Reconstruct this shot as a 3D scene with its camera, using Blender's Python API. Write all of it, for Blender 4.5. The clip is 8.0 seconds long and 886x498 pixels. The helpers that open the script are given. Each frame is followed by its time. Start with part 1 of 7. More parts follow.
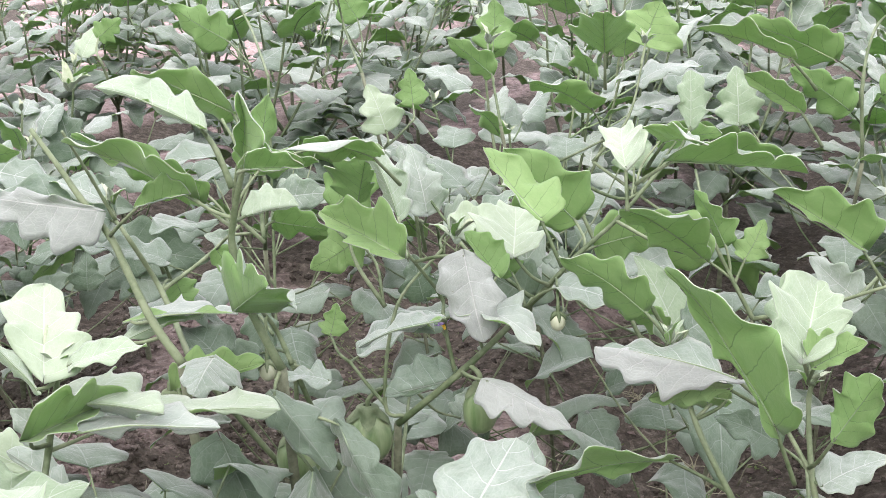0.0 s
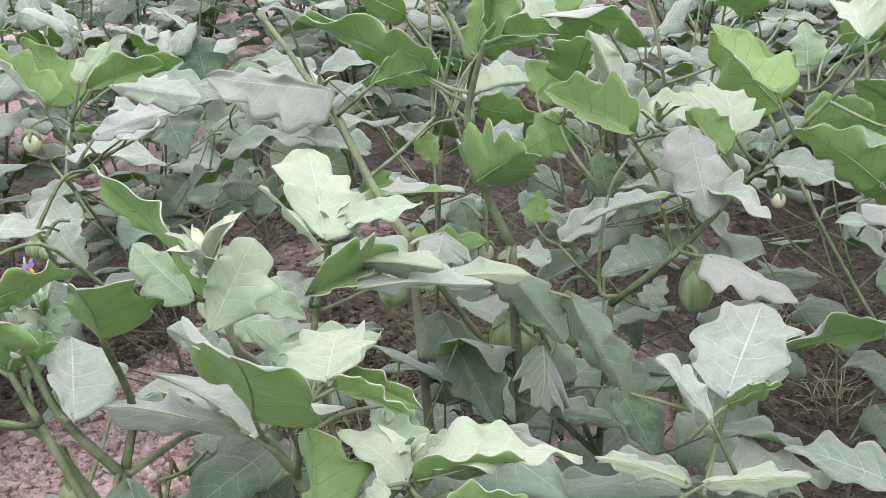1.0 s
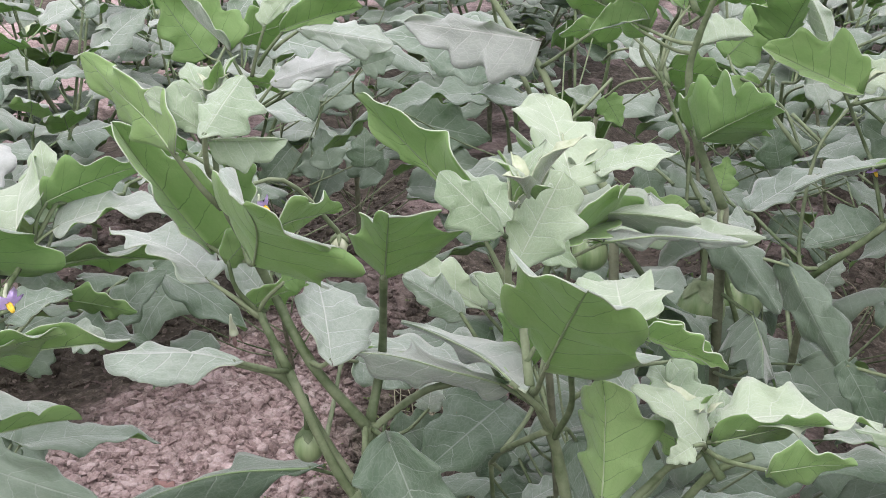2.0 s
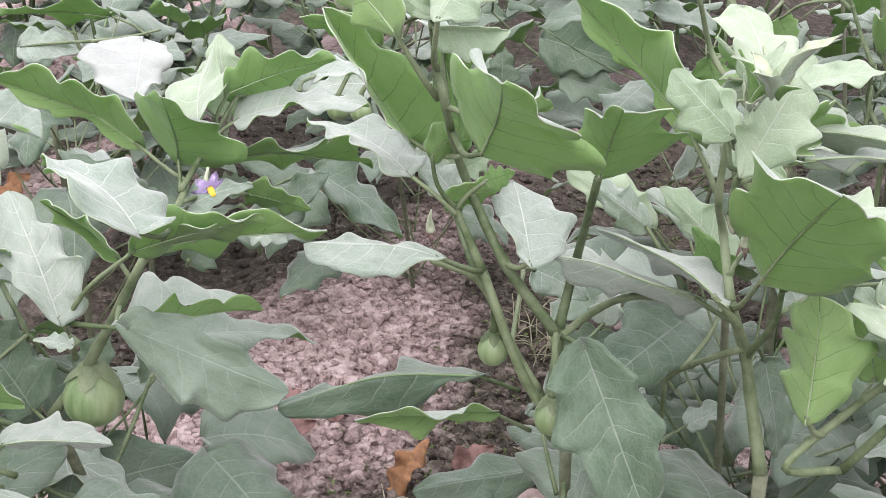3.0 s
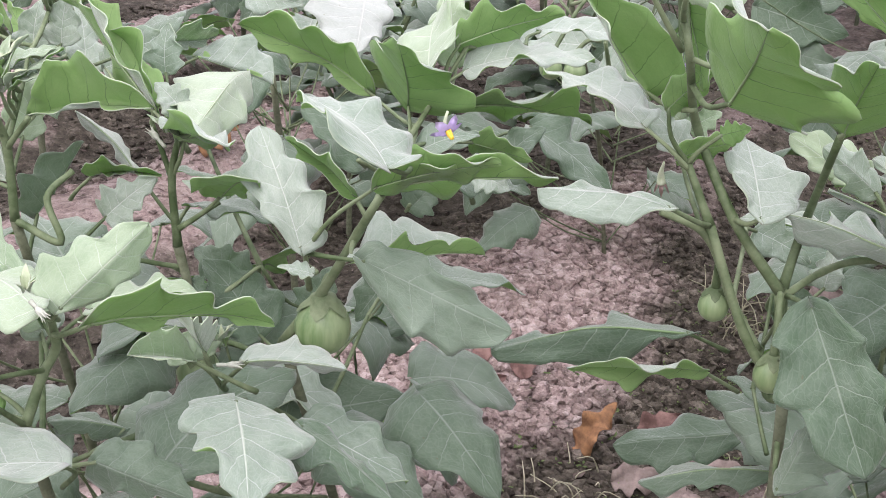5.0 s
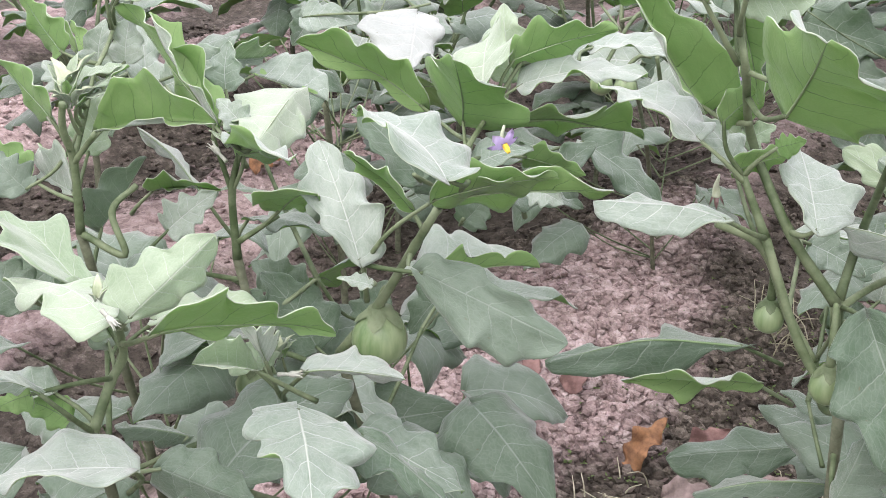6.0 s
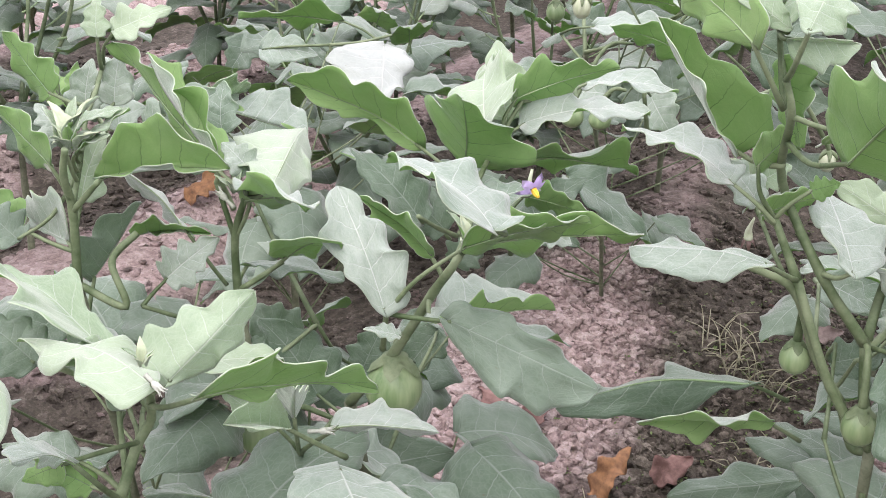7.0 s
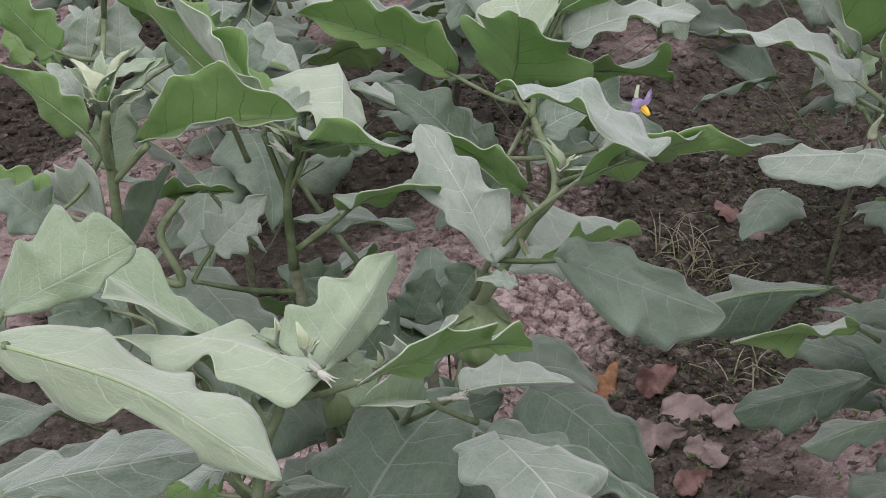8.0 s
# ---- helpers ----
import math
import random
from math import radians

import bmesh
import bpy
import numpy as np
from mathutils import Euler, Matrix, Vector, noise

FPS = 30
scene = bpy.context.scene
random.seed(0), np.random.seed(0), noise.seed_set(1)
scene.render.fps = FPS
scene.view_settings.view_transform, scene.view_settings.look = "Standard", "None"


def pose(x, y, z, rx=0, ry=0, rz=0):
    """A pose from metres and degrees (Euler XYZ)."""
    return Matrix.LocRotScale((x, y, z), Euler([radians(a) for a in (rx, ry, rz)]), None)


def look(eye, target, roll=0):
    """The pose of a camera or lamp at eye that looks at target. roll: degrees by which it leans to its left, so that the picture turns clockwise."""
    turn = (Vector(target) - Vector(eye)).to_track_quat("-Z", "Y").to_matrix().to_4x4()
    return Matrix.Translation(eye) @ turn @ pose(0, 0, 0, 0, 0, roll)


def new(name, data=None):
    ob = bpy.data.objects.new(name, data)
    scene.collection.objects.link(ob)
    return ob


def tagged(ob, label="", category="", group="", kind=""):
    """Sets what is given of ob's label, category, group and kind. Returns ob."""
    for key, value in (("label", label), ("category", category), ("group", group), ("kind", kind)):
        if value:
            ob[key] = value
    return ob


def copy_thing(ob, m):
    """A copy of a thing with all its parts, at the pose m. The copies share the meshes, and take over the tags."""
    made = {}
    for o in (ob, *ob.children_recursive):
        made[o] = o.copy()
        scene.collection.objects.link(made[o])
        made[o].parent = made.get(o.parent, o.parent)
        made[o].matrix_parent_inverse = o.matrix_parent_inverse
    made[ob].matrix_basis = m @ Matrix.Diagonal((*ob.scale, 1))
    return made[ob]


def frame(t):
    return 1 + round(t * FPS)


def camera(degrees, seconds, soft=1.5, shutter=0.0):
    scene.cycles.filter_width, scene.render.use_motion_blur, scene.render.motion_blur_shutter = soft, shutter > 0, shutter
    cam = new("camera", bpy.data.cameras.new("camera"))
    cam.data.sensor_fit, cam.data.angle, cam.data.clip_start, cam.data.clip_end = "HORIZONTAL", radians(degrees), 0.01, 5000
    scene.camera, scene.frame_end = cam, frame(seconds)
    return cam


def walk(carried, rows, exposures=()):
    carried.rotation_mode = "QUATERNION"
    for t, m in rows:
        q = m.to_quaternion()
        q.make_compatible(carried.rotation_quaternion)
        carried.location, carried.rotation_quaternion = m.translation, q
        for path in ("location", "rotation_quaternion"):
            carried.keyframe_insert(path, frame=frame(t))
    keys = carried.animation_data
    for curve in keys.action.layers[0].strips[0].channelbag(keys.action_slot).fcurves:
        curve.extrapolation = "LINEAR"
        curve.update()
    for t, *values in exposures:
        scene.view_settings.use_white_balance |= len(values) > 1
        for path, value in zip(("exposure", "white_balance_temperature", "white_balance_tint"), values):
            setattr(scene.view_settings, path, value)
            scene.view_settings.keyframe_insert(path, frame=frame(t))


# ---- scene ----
cam = camera(40.4, 8.0, soft=0.45)
PATH = [
    (0, (0.6, 0.268, 1.462), (0.18, 2.102, 0.783), -1.2),
    (0.5, (0.483, 0.2, 1.452), (0.068, 2.025, 0.749), -2.1),
    (1, (0.382, 0.164, 1.385), (-0.085, 1.961, 0.641), -2.1),
    (1.2, (0.336, 0.159, 1.364), (-0.155, 1.954, 0.631), -1.5),
    (2.3, (0.108, 0.157, 1.311), (-0.382, 1.936, 0.538), 0.2),
    (2.5, (0.092, 0.153, 1.302), (-0.438, 1.906, 0.498), 0.4),
    (3, (0.056, 0.135, 1.289), (-0.539, 1.845, 0.441), 1.2),
    (3.5, (0.042, 0.126, 1.285), (-0.62, 1.802, 0.418), 0.6),
    (4, (0.033, 0.111, 1.284), (-0.721, 1.745, 0.411), 0.3),
    (4.5, (0.027, 0.096, 1.284), (-0.8, 1.689, 0.403), -0.0),
    (4.7, (0.026, 0.092, 1.282), (-0.805, 1.678, 0.391), 0.4),
    (5.8, (0.027, 0.069, 1.28), (-0.875, 1.623, 0.4), -0.5),
    (6, (0.024, 0.066, 1.283), (-0.89, 1.619, 0.416), -0.5),
    (6.5, (0.003, 0.058, 1.286), (-0.916, 1.611, 0.424), 0.2),
    (7, (-0.088, 0.045, 1.293), (-0.86, 1.689, 0.455), 0.8),
    (7.5, (-0.221, 0.011, 1.3), (-0.886, 1.673, 0.409), -1.3),
    (8, (-0.31, 0.06, 1.265), (-0.832, 1.738, 0.31), -1.8),
]
walk(cam, [(t, look(eye, target, roll)) for t, eye, target, roll in PATH], exposures=[(0, 0.36), (0.5, 0.38), (1, 0.08), (2.3, -0.04), (2.5, 0.0), (3.0, 0.26), (3.5, 0.3), (4.0, 0.22), (4.5, 0.14), (6, 0.28), (7, 0.24), (7.5, -0.08), (8, -0.6)])

# ---- light ----
world = bpy.data.worlds.new("overcast_sky")
scene.world = world
world.use_nodes = True
wn = world.node_tree.nodes
sky = wn.new("ShaderNodeTexSky")
sky.sky_type = "NISHITA"
sky.sun_disc = False
sky.sun_elevation, sky.sun_rotation = radians(58), radians(200)
sky.air_density, sky.dust_density, sky.ozone_density = 1.0, 6.0, 1.0
soft_sky = wn.new("ShaderNodeMix")
soft_sky.data_type = "RGBA"
soft_sky.inputs[0].default_value = 0.8
world.node_tree.links.new(sky.outputs[0], soft_sky.inputs[6])
# cloud cover: three times brighter overhead than at the horizon
up = wn.new("ShaderNodeSeparateXYZ")
world.node_tree.links.new(wn.new("ShaderNodeTexCoord").outputs["Generated"], up.inputs[0])
cloud = wn.new("ShaderNodeValToRGB")
cloud.color_ramp.elements[0].color = (0.322, 0.311, 0.347, 1)
cloud.color_ramp.elements[1].color = (1.012, 0.952, 1.04, 1)
world.node_tree.links.new(up.outputs[2], cloud.inputs[0])
bright = wn.new("ShaderNodeVectorMath")
bright.operation = "SCALE"
bright.inputs[3].default_value = 17.0
world.node_tree.links.new(cloud.outputs[0], bright.inputs[0])
world.node_tree.links.new(bright.outputs[0], soft_sky.inputs[7])
world.node_tree.links.new(soft_sky.outputs[2], wn["Background"].inputs[0])
wn["Background"].inputs[1].default_value = 0.215

sun_data = bpy.data.lights.new("sun", "SUN")
sun_data.energy, sun_data.angle, sun_data.color = 1.2, radians(25), (1.0, 0.97, 0.95)
sun = new("sun", sun_data)
sun.matrix_world = look((1.0, -3.0, 6.0), (0, 1.2, 0.5))


# ---- materials ----
def material(name, roughness=0.6, specular=0.4):
    m = bpy.data.materials.new(name)
    m.use_nodes = True
    b = m.node_tree.nodes["Principled BSDF"]
    b.inputs["Roughness"].default_value = roughness
    b.inputs["Specular IOR Level"].default_value = specular
    return m, m.node_tree, b


def noise_node(nt, scale, detail=4.0, rough=0.6, vector=None):
    n = nt.nodes.new("ShaderNodeTexNoise")
    n.inputs["Scale"].default_value = scale
    n.inputs["Detail"].default_value = detail
    n.inputs["Roughness"].default_value = rough
    if vector:
        nt.links.new(vector, n.inputs["Vector"])
    return n


def ramp(nt, fac, stops):
    r = nt.nodes.new("ShaderNodeValToRGB")
    el = r.color_ramp.elements
    while len(el) < len(stops):
        el.new(0.5)
    for e, (p, c) in zip(el, stops):
        e.position, e.color = p, (*c, 1) if len(c) == 3 else c
    nt.links.new(fac, r.inputs[0])
    return r


def mix(nt, fac, a, b, blend="MIX"):
    n = nt.nodes.new("ShaderNodeMix")
    n.data_type, n.blend_type = "RGBA", blend
    for value, socket in ((fac, n.inputs[0]), (a, n.inputs[6]), (b, n.inputs[7])):
        if isinstance(value, (int, float)):
            socket.default_value = value
        elif isinstance(value, tuple):
            socket.default_value = (*value, 1)
        else:
            nt.links.new(value, socket)
    return n.outputs[2]


def maths(nt, op, a, b=None, c=None):
    n = nt.nodes.new("ShaderNodeMath")
    n.operation = op
    for value, socket in zip((a, b, c), n.inputs):
        if value is None:
            continue
        if isinstance(value, (int, float)):
            socket.default_value = value
        else:
            nt.links.new(value, socket)
    return n.outputs[0]


def bump(nt, b, height, strength, distance):
    n = nt.nodes.new("ShaderNodeBump")
    n.inputs["Strength"].default_value = strength
    n.inputs["Distance"].default_value = distance
    nt.links.new(height, n.inputs["Height"])
    nt.links.new(n.outputs[0], b.inputs["Normal"])


def leaf_material(name, low, high, vein, vein_gain, through_colour, through_gain, rough, spec, sheen):
    """Leaf skin: pinnate veins from the leaf's own UV (u along the midrib, v across), mottling, felt, and some light let through."""
    m, nt, b = material(name, rough, spec)
    uv = nt.nodes.new("ShaderNodeUVMap").outputs[0]
    xyz = nt.nodes.new("ShaderNodeSeparateXYZ")
    nt.links.new(uv, xyz.inputs[0])
    u = xyz.outputs[0]
    v = maths(nt, "ABSOLUTE", maths(nt, "SUBTRACT", xyz.outputs[1], 0.5))
    warp = noise_node(nt, 3.5, 3.0, 0.6, uv).outputs[0]
    lateral = maths(nt, "SUBTRACT", u, maths(nt, "MULTIPLY", v, 0.42))
    lateral = maths(nt, "ADD", lateral, maths(nt, "MULTIPLY", warp, 0.11))
    cell = maths(nt, "PINGPONG", lateral, 0.085)
    rib = maths(nt, "SUBTRACT", 1.0, maths(nt, "MULTIPLY", v, 60.0))
    side = maths(nt, "SUBTRACT", 1.0, maths(nt, "MULTIPLY", cell, 170.0))
    fade = maths(nt, "SUBTRACT", 1.0, maths(nt, "MULTIPLY", v, 1.75))
    side = maths(nt, "MULTIPLY", maths(nt, "MAXIMUM", side, 0.0), fade)
    veins = maths(nt, "MINIMUM", maths(nt, "MAXIMUM", maths(nt, "MAXIMUM", rib, side), 0.0), 1.0)
    small = nt.nodes.new("ShaderNodeTexVoronoi")
    small.feature = "DISTANCE_TO_EDGE"
    small.inputs["Scale"].default_value = 20.0
    nt.links.new(uv, small.inputs["Vector"])
    net = ramp(nt, small.outputs[0], [(0.0, (1, 1, 1)), (0.11, (0, 0, 0))]).outputs[0]
    pillow = maths(nt, "MULTIPLY", maths(nt, "POWER", maths(nt, "MULTIPLY", cell, 11.7), 0.6), fade)
    place = nt.nodes.new("ShaderNodeTexCoord").outputs["Object"]
    blotch = noise_node(nt, 7.0, 6.0, 0.66, uv).outputs[0]
    grain = noise_node(nt, 900.0, 3.0, 0.7, place).outputs[0]
    info = nt.nodes.new("ShaderNodeObjectInfo").outputs["Random"]
    tone = maths(nt, "ADD", maths(nt, "ADD", maths(nt, "MULTIPLY", blotch, 0.85), maths(nt, "MULTIPLY", maths(nt, "SUBTRACT", grain, 0.5), 0.30)), maths(nt, "MULTIPLY", info, 0.36))
    base = ramp(nt, tone, [(0.28, low), (0.85, high)]).outputs[0]
    base = mix(nt, maths(nt, "MULTIPLY", net, 0.10), base, vein)
    base = mix(nt, maths(nt, "MULTIPLY", veins, vein_gain), base, vein)
    bite = nt.nodes.new("ShaderNodeTexVoronoi")
    bite.inputs["Scale"].default_value = 5.0
    nt.links.new(uv, bite.inputs["Vector"])
    bite_on = ramp(nt, noise_node(nt, 3.0, 2.0, 0.5, place).outputs[0], [(0.52, (0, 0, 0)), (0.56, (1, 1, 1))]).outputs[0]
    bite_at = ramp(nt, bite.outputs["Distance"], [(0.03, (1, 1, 1)), (0.06, (0, 0, 0))]).outputs[0]
    base = mix(nt, maths(nt, "MULTIPLY", maths(nt, "MULTIPLY", bite_on, bite_at), 0.7), base, (0.10, 0.075, 0.04))
    nt.links.new(base, b.inputs["Base Color"])
    b.inputs["Sheen Weight"].default_value = sheen
    b.inputs["Sheen Roughness"].default_value = 0.45
    height = maths(nt, "ADD", maths(nt, "MULTIPLY", blotch, 0.6), maths(nt, "MULTIPLY", pillow, 0.45))
    height = maths(nt, "SUBTRACT", height, maths(nt, "ADD", maths(nt, "MULTIPLY", veins, 0.8), maths(nt, "MULTIPLY", net, 0.15)))
    bump(nt, b, height, 0.35, 0.003)
    trans = nt.nodes.new("ShaderNodeBsdfTranslucent")
    nt.links.new(mix(nt, maths(nt, "MULTIPLY", veins, vein_gain), through_colour, vein), trans.inputs[0])
    blend = nt.nodes.new("ShaderNodeMixShader")
    blend.inputs[0].default_value = through_gain
    nt.links.new(b.outputs[0], blend.inputs[1])
    nt.links.new(trans.outputs[0], blend.inputs[2])
    nt.links.new(blend.outputs[0], nt.nodes["Material Output"].inputs["Surface"])
    return m


LEAF_TOP = leaf_material("leaf_upper_skin", (0.088, 0.141, 0.100), (0.318, 0.364, 0.318), (0.60, 0.64, 0.56), 0.72, (0.44, 0.64, 0.26), 0.2, 0.48, 0.5, 0.55)
LEAF_YOUNG = leaf_material("young_leaf_upper_skin", (0.185, 0.26, 0.165), (0.34, 0.41, 0.295), (0.62, 0.67, 0.56), 0.6, (0.47, 0.67, 0.28), 0.22, 0.55, 0.4, 0.5)
# old, darker leaves; the skin colour also holds the deep shade low in plants
LEAF_OLD_SHADED = leaf_material("old_shaded_leaf_upper_skin", (0.036, 0.074, 0.036), (0.150, 0.198, 0.150), (0.35, 0.40, 0.33), 0.5, (0.31, 0.46, 0.17), 0.14, 0.5, 0.45, 0.4)
LEAF_UNDER = leaf_material("leaf_lower_skin", (0.15, 0.255, 0.092), (0.30, 0.41, 0.19), (0.07, 0.13, 0.042), 0.75, (0.40, 0.70, 0.20), 0.45, 0.6, 0.3, 0.25)
LEAF_PALE = leaf_material("bleached_leaf_upper_skin", (0.21, 0.235, 0.215), (0.32, 0.345, 0.325), (0.6, 0.6, 0.55), 0.4, (0.44, 0.58, 0.28), 0.15, 0.55, 0.4, 0.4)
LEAF_RIM = material("leaf_rim", 0.7, 0.3)[0]
LEAF_RIM.node_tree.nodes["Principled BSDF"].inputs["Base Color"].default_value = (0.34, 0.40, 0.29, 1)


def plain_material(name, low, high, scale, roughness=0.6, specular=0.3, relief=0.3, depth=0.002):
    m, nt, b = material(name, roughness, specular)
    co = nt.nodes.new("ShaderNodeTexCoord").outputs["Object"]
    n = noise_node(nt, scale, 6.0, 0.65, co).outputs[0]
    info = nt.nodes.new("ShaderNodeObjectInfo").outputs["Random"]
    n2 = maths(nt, "ADD", n, maths(nt, "MULTIPLY", maths(nt, "SUBTRACT", info, 0.5), 0.25))
    nt.links.new(ramp(nt, n2, [(0.32, low), (0.7, high)]).outputs[0], b.inputs["Base Color"])
    bump(nt, b, n, relief, depth)
    return m


STEM = plain_material("green_stem", (0.058, 0.088, 0.036), (0.19, 0.23, 0.135), 38, 0.6, 0.35, 0.3, 0.001)
RIB = plain_material("leaf_midrib", (0.17, 0.25, 0.12), (0.30, 0.38, 0.22), 45, 0.6, 0.3, 0.2, 0.001)
BARK = plain_material("woody_stem", (0.08, 0.09, 0.055), (0.19, 0.205, 0.14), 70, 0.75, 0.25, 0.5, 0.0015)
FELT = plain_material("white_felt", (0.28, 0.30, 0.24), (0.44, 0.45, 0.40), 160, 0.9, 0.1, 0.5, 0.001)
BUD = plain_material("felted_bud", (0.27, 0.32, 0.20), (0.43, 0.47, 0.35), 90, 0.8, 0.2, 0.3, 0.001)
PETAL = plain_material("violet_petal", (0.50, 0.38, 0.66), (0.70, 0.60, 0.82), 60, 0.6, 0.2, 0.2, 0.001)
ANTHER = plain_material("yellow_anther", (0.75, 0.45, 0.04), (0.85, 0.60, 0.08), 80, 0.5, 0.3, 0.2, 0.001)
FADED = plain_material("faded_petal", (0.30, 0.20, 0.19), (0.50, 0.38, 0.36), 80, 0.8, 0.1, 0.4, 0.001)
DRY_ORANGE = plain_material("dry_leaf_orange", (0.085, 0.045, 0.03), (0.33, 0.175, 0.09), 55, 0.75, 0.2, 0.5, 0.003)
DRY_RED = plain_material("dry_leaf_red", (0.10, 0.058, 0.052), (0.29, 0.18, 0.165), 40, 0.8, 0.15, 0.5, 0.003)
DRY_GREY = plain_material("dry_leaf_grey", (0.10, 0.078, 0.070), (0.30, 0.238, 0.222), 40, 0.8, 0.15, 0.5, 0.003)
YELLOWED = plain_material("yellowed_leaf", (0.34, 0.30, 0.05), (0.5, 0.44, 0.12), 30, 0.7, 0.2, 0.3, 0.002)
STRAW = plain_material("straw", (0.22, 0.21, 0.14), (0.44, 0.42, 0.32), 50, 0.8, 0.2, 0.3, 0.001)
WEED = plain_material("weed", (0.09, 0.13, 0.05), (0.17, 0.23, 0.09), 50, 0.7, 0.2, 0.2, 0.001)


def soil_material(name):
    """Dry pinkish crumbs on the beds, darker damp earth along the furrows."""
    m, nt, b = material(name, 0.92, 0.15)
    co = nt.nodes.new("ShaderNodeNewGeometry")
    pos = co.outputs["Position"]
    big = noise_node(nt, 2.6, 5.0, 0.65, pos).outputs[0]
    mid = noise_node(nt, 24.0, 6.0, 0.7, pos).outputs[0]
    fine = noise_node(nt, 170.0, 5.0, 0.7, pos).outputs[0]
    grit = nt.nodes.new("ShaderNodeTexVoronoi")
    grit.inputs["Scale"].default_value = 75.0
    nt.links.new(mix(nt, 0.04, pos, noise_node(nt, 30.0, 3.0, 0.6, pos).outputs[1]), grit.inputs["Vector"])
    speck = nt.nodes.new("ShaderNodeSeparateXYZ")
    nt.links.new(grit.outputs["Color"], speck.inputs[0])
    tone = maths(nt, "ADD", maths(nt, "MULTIPLY", mid, 0.60), maths(nt, "MULTIPLY", fine, 0.40))
    tone = maths(nt, "ADD", tone, maths(nt, "MULTIPLY", maths(nt, "SUBTRACT", speck.outputs[0], 0.5), 0.16))
    tone = maths(nt, "ADD", tone, maths(nt, "MULTIPLY", maths(nt, "SUBTRACT", co.outputs["Random Per Island"], 0.5), 0.24))
    dry = ramp(nt, tone, [(0.26, (0.125, 0.093, 0.088)), (0.47, (0.335, 0.255, 0.244)), (0.74, (0.55, 0.455, 0.445))]).outputs[0]
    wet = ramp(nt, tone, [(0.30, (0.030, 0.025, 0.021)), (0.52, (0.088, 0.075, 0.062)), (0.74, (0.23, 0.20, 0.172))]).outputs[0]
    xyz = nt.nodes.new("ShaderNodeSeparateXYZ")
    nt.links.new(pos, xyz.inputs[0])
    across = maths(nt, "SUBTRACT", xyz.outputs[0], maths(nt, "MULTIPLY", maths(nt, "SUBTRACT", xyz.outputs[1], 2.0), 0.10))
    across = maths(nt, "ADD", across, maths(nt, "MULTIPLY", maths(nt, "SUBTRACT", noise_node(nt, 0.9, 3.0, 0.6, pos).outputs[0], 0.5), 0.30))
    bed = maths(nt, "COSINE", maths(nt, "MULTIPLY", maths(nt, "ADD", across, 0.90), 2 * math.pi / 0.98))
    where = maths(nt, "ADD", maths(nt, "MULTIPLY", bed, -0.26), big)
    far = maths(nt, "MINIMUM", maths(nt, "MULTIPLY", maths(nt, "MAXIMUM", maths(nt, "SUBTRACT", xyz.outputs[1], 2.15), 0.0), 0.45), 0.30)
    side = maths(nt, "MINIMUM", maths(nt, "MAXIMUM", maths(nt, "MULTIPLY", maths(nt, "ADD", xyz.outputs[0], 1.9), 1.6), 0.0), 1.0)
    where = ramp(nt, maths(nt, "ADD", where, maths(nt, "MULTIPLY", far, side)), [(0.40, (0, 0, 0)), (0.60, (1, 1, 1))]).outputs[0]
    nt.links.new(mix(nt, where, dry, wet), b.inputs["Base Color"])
    rough = maths(nt, "SUBTRACT", maths(nt, "ADD", mid, maths(nt, "MULTIPLY", fine, 0.5)), maths(nt, "MULTIPLY", grit.outputs["Distance"], 0.5))
    bump(nt, b, rough, 0.9, 0.009)
    return m


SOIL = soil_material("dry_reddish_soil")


def fruit_material(name, low, high):
    m, nt, b = material(name, 0.28, 0.5)
    co = nt.nodes.new("ShaderNodeTexCoord").outputs["Object"]
    st = nt.nodes.new("ShaderNodeMapping")
    st.inputs["Scale"].default_value = (1, 1, 0.12)
    nt.links.new(co, st.inputs["Vector"])
    n = noise_node(nt, 60.0, 4.0, 0.6, st.outputs[0]).outputs[0]
    nt.links.new(ramp(nt, n, [(0.35, low), (0.65, high)]).outputs[0], b.inputs["Base Color"])
    return m


FRUIT = fruit_material("green_fruit_skin", (0.11, 0.18, 0.07), (0.26, 0.325, 0.18))
FRUIT_PALE = fruit_material("pale_fruit_skin", (0.30, 0.34, 0.21), (0.44, 0.47, 0.34))


# ---- mesh helpers ----
def part(name, bm, mat, parent=None, label="", smooth=True):
    me = bpy.data.meshes.new(name)
    bm.to_mesh(me)
    bm.free()
    for one in mat if isinstance(mat, (list, tuple)) else (mat,):
        me.materials.append(one)
    if smooth:
        me.polygons.foreach_set("use_smooth", [True] * len(me.polygons))
    ob = new(name, me)
    ob.parent = parent
    if label:
        tagged(ob, label)
    return ob


def thing(name, at, label, category, group="", kind=""):
    ob = new(name)
    ob.location = at
    ob.empty_display_size = 0.1
    return tagged(ob, label, category, group, kind)


def curve_points(points, steps):
    """A smooth line through the given points."""
    p = [Vector(q) for q in points]
    if len(p) == 2:
        return [p[0].lerp(p[1], i / steps) for i in range(steps + 1)]
    ext = [2 * p[0] - p[1], *p, 2 * p[-1] - p[-2]]
    out = []
    for a, b, c, d in zip(ext, ext[1:], ext[2:], ext[3:]):
        for i in range(steps):
            t = i / steps
            out.append(0.5 * (2 * b + (c - a) * t + (2 * a - 5 * b + 4 * c - d) * t * t + (3 * b - a - 3 * c + d) * t ** 3))
    return [*out, p[-1]]


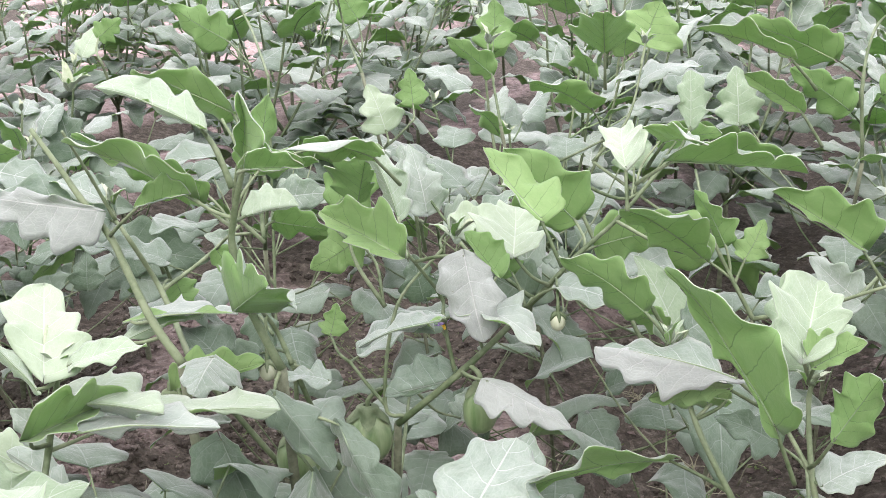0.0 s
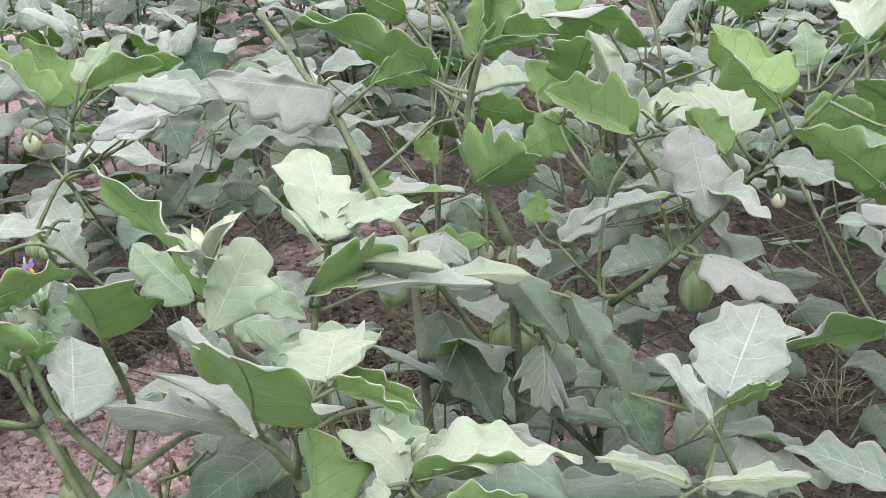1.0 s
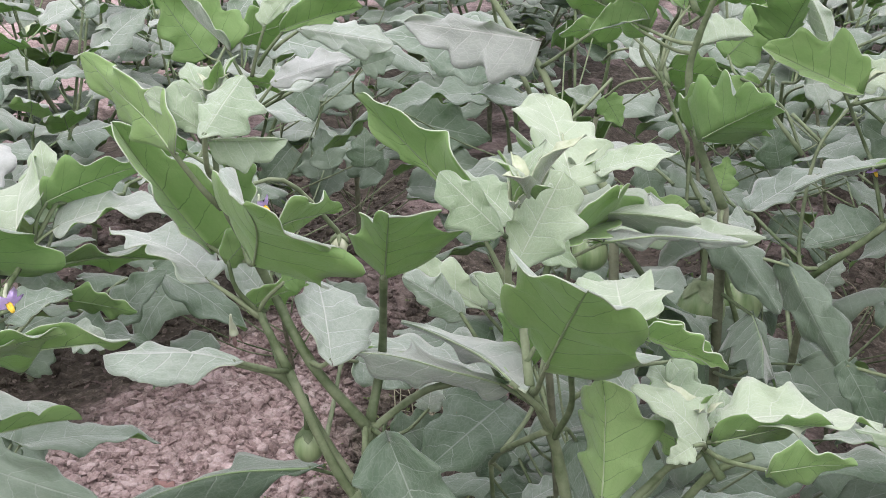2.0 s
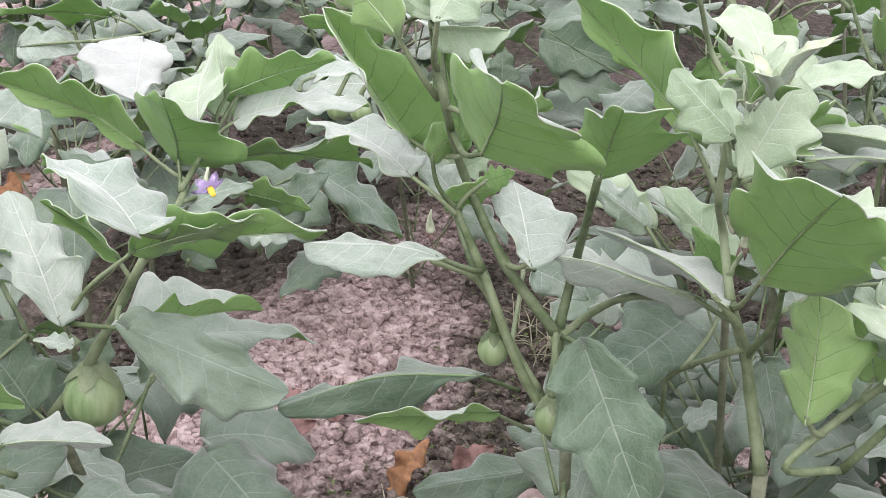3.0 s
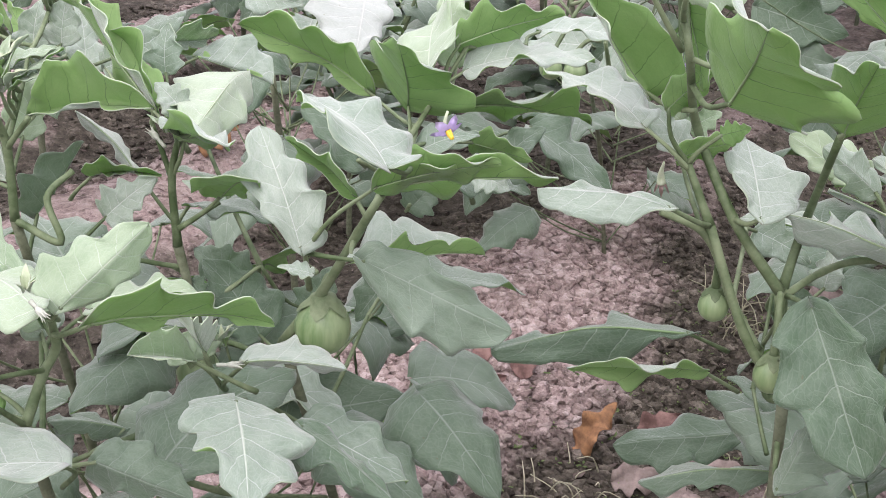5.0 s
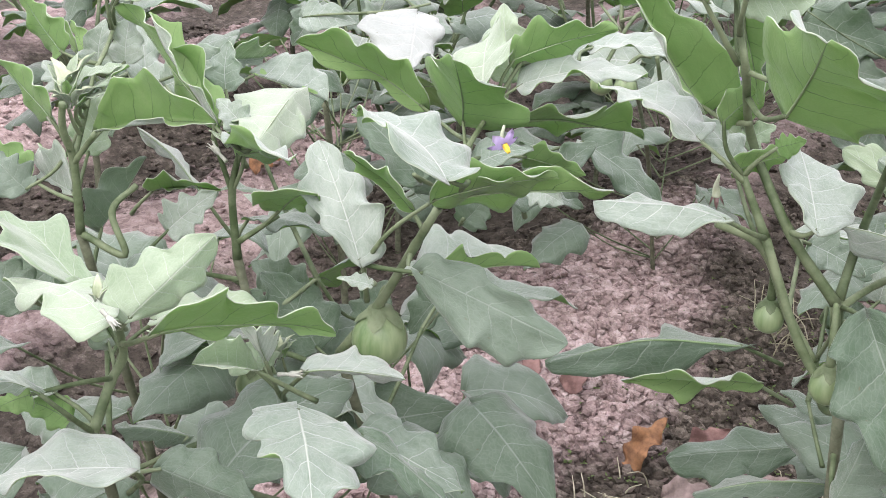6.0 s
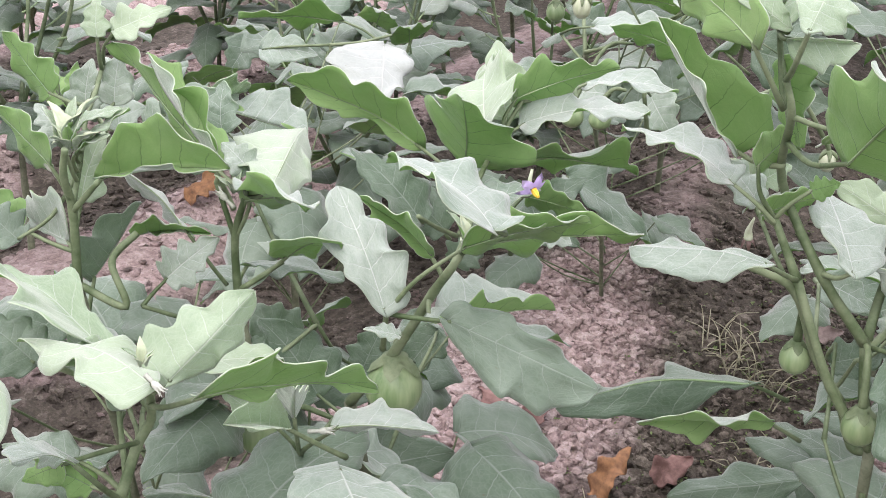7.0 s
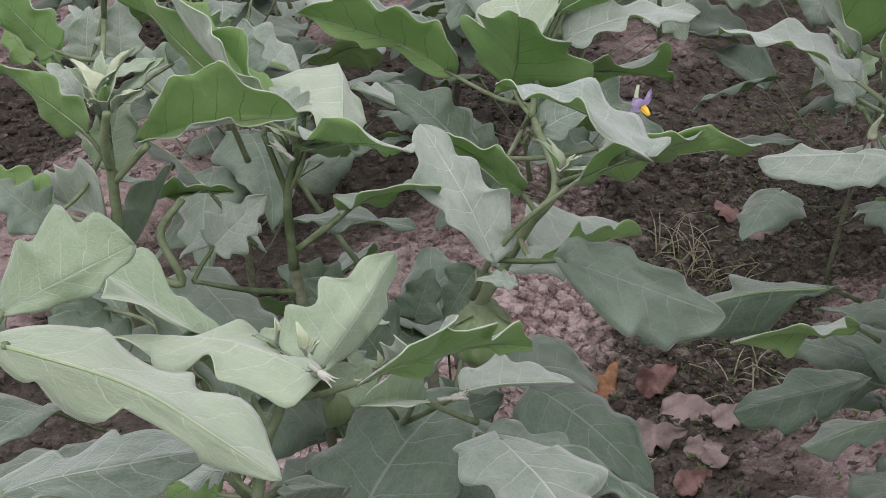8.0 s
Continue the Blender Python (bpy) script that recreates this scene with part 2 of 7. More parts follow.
def tube(bm, points, r0, r1, sides=8, steps=5, knots=0.0, mat=0):
    line = curve_points(points, steps)
    n = len(line)
    rings = []
    side = None
    for i, q in enumerate(line):
        d = (line[min(i + 1, n - 1)] - line[max(i - 1, 0)]).normalized()
        if side is None:
            side = d.orthogonal().normalized()
        side = (side - d * side.dot(d)).normalized()
        up = d.cross(side)
        r = r0 + (r1 - r0) * i / (n - 1)
        r *= 1 + (knots if i % steps == 0 else 0) + 0.06 * noise.noise(q * 60)
        rings.append([bm.verts.new(q + (side * math.cos(a) + up * math.sin(a)) * r) for a in (2 * math.pi * k / sides for k in range(sides))])
    for a, b in zip(rings, rings[1:]):
        for k in range(sides):
            bm.faces.new((a[k], a[(k + 1) % sides], b[(k + 1) % sides], b[k])).material_index = mat
    bm.faces.new(rings[0][::-1]).material_index = mat
    bm.faces.new(rings[-1]).material_index = mat


def leaf_bmesh(length, width, arch=0.08, fold=0.25, wave=0.05, seed=0, along=16, across=8, lobes=0.26, twist=0.0, sag=0.0, stalk=None, thick=0.0004):
    """An eggplant leaf: a lobed, wavy blade of real thickness from (0,0,0) along x to (length,0,0); arch: rise of the midrib, fold: how far the
    halves stand up, sag: how far the margins hang, twist: turn of the tip in radians. Slots: upper skin, lower skin, rim, stalk."""
    rnd = random.Random(seed)
    bm = bmesh.new()
    uv = bm.loops.layers.uv.new("UVMap")
    ph = [rnd.uniform(0, 6.28) for _ in range(6)]
    deep = [lobes * rnd.uniform(0.6, 1.3) for _ in range(2)]
    first = [rnd.uniform(0.22, 0.34) for _ in range(2)]
    gap = [rnd.uniform(0.27, 0.42) for _ in range(2)]
    skew = rnd.uniform(-0.06, 0.06) * length
    top, low = [], []
    for i in range(along + 1):
        u = i / along
        uu = u ** 0.92
        for j in range(across + 1):
            v = 2 * j / across - 1
            s = 0 if v < 0 else 1
            body = (math.sin(math.pi * min(1, uu ** 0.70)) ** 0.72) * (1 - 0.30 * uu) * 1.12 if 0 < u < 1 else 0.0
            dip = 0.5 - 0.5 * math.cos(2 * math.pi * (u - first[s]) / gap[s] + 0.5 * math.sin(5 * u + ph[s]))
            lobe = 1.06 - deep[s] * 1.15 * dip ** 1.25 * min(1, 6 * u, 5 * (1 - u))
            lobe += 0.035 * math.sin(31 * u + ph[3 - s]) * math.sin(13 * u + ph[4 + s])
            w = 0.5 * width * body * lobe + 0.004 * length
            y = v * w
            x = u * length - abs(v) ** 1.5 * 0.05 * length * (1 - u) + 0.04 * length * abs(v) * (lobe - 1)
            z = 4 * arch * length * u * (1 - u) + fold * abs(y) - sag * (abs(y) ** 2) / max(width, 1e-4) * 4
            z += wave * length * abs(v) ** 1.6 * math.sin(9 * u + ph[s] + 1.5 * s) * (0.4 + 0.6 * math.sin(math.pi * u))
            z += 0.45 * wave * length * abs(v) ** 2 * math.sin(23 * u + ph[2 + s])
            z += 0.012 * length * math.sin(7 * u + ph[4]) * math.cos(3 * v + ph[5])
            y += skew * math.sin(math.pi * u) * 0.6
            a = twist * u * u
            y, z = y * math.cos(a) - z * math.sin(a), y * math.sin(a) + z * math.cos(a)
            top.append(bm.verts.new((x, y, z)))
            low.append(bm.verts.new((x, y, z)))
    row = across + 1
    flat = np.array([q.co[:] for q in top]).reshape(along + 1, row, 3)
    out = np.cross(np.gradient(flat, axis=0), np.gradient(flat, axis=1)).reshape(-1, 3)
    out /= np.linalg.norm(out, axis=1)[:, None] + 1e-12
    for q, r, o in zip(top, low, out):
        q.co += Vector(o) * thick
        r.co -= Vector(o) * thick
    for i in range(along):
        for j in range(across):
            k = i * row + j
            ids = (k, k + row, k + row + 1, k + 1)
            f = bm.faces.new([top[n] for n in ids])
            back = (k, k + 1, k + row + 1, k + row)
            g = bm.faces.new([low[n] for n in back])
            f.material_index, g.material_index = 0, 1
            for face, order in ((f, ids), (g, back)):
                for lp, n in zip(face.loops, order):
                    lp[uv].uv = ((n // row) / along, (n % row) / across)
    border = [j for j in range(row)] + [i * row + across for i in range(1, along + 1)]
    border += [along * row + j for j in range(across - 1, -1, -1)] + [i * row for i in range(along - 1, 0, -1)]
    for a, b in zip(border, border[1:] + border[:1]):
        bm.faces.new((top[a], top[b], low[b], low[a])).material_index = 2
    # raised midrib under the blade
    rib = []
    for u in (0, 0.2, 0.4, 0.6, 0.8):
        y = skew * math.sin(math.pi * u) * 0.6
        z = 4 * arch * length * u * (1 - u) + 0.012 * length * math.sin(7 * u + ph[4]) * math.cos(ph[5]) - thick - 0.009 * length * (1 - 0.8 * u)
        a = twist * u * u
        rib.append((u * length, y * math.cos(a) - z * math.sin(a), y * math.sin(a) + z * math.cos(a)))
    tube(bm, rib, 0.008 * length, 0.002 * length, 5, 2, mat=3)
    if stalk:
        tube(bm, [stalk, (Vector(stalk) * 0.5 + Vector((0, 0, -0.05 * Vector(stalk).length))), (0.01 * length, 0, 0)], 0.016 * length, 0.012 * length, 6, 3, mat=3)
    return bm


LEAF_SLOTS = (LEAF_TOP, LEAF_UNDER, LEAF_RIM, RIB)
PALE = (LEAF_PALE, LEAF_UNDER, LEAF_RIM, RIB)
YOUNG = (LEAF_YOUNG, LEAF_UNDER, LEAF_RIM, RIB)
OLD_SHADED = (LEAF_OLD_SHADED, LEAF_UNDER, LEAF_OLD_SHADED, RIB)


def leaf_pose(base, tip, normal):
    x = (Vector(tip) - Vector(base)).normalized()
    z = Vector(normal)
    z = (z - x * z.dot(x)).normalized()
    y = z.cross(x)
    return Matrix.Translation(base) @ Matrix((x, y, z)).transposed().to_4x4()


SEEDS = iter(range(1, 100000))


def leaf(plant, root, base, tip, normal, width, arch=0.08, fold=0.2, mats=None, wave=0.058, sag=0.0, twist=0.0, lobes=0.30, seed=None):
    """One placed leaf of a plant: its stalk leaves the stem at root, the blade runs from base to tip; all places in metres."""
    m = leaf_pose(base, tip, normal)
    inv = m.inverted()
    length = (Vector(tip) - Vector(base)).length
    bm = leaf_bmesh(length, width, arch, fold, wave, next(SEEDS) if seed is None else seed, 30, 10, lobes, twist, sag)
    ob = part("leaf", bm, mats or LEAF_SLOTS, plant)
    ob.matrix_basis = Matrix.Translation(-plant.location) @ m
    if root is not None:
        st = bmesh.new()
        r = inv @ Vector(root)
        d = Vector((0.012 * length, 0, 0.0))
        mid = r * 0.45 + Vector((-0.1 * r.length, 0, 0))
        tube(st, [r, mid, d], 0.0024, 0.0016, 7, 4)
        part("leaf_stalk", st, STEM, ob)
    return ob


def blade(plant, root, base, tip, left, right, mats=None, arch=0.05, lobes=0.27):
    """One placed leaf: the midrib runs from base to tip and the margins pass through left and right at the widest place; its stalk leaves the stem at root."""
    rnd = random.Random(next(SEEDS))
    base, tip, left, right = (Vector(q) for q in (base, tip, left, right))
    rib = tip - base
    length = rib.length
    ax = rib / length
    out = ax.cross(right - left).normalized()
    arch *= rnd.uniform(0.4, 1.4) * length
    half = []
    for edge in (left, right):
        at = min(0.72, max(0.24, (edge - base).dot(ax) / length))
        e = edge - base - ax * (edge - base).dot(ax) - out * 4 * arch * at * (1 - at)
        half.append((at, e))
    rows, cols = 34, 12
    ph = [rnd.uniform(0, 6.28) for _ in range(8)]
    count = [rnd.uniform(2.6, 3.7) for _ in range(2)]
    deep = [lobes * rnd.uniform(0.7, 1.25) for _ in range(2)]
    curl = rnd.uniform(-0.04, 0.10)

    warp = [min(2.2, max(0.75, math.log(0.36) / math.log(h[0]))) for h in half]

    def span(u, s):
        body = math.sin(math.pi * min(1.0, u ** (0.68 * warp[s]))) ** 0.62 * (1 - 0.24 * u) if 0 < u < 1 else 0.0
        dip = 0.5 - 0.5 * math.cos(2 * math.pi * (count[s] * (u - half[s][0])) + 0.5 * math.sin(4 * u + ph[s]) - 0.5 * math.sin(4 * half[s][0] + ph[s]))
        ripple = 0.025 * math.sin(38 * u + ph[2 + s]) * math.sin(15 * u + ph[4 + s])
        return body * (1 - deep[s] * dip ** 0.85 * min(1, 6 * u, 5 * (1 - u)) + ripple)

    top_span = [max(span(half[s][0], s), 0.78) for s in range(2)]
    bm = bmesh.new()
    uv = bm.loops.layers.uv.new("UVMap")
    pts = []
    for i in range(rows + 1):
        u = i / rows
        mid = ax * u * length + out * (4 * arch * u * (1 - u) + 0.01 * length * math.sin(6 * u + ph[6]) * u)
        for j in range(cols + 1):
            v = 2 * j / cols - 1
            s = 0 if v < 0 else 1
            e = half[s][1]
            w = span(u, s) / top_span[s]
            a = abs(v)
            p = mid + e * (w * a) + e.normalized() * (0.004 * length * a)
            wavy = 0.048 * math.sin(11 * u + ph[s] + 1.2 * s) * a ** 1.7 + 0.022 * math.sin(27 * u + ph[2 + s]) * a ** 2.5
            wavy += 0.010 * math.sin(8 * u + ph[4]) * math.cos(4 * v + ph[5]) - 0.012 * math.sin(math.pi * min(1, a * 1.6))
            p += out * (length * wavy * (0.35 + 0.65 * math.sin(math.pi * u)) + curl * (a * (1 - a)) * e.length)
            p -= ax * (a ** 1.4 * 0.07 * length * (1 - u) - 0.03 * length * a * math.cos(2 * math.pi * count[s] * (u - half[s][0])) * deep[s] * 4 * min(1, 5 * u, 4 * (1 - u)))
            pts.append(p)
    grid = np.array([q[:] for q in pts]).reshape(rows + 1, cols + 1, 3)
    nor = np.cross(np.gradient(grid, axis=0), np.gradient(grid, axis=1)).reshape(-1, 3)
    nor /= np.linalg.norm(nor, axis=1)[:, None] + 1e-12
    row = cols + 1
    thick = [0.0005 if k % row in (0, cols) or k // row in (0, rows) else 0.0004 for k in range(len(pts))]
    top = [bm.verts.new(q + Vector(n) * h) for q, n, h in zip(pts, nor, thick)]
    low = [bm.verts.new(q - Vector(n) * h) for q, n, h in zip(pts, nor, thick)]
    for i in range(rows):
        for j in range(cols):
            k = i * row + j
            for verts, ids, slot in ((top, (k, k + row, k + row + 1, k + 1), 0), (low, (k, k + 1, k + row + 1, k + row), 1)):
                f = bm.faces.new([verts[n] for n in ids])
                f.material_index = slot
                for lp, n in zip(f.loops, ids):
                    lp[uv].uv = ((n // row) / rows, (n % row) / cols)
    border = list(range(row)) + [i * row + cols for i in range(1, rows + 1)]
    border += [rows * row + j for j in range(cols - 1, -1, -1)] + [i * row for i in range(rows - 1, 0, -1)]
    for a, b in zip(border, border[1:] + border[:1]):
        bm.faces.new((top[a], top[b], low[b], low[a])).material_index = 2
    spine = [pts[i * row + cols // 2] - out * (0.006 * length * (1 - 0.8 * i / rows)) for i in range(0, rows, 6)]
    tube(bm, spine, 0.0075 * length, 0.0018 * length, 6, 3, mat=3)
    ob = part("leaf", bm, mats or LEAF_SLOTS, plant)
    ob.matrix_basis = Matrix.Translation(base - plant.location)
    r = Vector(root) - base
    st = bmesh.new()
    tube(st, [r, r * 0.5 - ax * 0.08 * r.length - Vector((0, 0, 0.05 * r.length)), ax * 0.01 * length], 0.0027, 0.0018, 7, 4)
    part("leaf_stalk", st, STEM, ob)
    return ob



def stem(plant, points, r0, r1, mat=None, name="stem"):
    bm = bmesh.new()
    tube(bm, [Vector(p) - plant.location for p in points], r0, r1, 9, 6, 0.10)
    return part(name, bm, mat or STEM, plant)


def undergrowth(plant, count, radius, low, high, size=0.15, seed=0, centre=None):
    """The plant's lower, shaded leaves, hanging round its foot; their skin colour includes shade."""
    rnd = random.Random(seed)
    c = Vector(centre) - plant.location if centre else Vector((0, 0, 0))
    for k in range(count):
        a = 2.4 * k + rnd.uniform(-0.5, 0.5)
        q = radius * rnd.uniform(0.25, 1.0)
        z = rnd.uniform(low, high) - plant.location.z
        foot = Vector((c.x + math.cos(a) * q, c.y + math.sin(a) * q, z))
        lift = rnd.uniform(-0.75, 0.35)
        d = Vector((math.cos(a) * math.cos(lift), math.sin(a) * math.cos(lift), math.sin(lift)))
        ob = new("leaf", OLD_SHADED_LEAVES[rnd.randrange(10)])
        ob.parent = plant
        up = Vector((rnd.uniform(-0.4, 0.4), rnd.uniform(-0.4, 0.4), 1))
        ob.matrix_basis = leaf_pose(foot, foot + d, up) @ Matrix.Scale(size * rnd.uniform(0.75, 1.15), 4)
        st = bmesh.new()
        root = Vector((c.x * 0.3, c.y * 0.3, max(0.02, z - 0.16)))
        tube(st, [root, root.lerp(foot, 0.55) + Vector((0, 0, -0.015)), foot], 0.0019, 0.0014, 6, 3)
        part("leaf_stalk", st, STEM, ob).matrix_basis = ob.matrix_basis.inverted()


def rosette(plant, at, size=0.05, count=6, seed=None):
    """The young felted leaves at a shoot's end."""
    rnd = random.Random(next(SEEDS) if seed is None else seed)
    for i in range(count):
        a = 2.4 * i + rnd.uniform(-0.4, 0.4)
        lift = rnd.uniform(0.5, 1.3)
        d = Vector((math.cos(a) * math.cos(lift), math.sin(a) * math.cos(lift), math.sin(lift)))
        b = Vector(at) + d * 0.006
        n = size * rnd.uniform(0.35, 0.85)
        bm = leaf_bmesh(n, n * 0.36, 0.1, 0.6, 0.05, rnd.randrange(9999), 6, 4, 0.15)
        ob = part("young_leaf", bm, (BUD, LEAF_YOUNG, BUD, BUD) if i < 3 else YOUNG, plant)
        ob.matrix_basis = Matrix.Translation(-plant.location) @ leaf_pose(b, b + d * n, Vector((0, 0, 1)) - 0.6 * d + Vector((0.01, 0, 0)))


def trunk(plant, to, r0, r1):
    """The woody foot of a plant, from the soil up to the place where a branch leaves it."""
    foot = plant.location.copy()
    to = Vector(to)
    foot.z -= 0.03
    mid = foot.lerp(to, 0.5)
    mid.x, mid.y = foot.x * 0.65 + to.x * 0.35, foot.y * 0.65 + to.y * 0.35
    return stem(plant, [foot, mid, to], r0, r1, BARK)


def hanging(top, at, to):
    """The line of a stalk from the top of what hangs up and over to the stem."""
    end = Vector(to) - Vector(at) if to else Vector((0.03, 0.015, top + 0.025))
    return [(0, 0, top), (end.x * 0.06, end.y * 0.06, top + 0.012), (end.x * 0.5, end.y * 0.5, max(end.z, top + 0.014) * 0.95 + 0.004), end]


def fruit(plant, at, r, h, to=None):
    """A round green eggplant hanging by a thick stalk from its spiny cap."""
    at = Vector(at) - plant.location
    bm = bmesh.new()
    bmesh.ops.create_uvsphere(bm, u_segments=20, v_segments=14, radius=1.0)
    for v in bm.verts:
        t = 1 + 0.10 * max(0, -v.co.z) - 0.12 * max(0, v.co.z)
        v.co = Vector((v.co.x * r * t, v.co.y * r * t, v.co.z * h))
    ob = part("fruit", bm, FRUIT, plant, "green unripe fruit")
    ob.matrix_basis = Matrix.Translation(at) @ Matrix.Rotation(random.Random(next(SEEDS)).uniform(-0.12, 0.12), 4, "X")
    cap = bmesh.new()
    rings = []
    for i, (q, z) in enumerate(((0.16, 1.10), (0.45, 1.03), (0.80, 0.84), (1.0, 0.46))):
        ring = []
        for k in range(20):
            a = 2 * math.pi * k / 20
            lobe = 0.5 + 0.5 * math.cos(5 * a)
            zz = z + (0.38 * (1 - lobe) if i == 3 else 0.10 * (1 - lobe) if i == 2 else 0)
            qq = math.sqrt(max(0.0, 1 - min(zz, 1.0) ** 2)) * 1.04 + 0.03 if i > 1 else q
            ring.append(cap.verts.new((math.cos(a) * qq * r, math.sin(a) * qq * r, zz * h)))
        rings.append(ring)
    for a, b in zip(rings, rings[1:]):
        for k in range(20):
            cap.faces.new((a[k], b[k], b[(k + 1) % 20], a[(k + 1) % 20]))
    tube(cap, hanging(h * 1.02, at + plant.location, to), 0.0042, 0.0024, 8, 4)
    part("cap", cap, STEM, ob, "grey-green cap and stalk")
    return ob


def bud(plant, at, r, to=None):
    at = Vector(at) - plant.location
    bm = bmesh.new()
    bmesh.ops.create_uvsphere(bm, u_segments=12, v_segments=8, radius=r)
    for v in bm.verts:
        v.co.z *= 1.2
    for k in range(5):
        a = 2 * math.pi * k / 5
        c = Vector((math.cos(a), math.sin(a), 0))
        tube(bm, [(0, 0, r * 1.25), c * r * 0.8 + Vector((0, 0, r * 0.95)), c * r * 1.08 + Vector((0, 0, r * 0.35))], r * 0.4, r * 0.1, 5, 2, mat=1)
    tube(bm, hanging(r * 1.15, at + plant.location, to), 0.0026, 0.0018, 6, 4, mat=1)
    ob = part("bud", bm, (FRUIT_PALE, STEM), plant, "pale green young fruit")
    ob.location = at
    return ob


def star(points, r, cup, ridge):
    """A five-pointed corolla with pleated petals."""
    bm = bmesh.new()
    mid = bm.verts.new((0, 0, 0))
    ring = []
    n = points * 4
    for k in range(n):
        a = 2 * math.pi * k / n
        q = r * (1.0 if k % 4 == 0 else 0.52 if k % 4 == 2 else 0.80)
        ring.append((bm.verts.new((math.cos(a) * q * 0.5, math.sin(a) * q * 0.5, cup * 0.35 + (ridge if k % 4 == 0 else 0))),
                     bm.verts.new((math.cos(a) * q, math.sin(a) * q, cup * (q / r) ** 2))))
    for k in range(n):
        a, b = ring[k], ring[(k + 1) % n]
        bm.faces.new((mid, a[0], b[0]))
        bm.faces.new((a[0], a[1], b[1], b[0]))
    bmesh.ops.solidify(bm, geom=bm.faces[:], thickness=0.0006)
    return bm


def flower(plant, at, to=(0.2, -0.9, -0.35), size=1.0):
    """A nodding violet flower with a yellow cone of anthers."""
    turn = Vector(to).to_track_quat("Z", "Y").to_matrix().to_4x4()
    ob = part("flower", star(5, 0.0165, -0.006, 0.0016), PETAL, plant, "violet star-shaped flower")
    ob.matrix_basis = Matrix.Translation(Vector(at) - plant.location) @ turn @ Matrix.Scale(size, 4)
    bm = bmesh.new()
    for k in range(5):
        a = 2 * math.pi * k / 5
        c = Vector((math.cos(a), math.sin(a), 0)) * 0.0016
        tube(bm, [c, c * 1.1 + Vector((0, 0, 0.004)), c * 0.5 + Vector((0, 0, 0.0085))], 0.0014, 0.0008, 6, 2)
    part("anthers", bm, ANTHER, ob, "yellow anthers")
    bm = bmesh.new()
    tube(bm, [(0, 0, -0.001), (0, 0, -0.008), (0.004, 0.008, -0.016)], 0.0032, 0.0012, 7, 3)
    part("cap", bm, BUD, ob)
    return ob


def faded(plant, at):
    """A withered flower hanging from its cap."""
    ob = part("withered_flower", star(5, 0.014, 0.020, 0.001), FADED, plant, "withered pinkish flower")
    ob.matrix_basis = Matrix.Translation(Vector(at) - plant.location) @ Matrix.Rotation(math.pi + 0.3, 4, "X") @ Matrix.Diagonal((0.48, 0.48, 0.75, 1))
    bm = bmesh.new()
    tube(bm, [(0, 0, 0.006), (0, 0, -0.004), (0.003, 0.005, -0.014), (0.010, 0.012, -0.03)], 0.0085, 0.0016, 8, 3)
    part("cap", bm, BUD, ob)
    return ob


def ground_height(x, y):
    """Beds run away from the camera, with furrows between them."""
    across = x - 0.10 * (y - 2.0)
    bed = 0.055 * math.cos(2 * math.pi * (across + 0.9) / 0.98)
    rough = 0.022 * noise.noise(Vector((x * 5, y * 5, 0.3))) + 0.012 * noise.noise(Vector((x * 17, y * 17, 1.7)))
    return 0.045 + bed + rough


# ---- ground ----
def build_ground():
    bm = bmesh.new()
    xs = [-60, -20, -8, -5, -4.2] + [-3.8 + 0.02 * i for i in range(291)] + [2.6, 4, 8, 20, 60]
    ys = [-60, -10, -2, 0.0, 0.5] + [0.8 + 0.02 * i for i in range(181)] + [4.6, 5, 6, 8, 14, 30, 80]
    grid = [[bm.verts.new((x, y, ground_height(x, y))) for x in xs] for y in ys]
    for a, b in zip(grid, grid[1:]):
        for i in range(len(xs) - 1):
            bm.faces.new((a[i], a[i + 1], b[i + 1], b[i]))
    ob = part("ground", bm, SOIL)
    return tagged(ob, "dry reddish brown field soil in low beds", "soil", kind="structure")


ground = build_ground()


def clod_mesh(seed):
    rnd = random.Random(seed)
    bm = bmesh.new()
    bmesh.ops.create_icosphere(bm, subdivisions=1, radius=1.0)
    for v in bm.verts:
        v.co *= rnd.uniform(0.5, 1.25)
        v.co.z *= 0.75
    me = bpy.data.meshes.new("clod")
    bm.to_mesh(me)
    bm.free()
    me.materials.append(SOIL)
    me.polygons.foreach_set("use_smooth", [k % 3 > 0 for k in range(len(me.polygons))])
    return me


CLODS = [clod_mesh(k) for k in range(10)]


def clod_crumbs():
    rnd = np.random.default_rng(5)
    shapes = []
    for me in CLODS:
        co = np.zeros(len(me.vertices) * 3)
        me.vertices.foreach_get("co", co)
        shapes.append((co.reshape(-1, 3), np.array([p.vertices[:] for p in me.polygons])))
    verts, faces, n = [], [], 0
    for k in range(80000):
        x, y = (rnd.uniform(-1.15, 0.0), rnd.uniform(1.3, 2.9)) if k % 2 else (rnd.uniform(-3.3, 1.4), 1.2 + 2.6 * rnd.random())
        if noise.noise(Vector((x * 2.2, y * 2.2, 8))) < -0.18 and rnd.random() < 0.7:
            continue
        s = 0.0016 + (0.017 if x < -0.45 else 0.010) * rnd.random() ** 5
        co, fa = shapes[k % 10]
        a = rnd.uniform(0, 6.28)
        c, d = math.cos(a), math.sin(a)
        p = co * s * rnd.uniform(0.6, 1.35, 3)
        p = np.stack([p[:, 0] * c - p[:, 1] * d, p[:, 0] * d + p[:, 1] * c, p[:, 2]], 1)
        verts.append(p + (x, y, ground_height(x, y) + 0.2 * s))
        faces.append(fa + n)
        n += len(co)
    me = bpy.data.meshes.new("soil_crumbs")
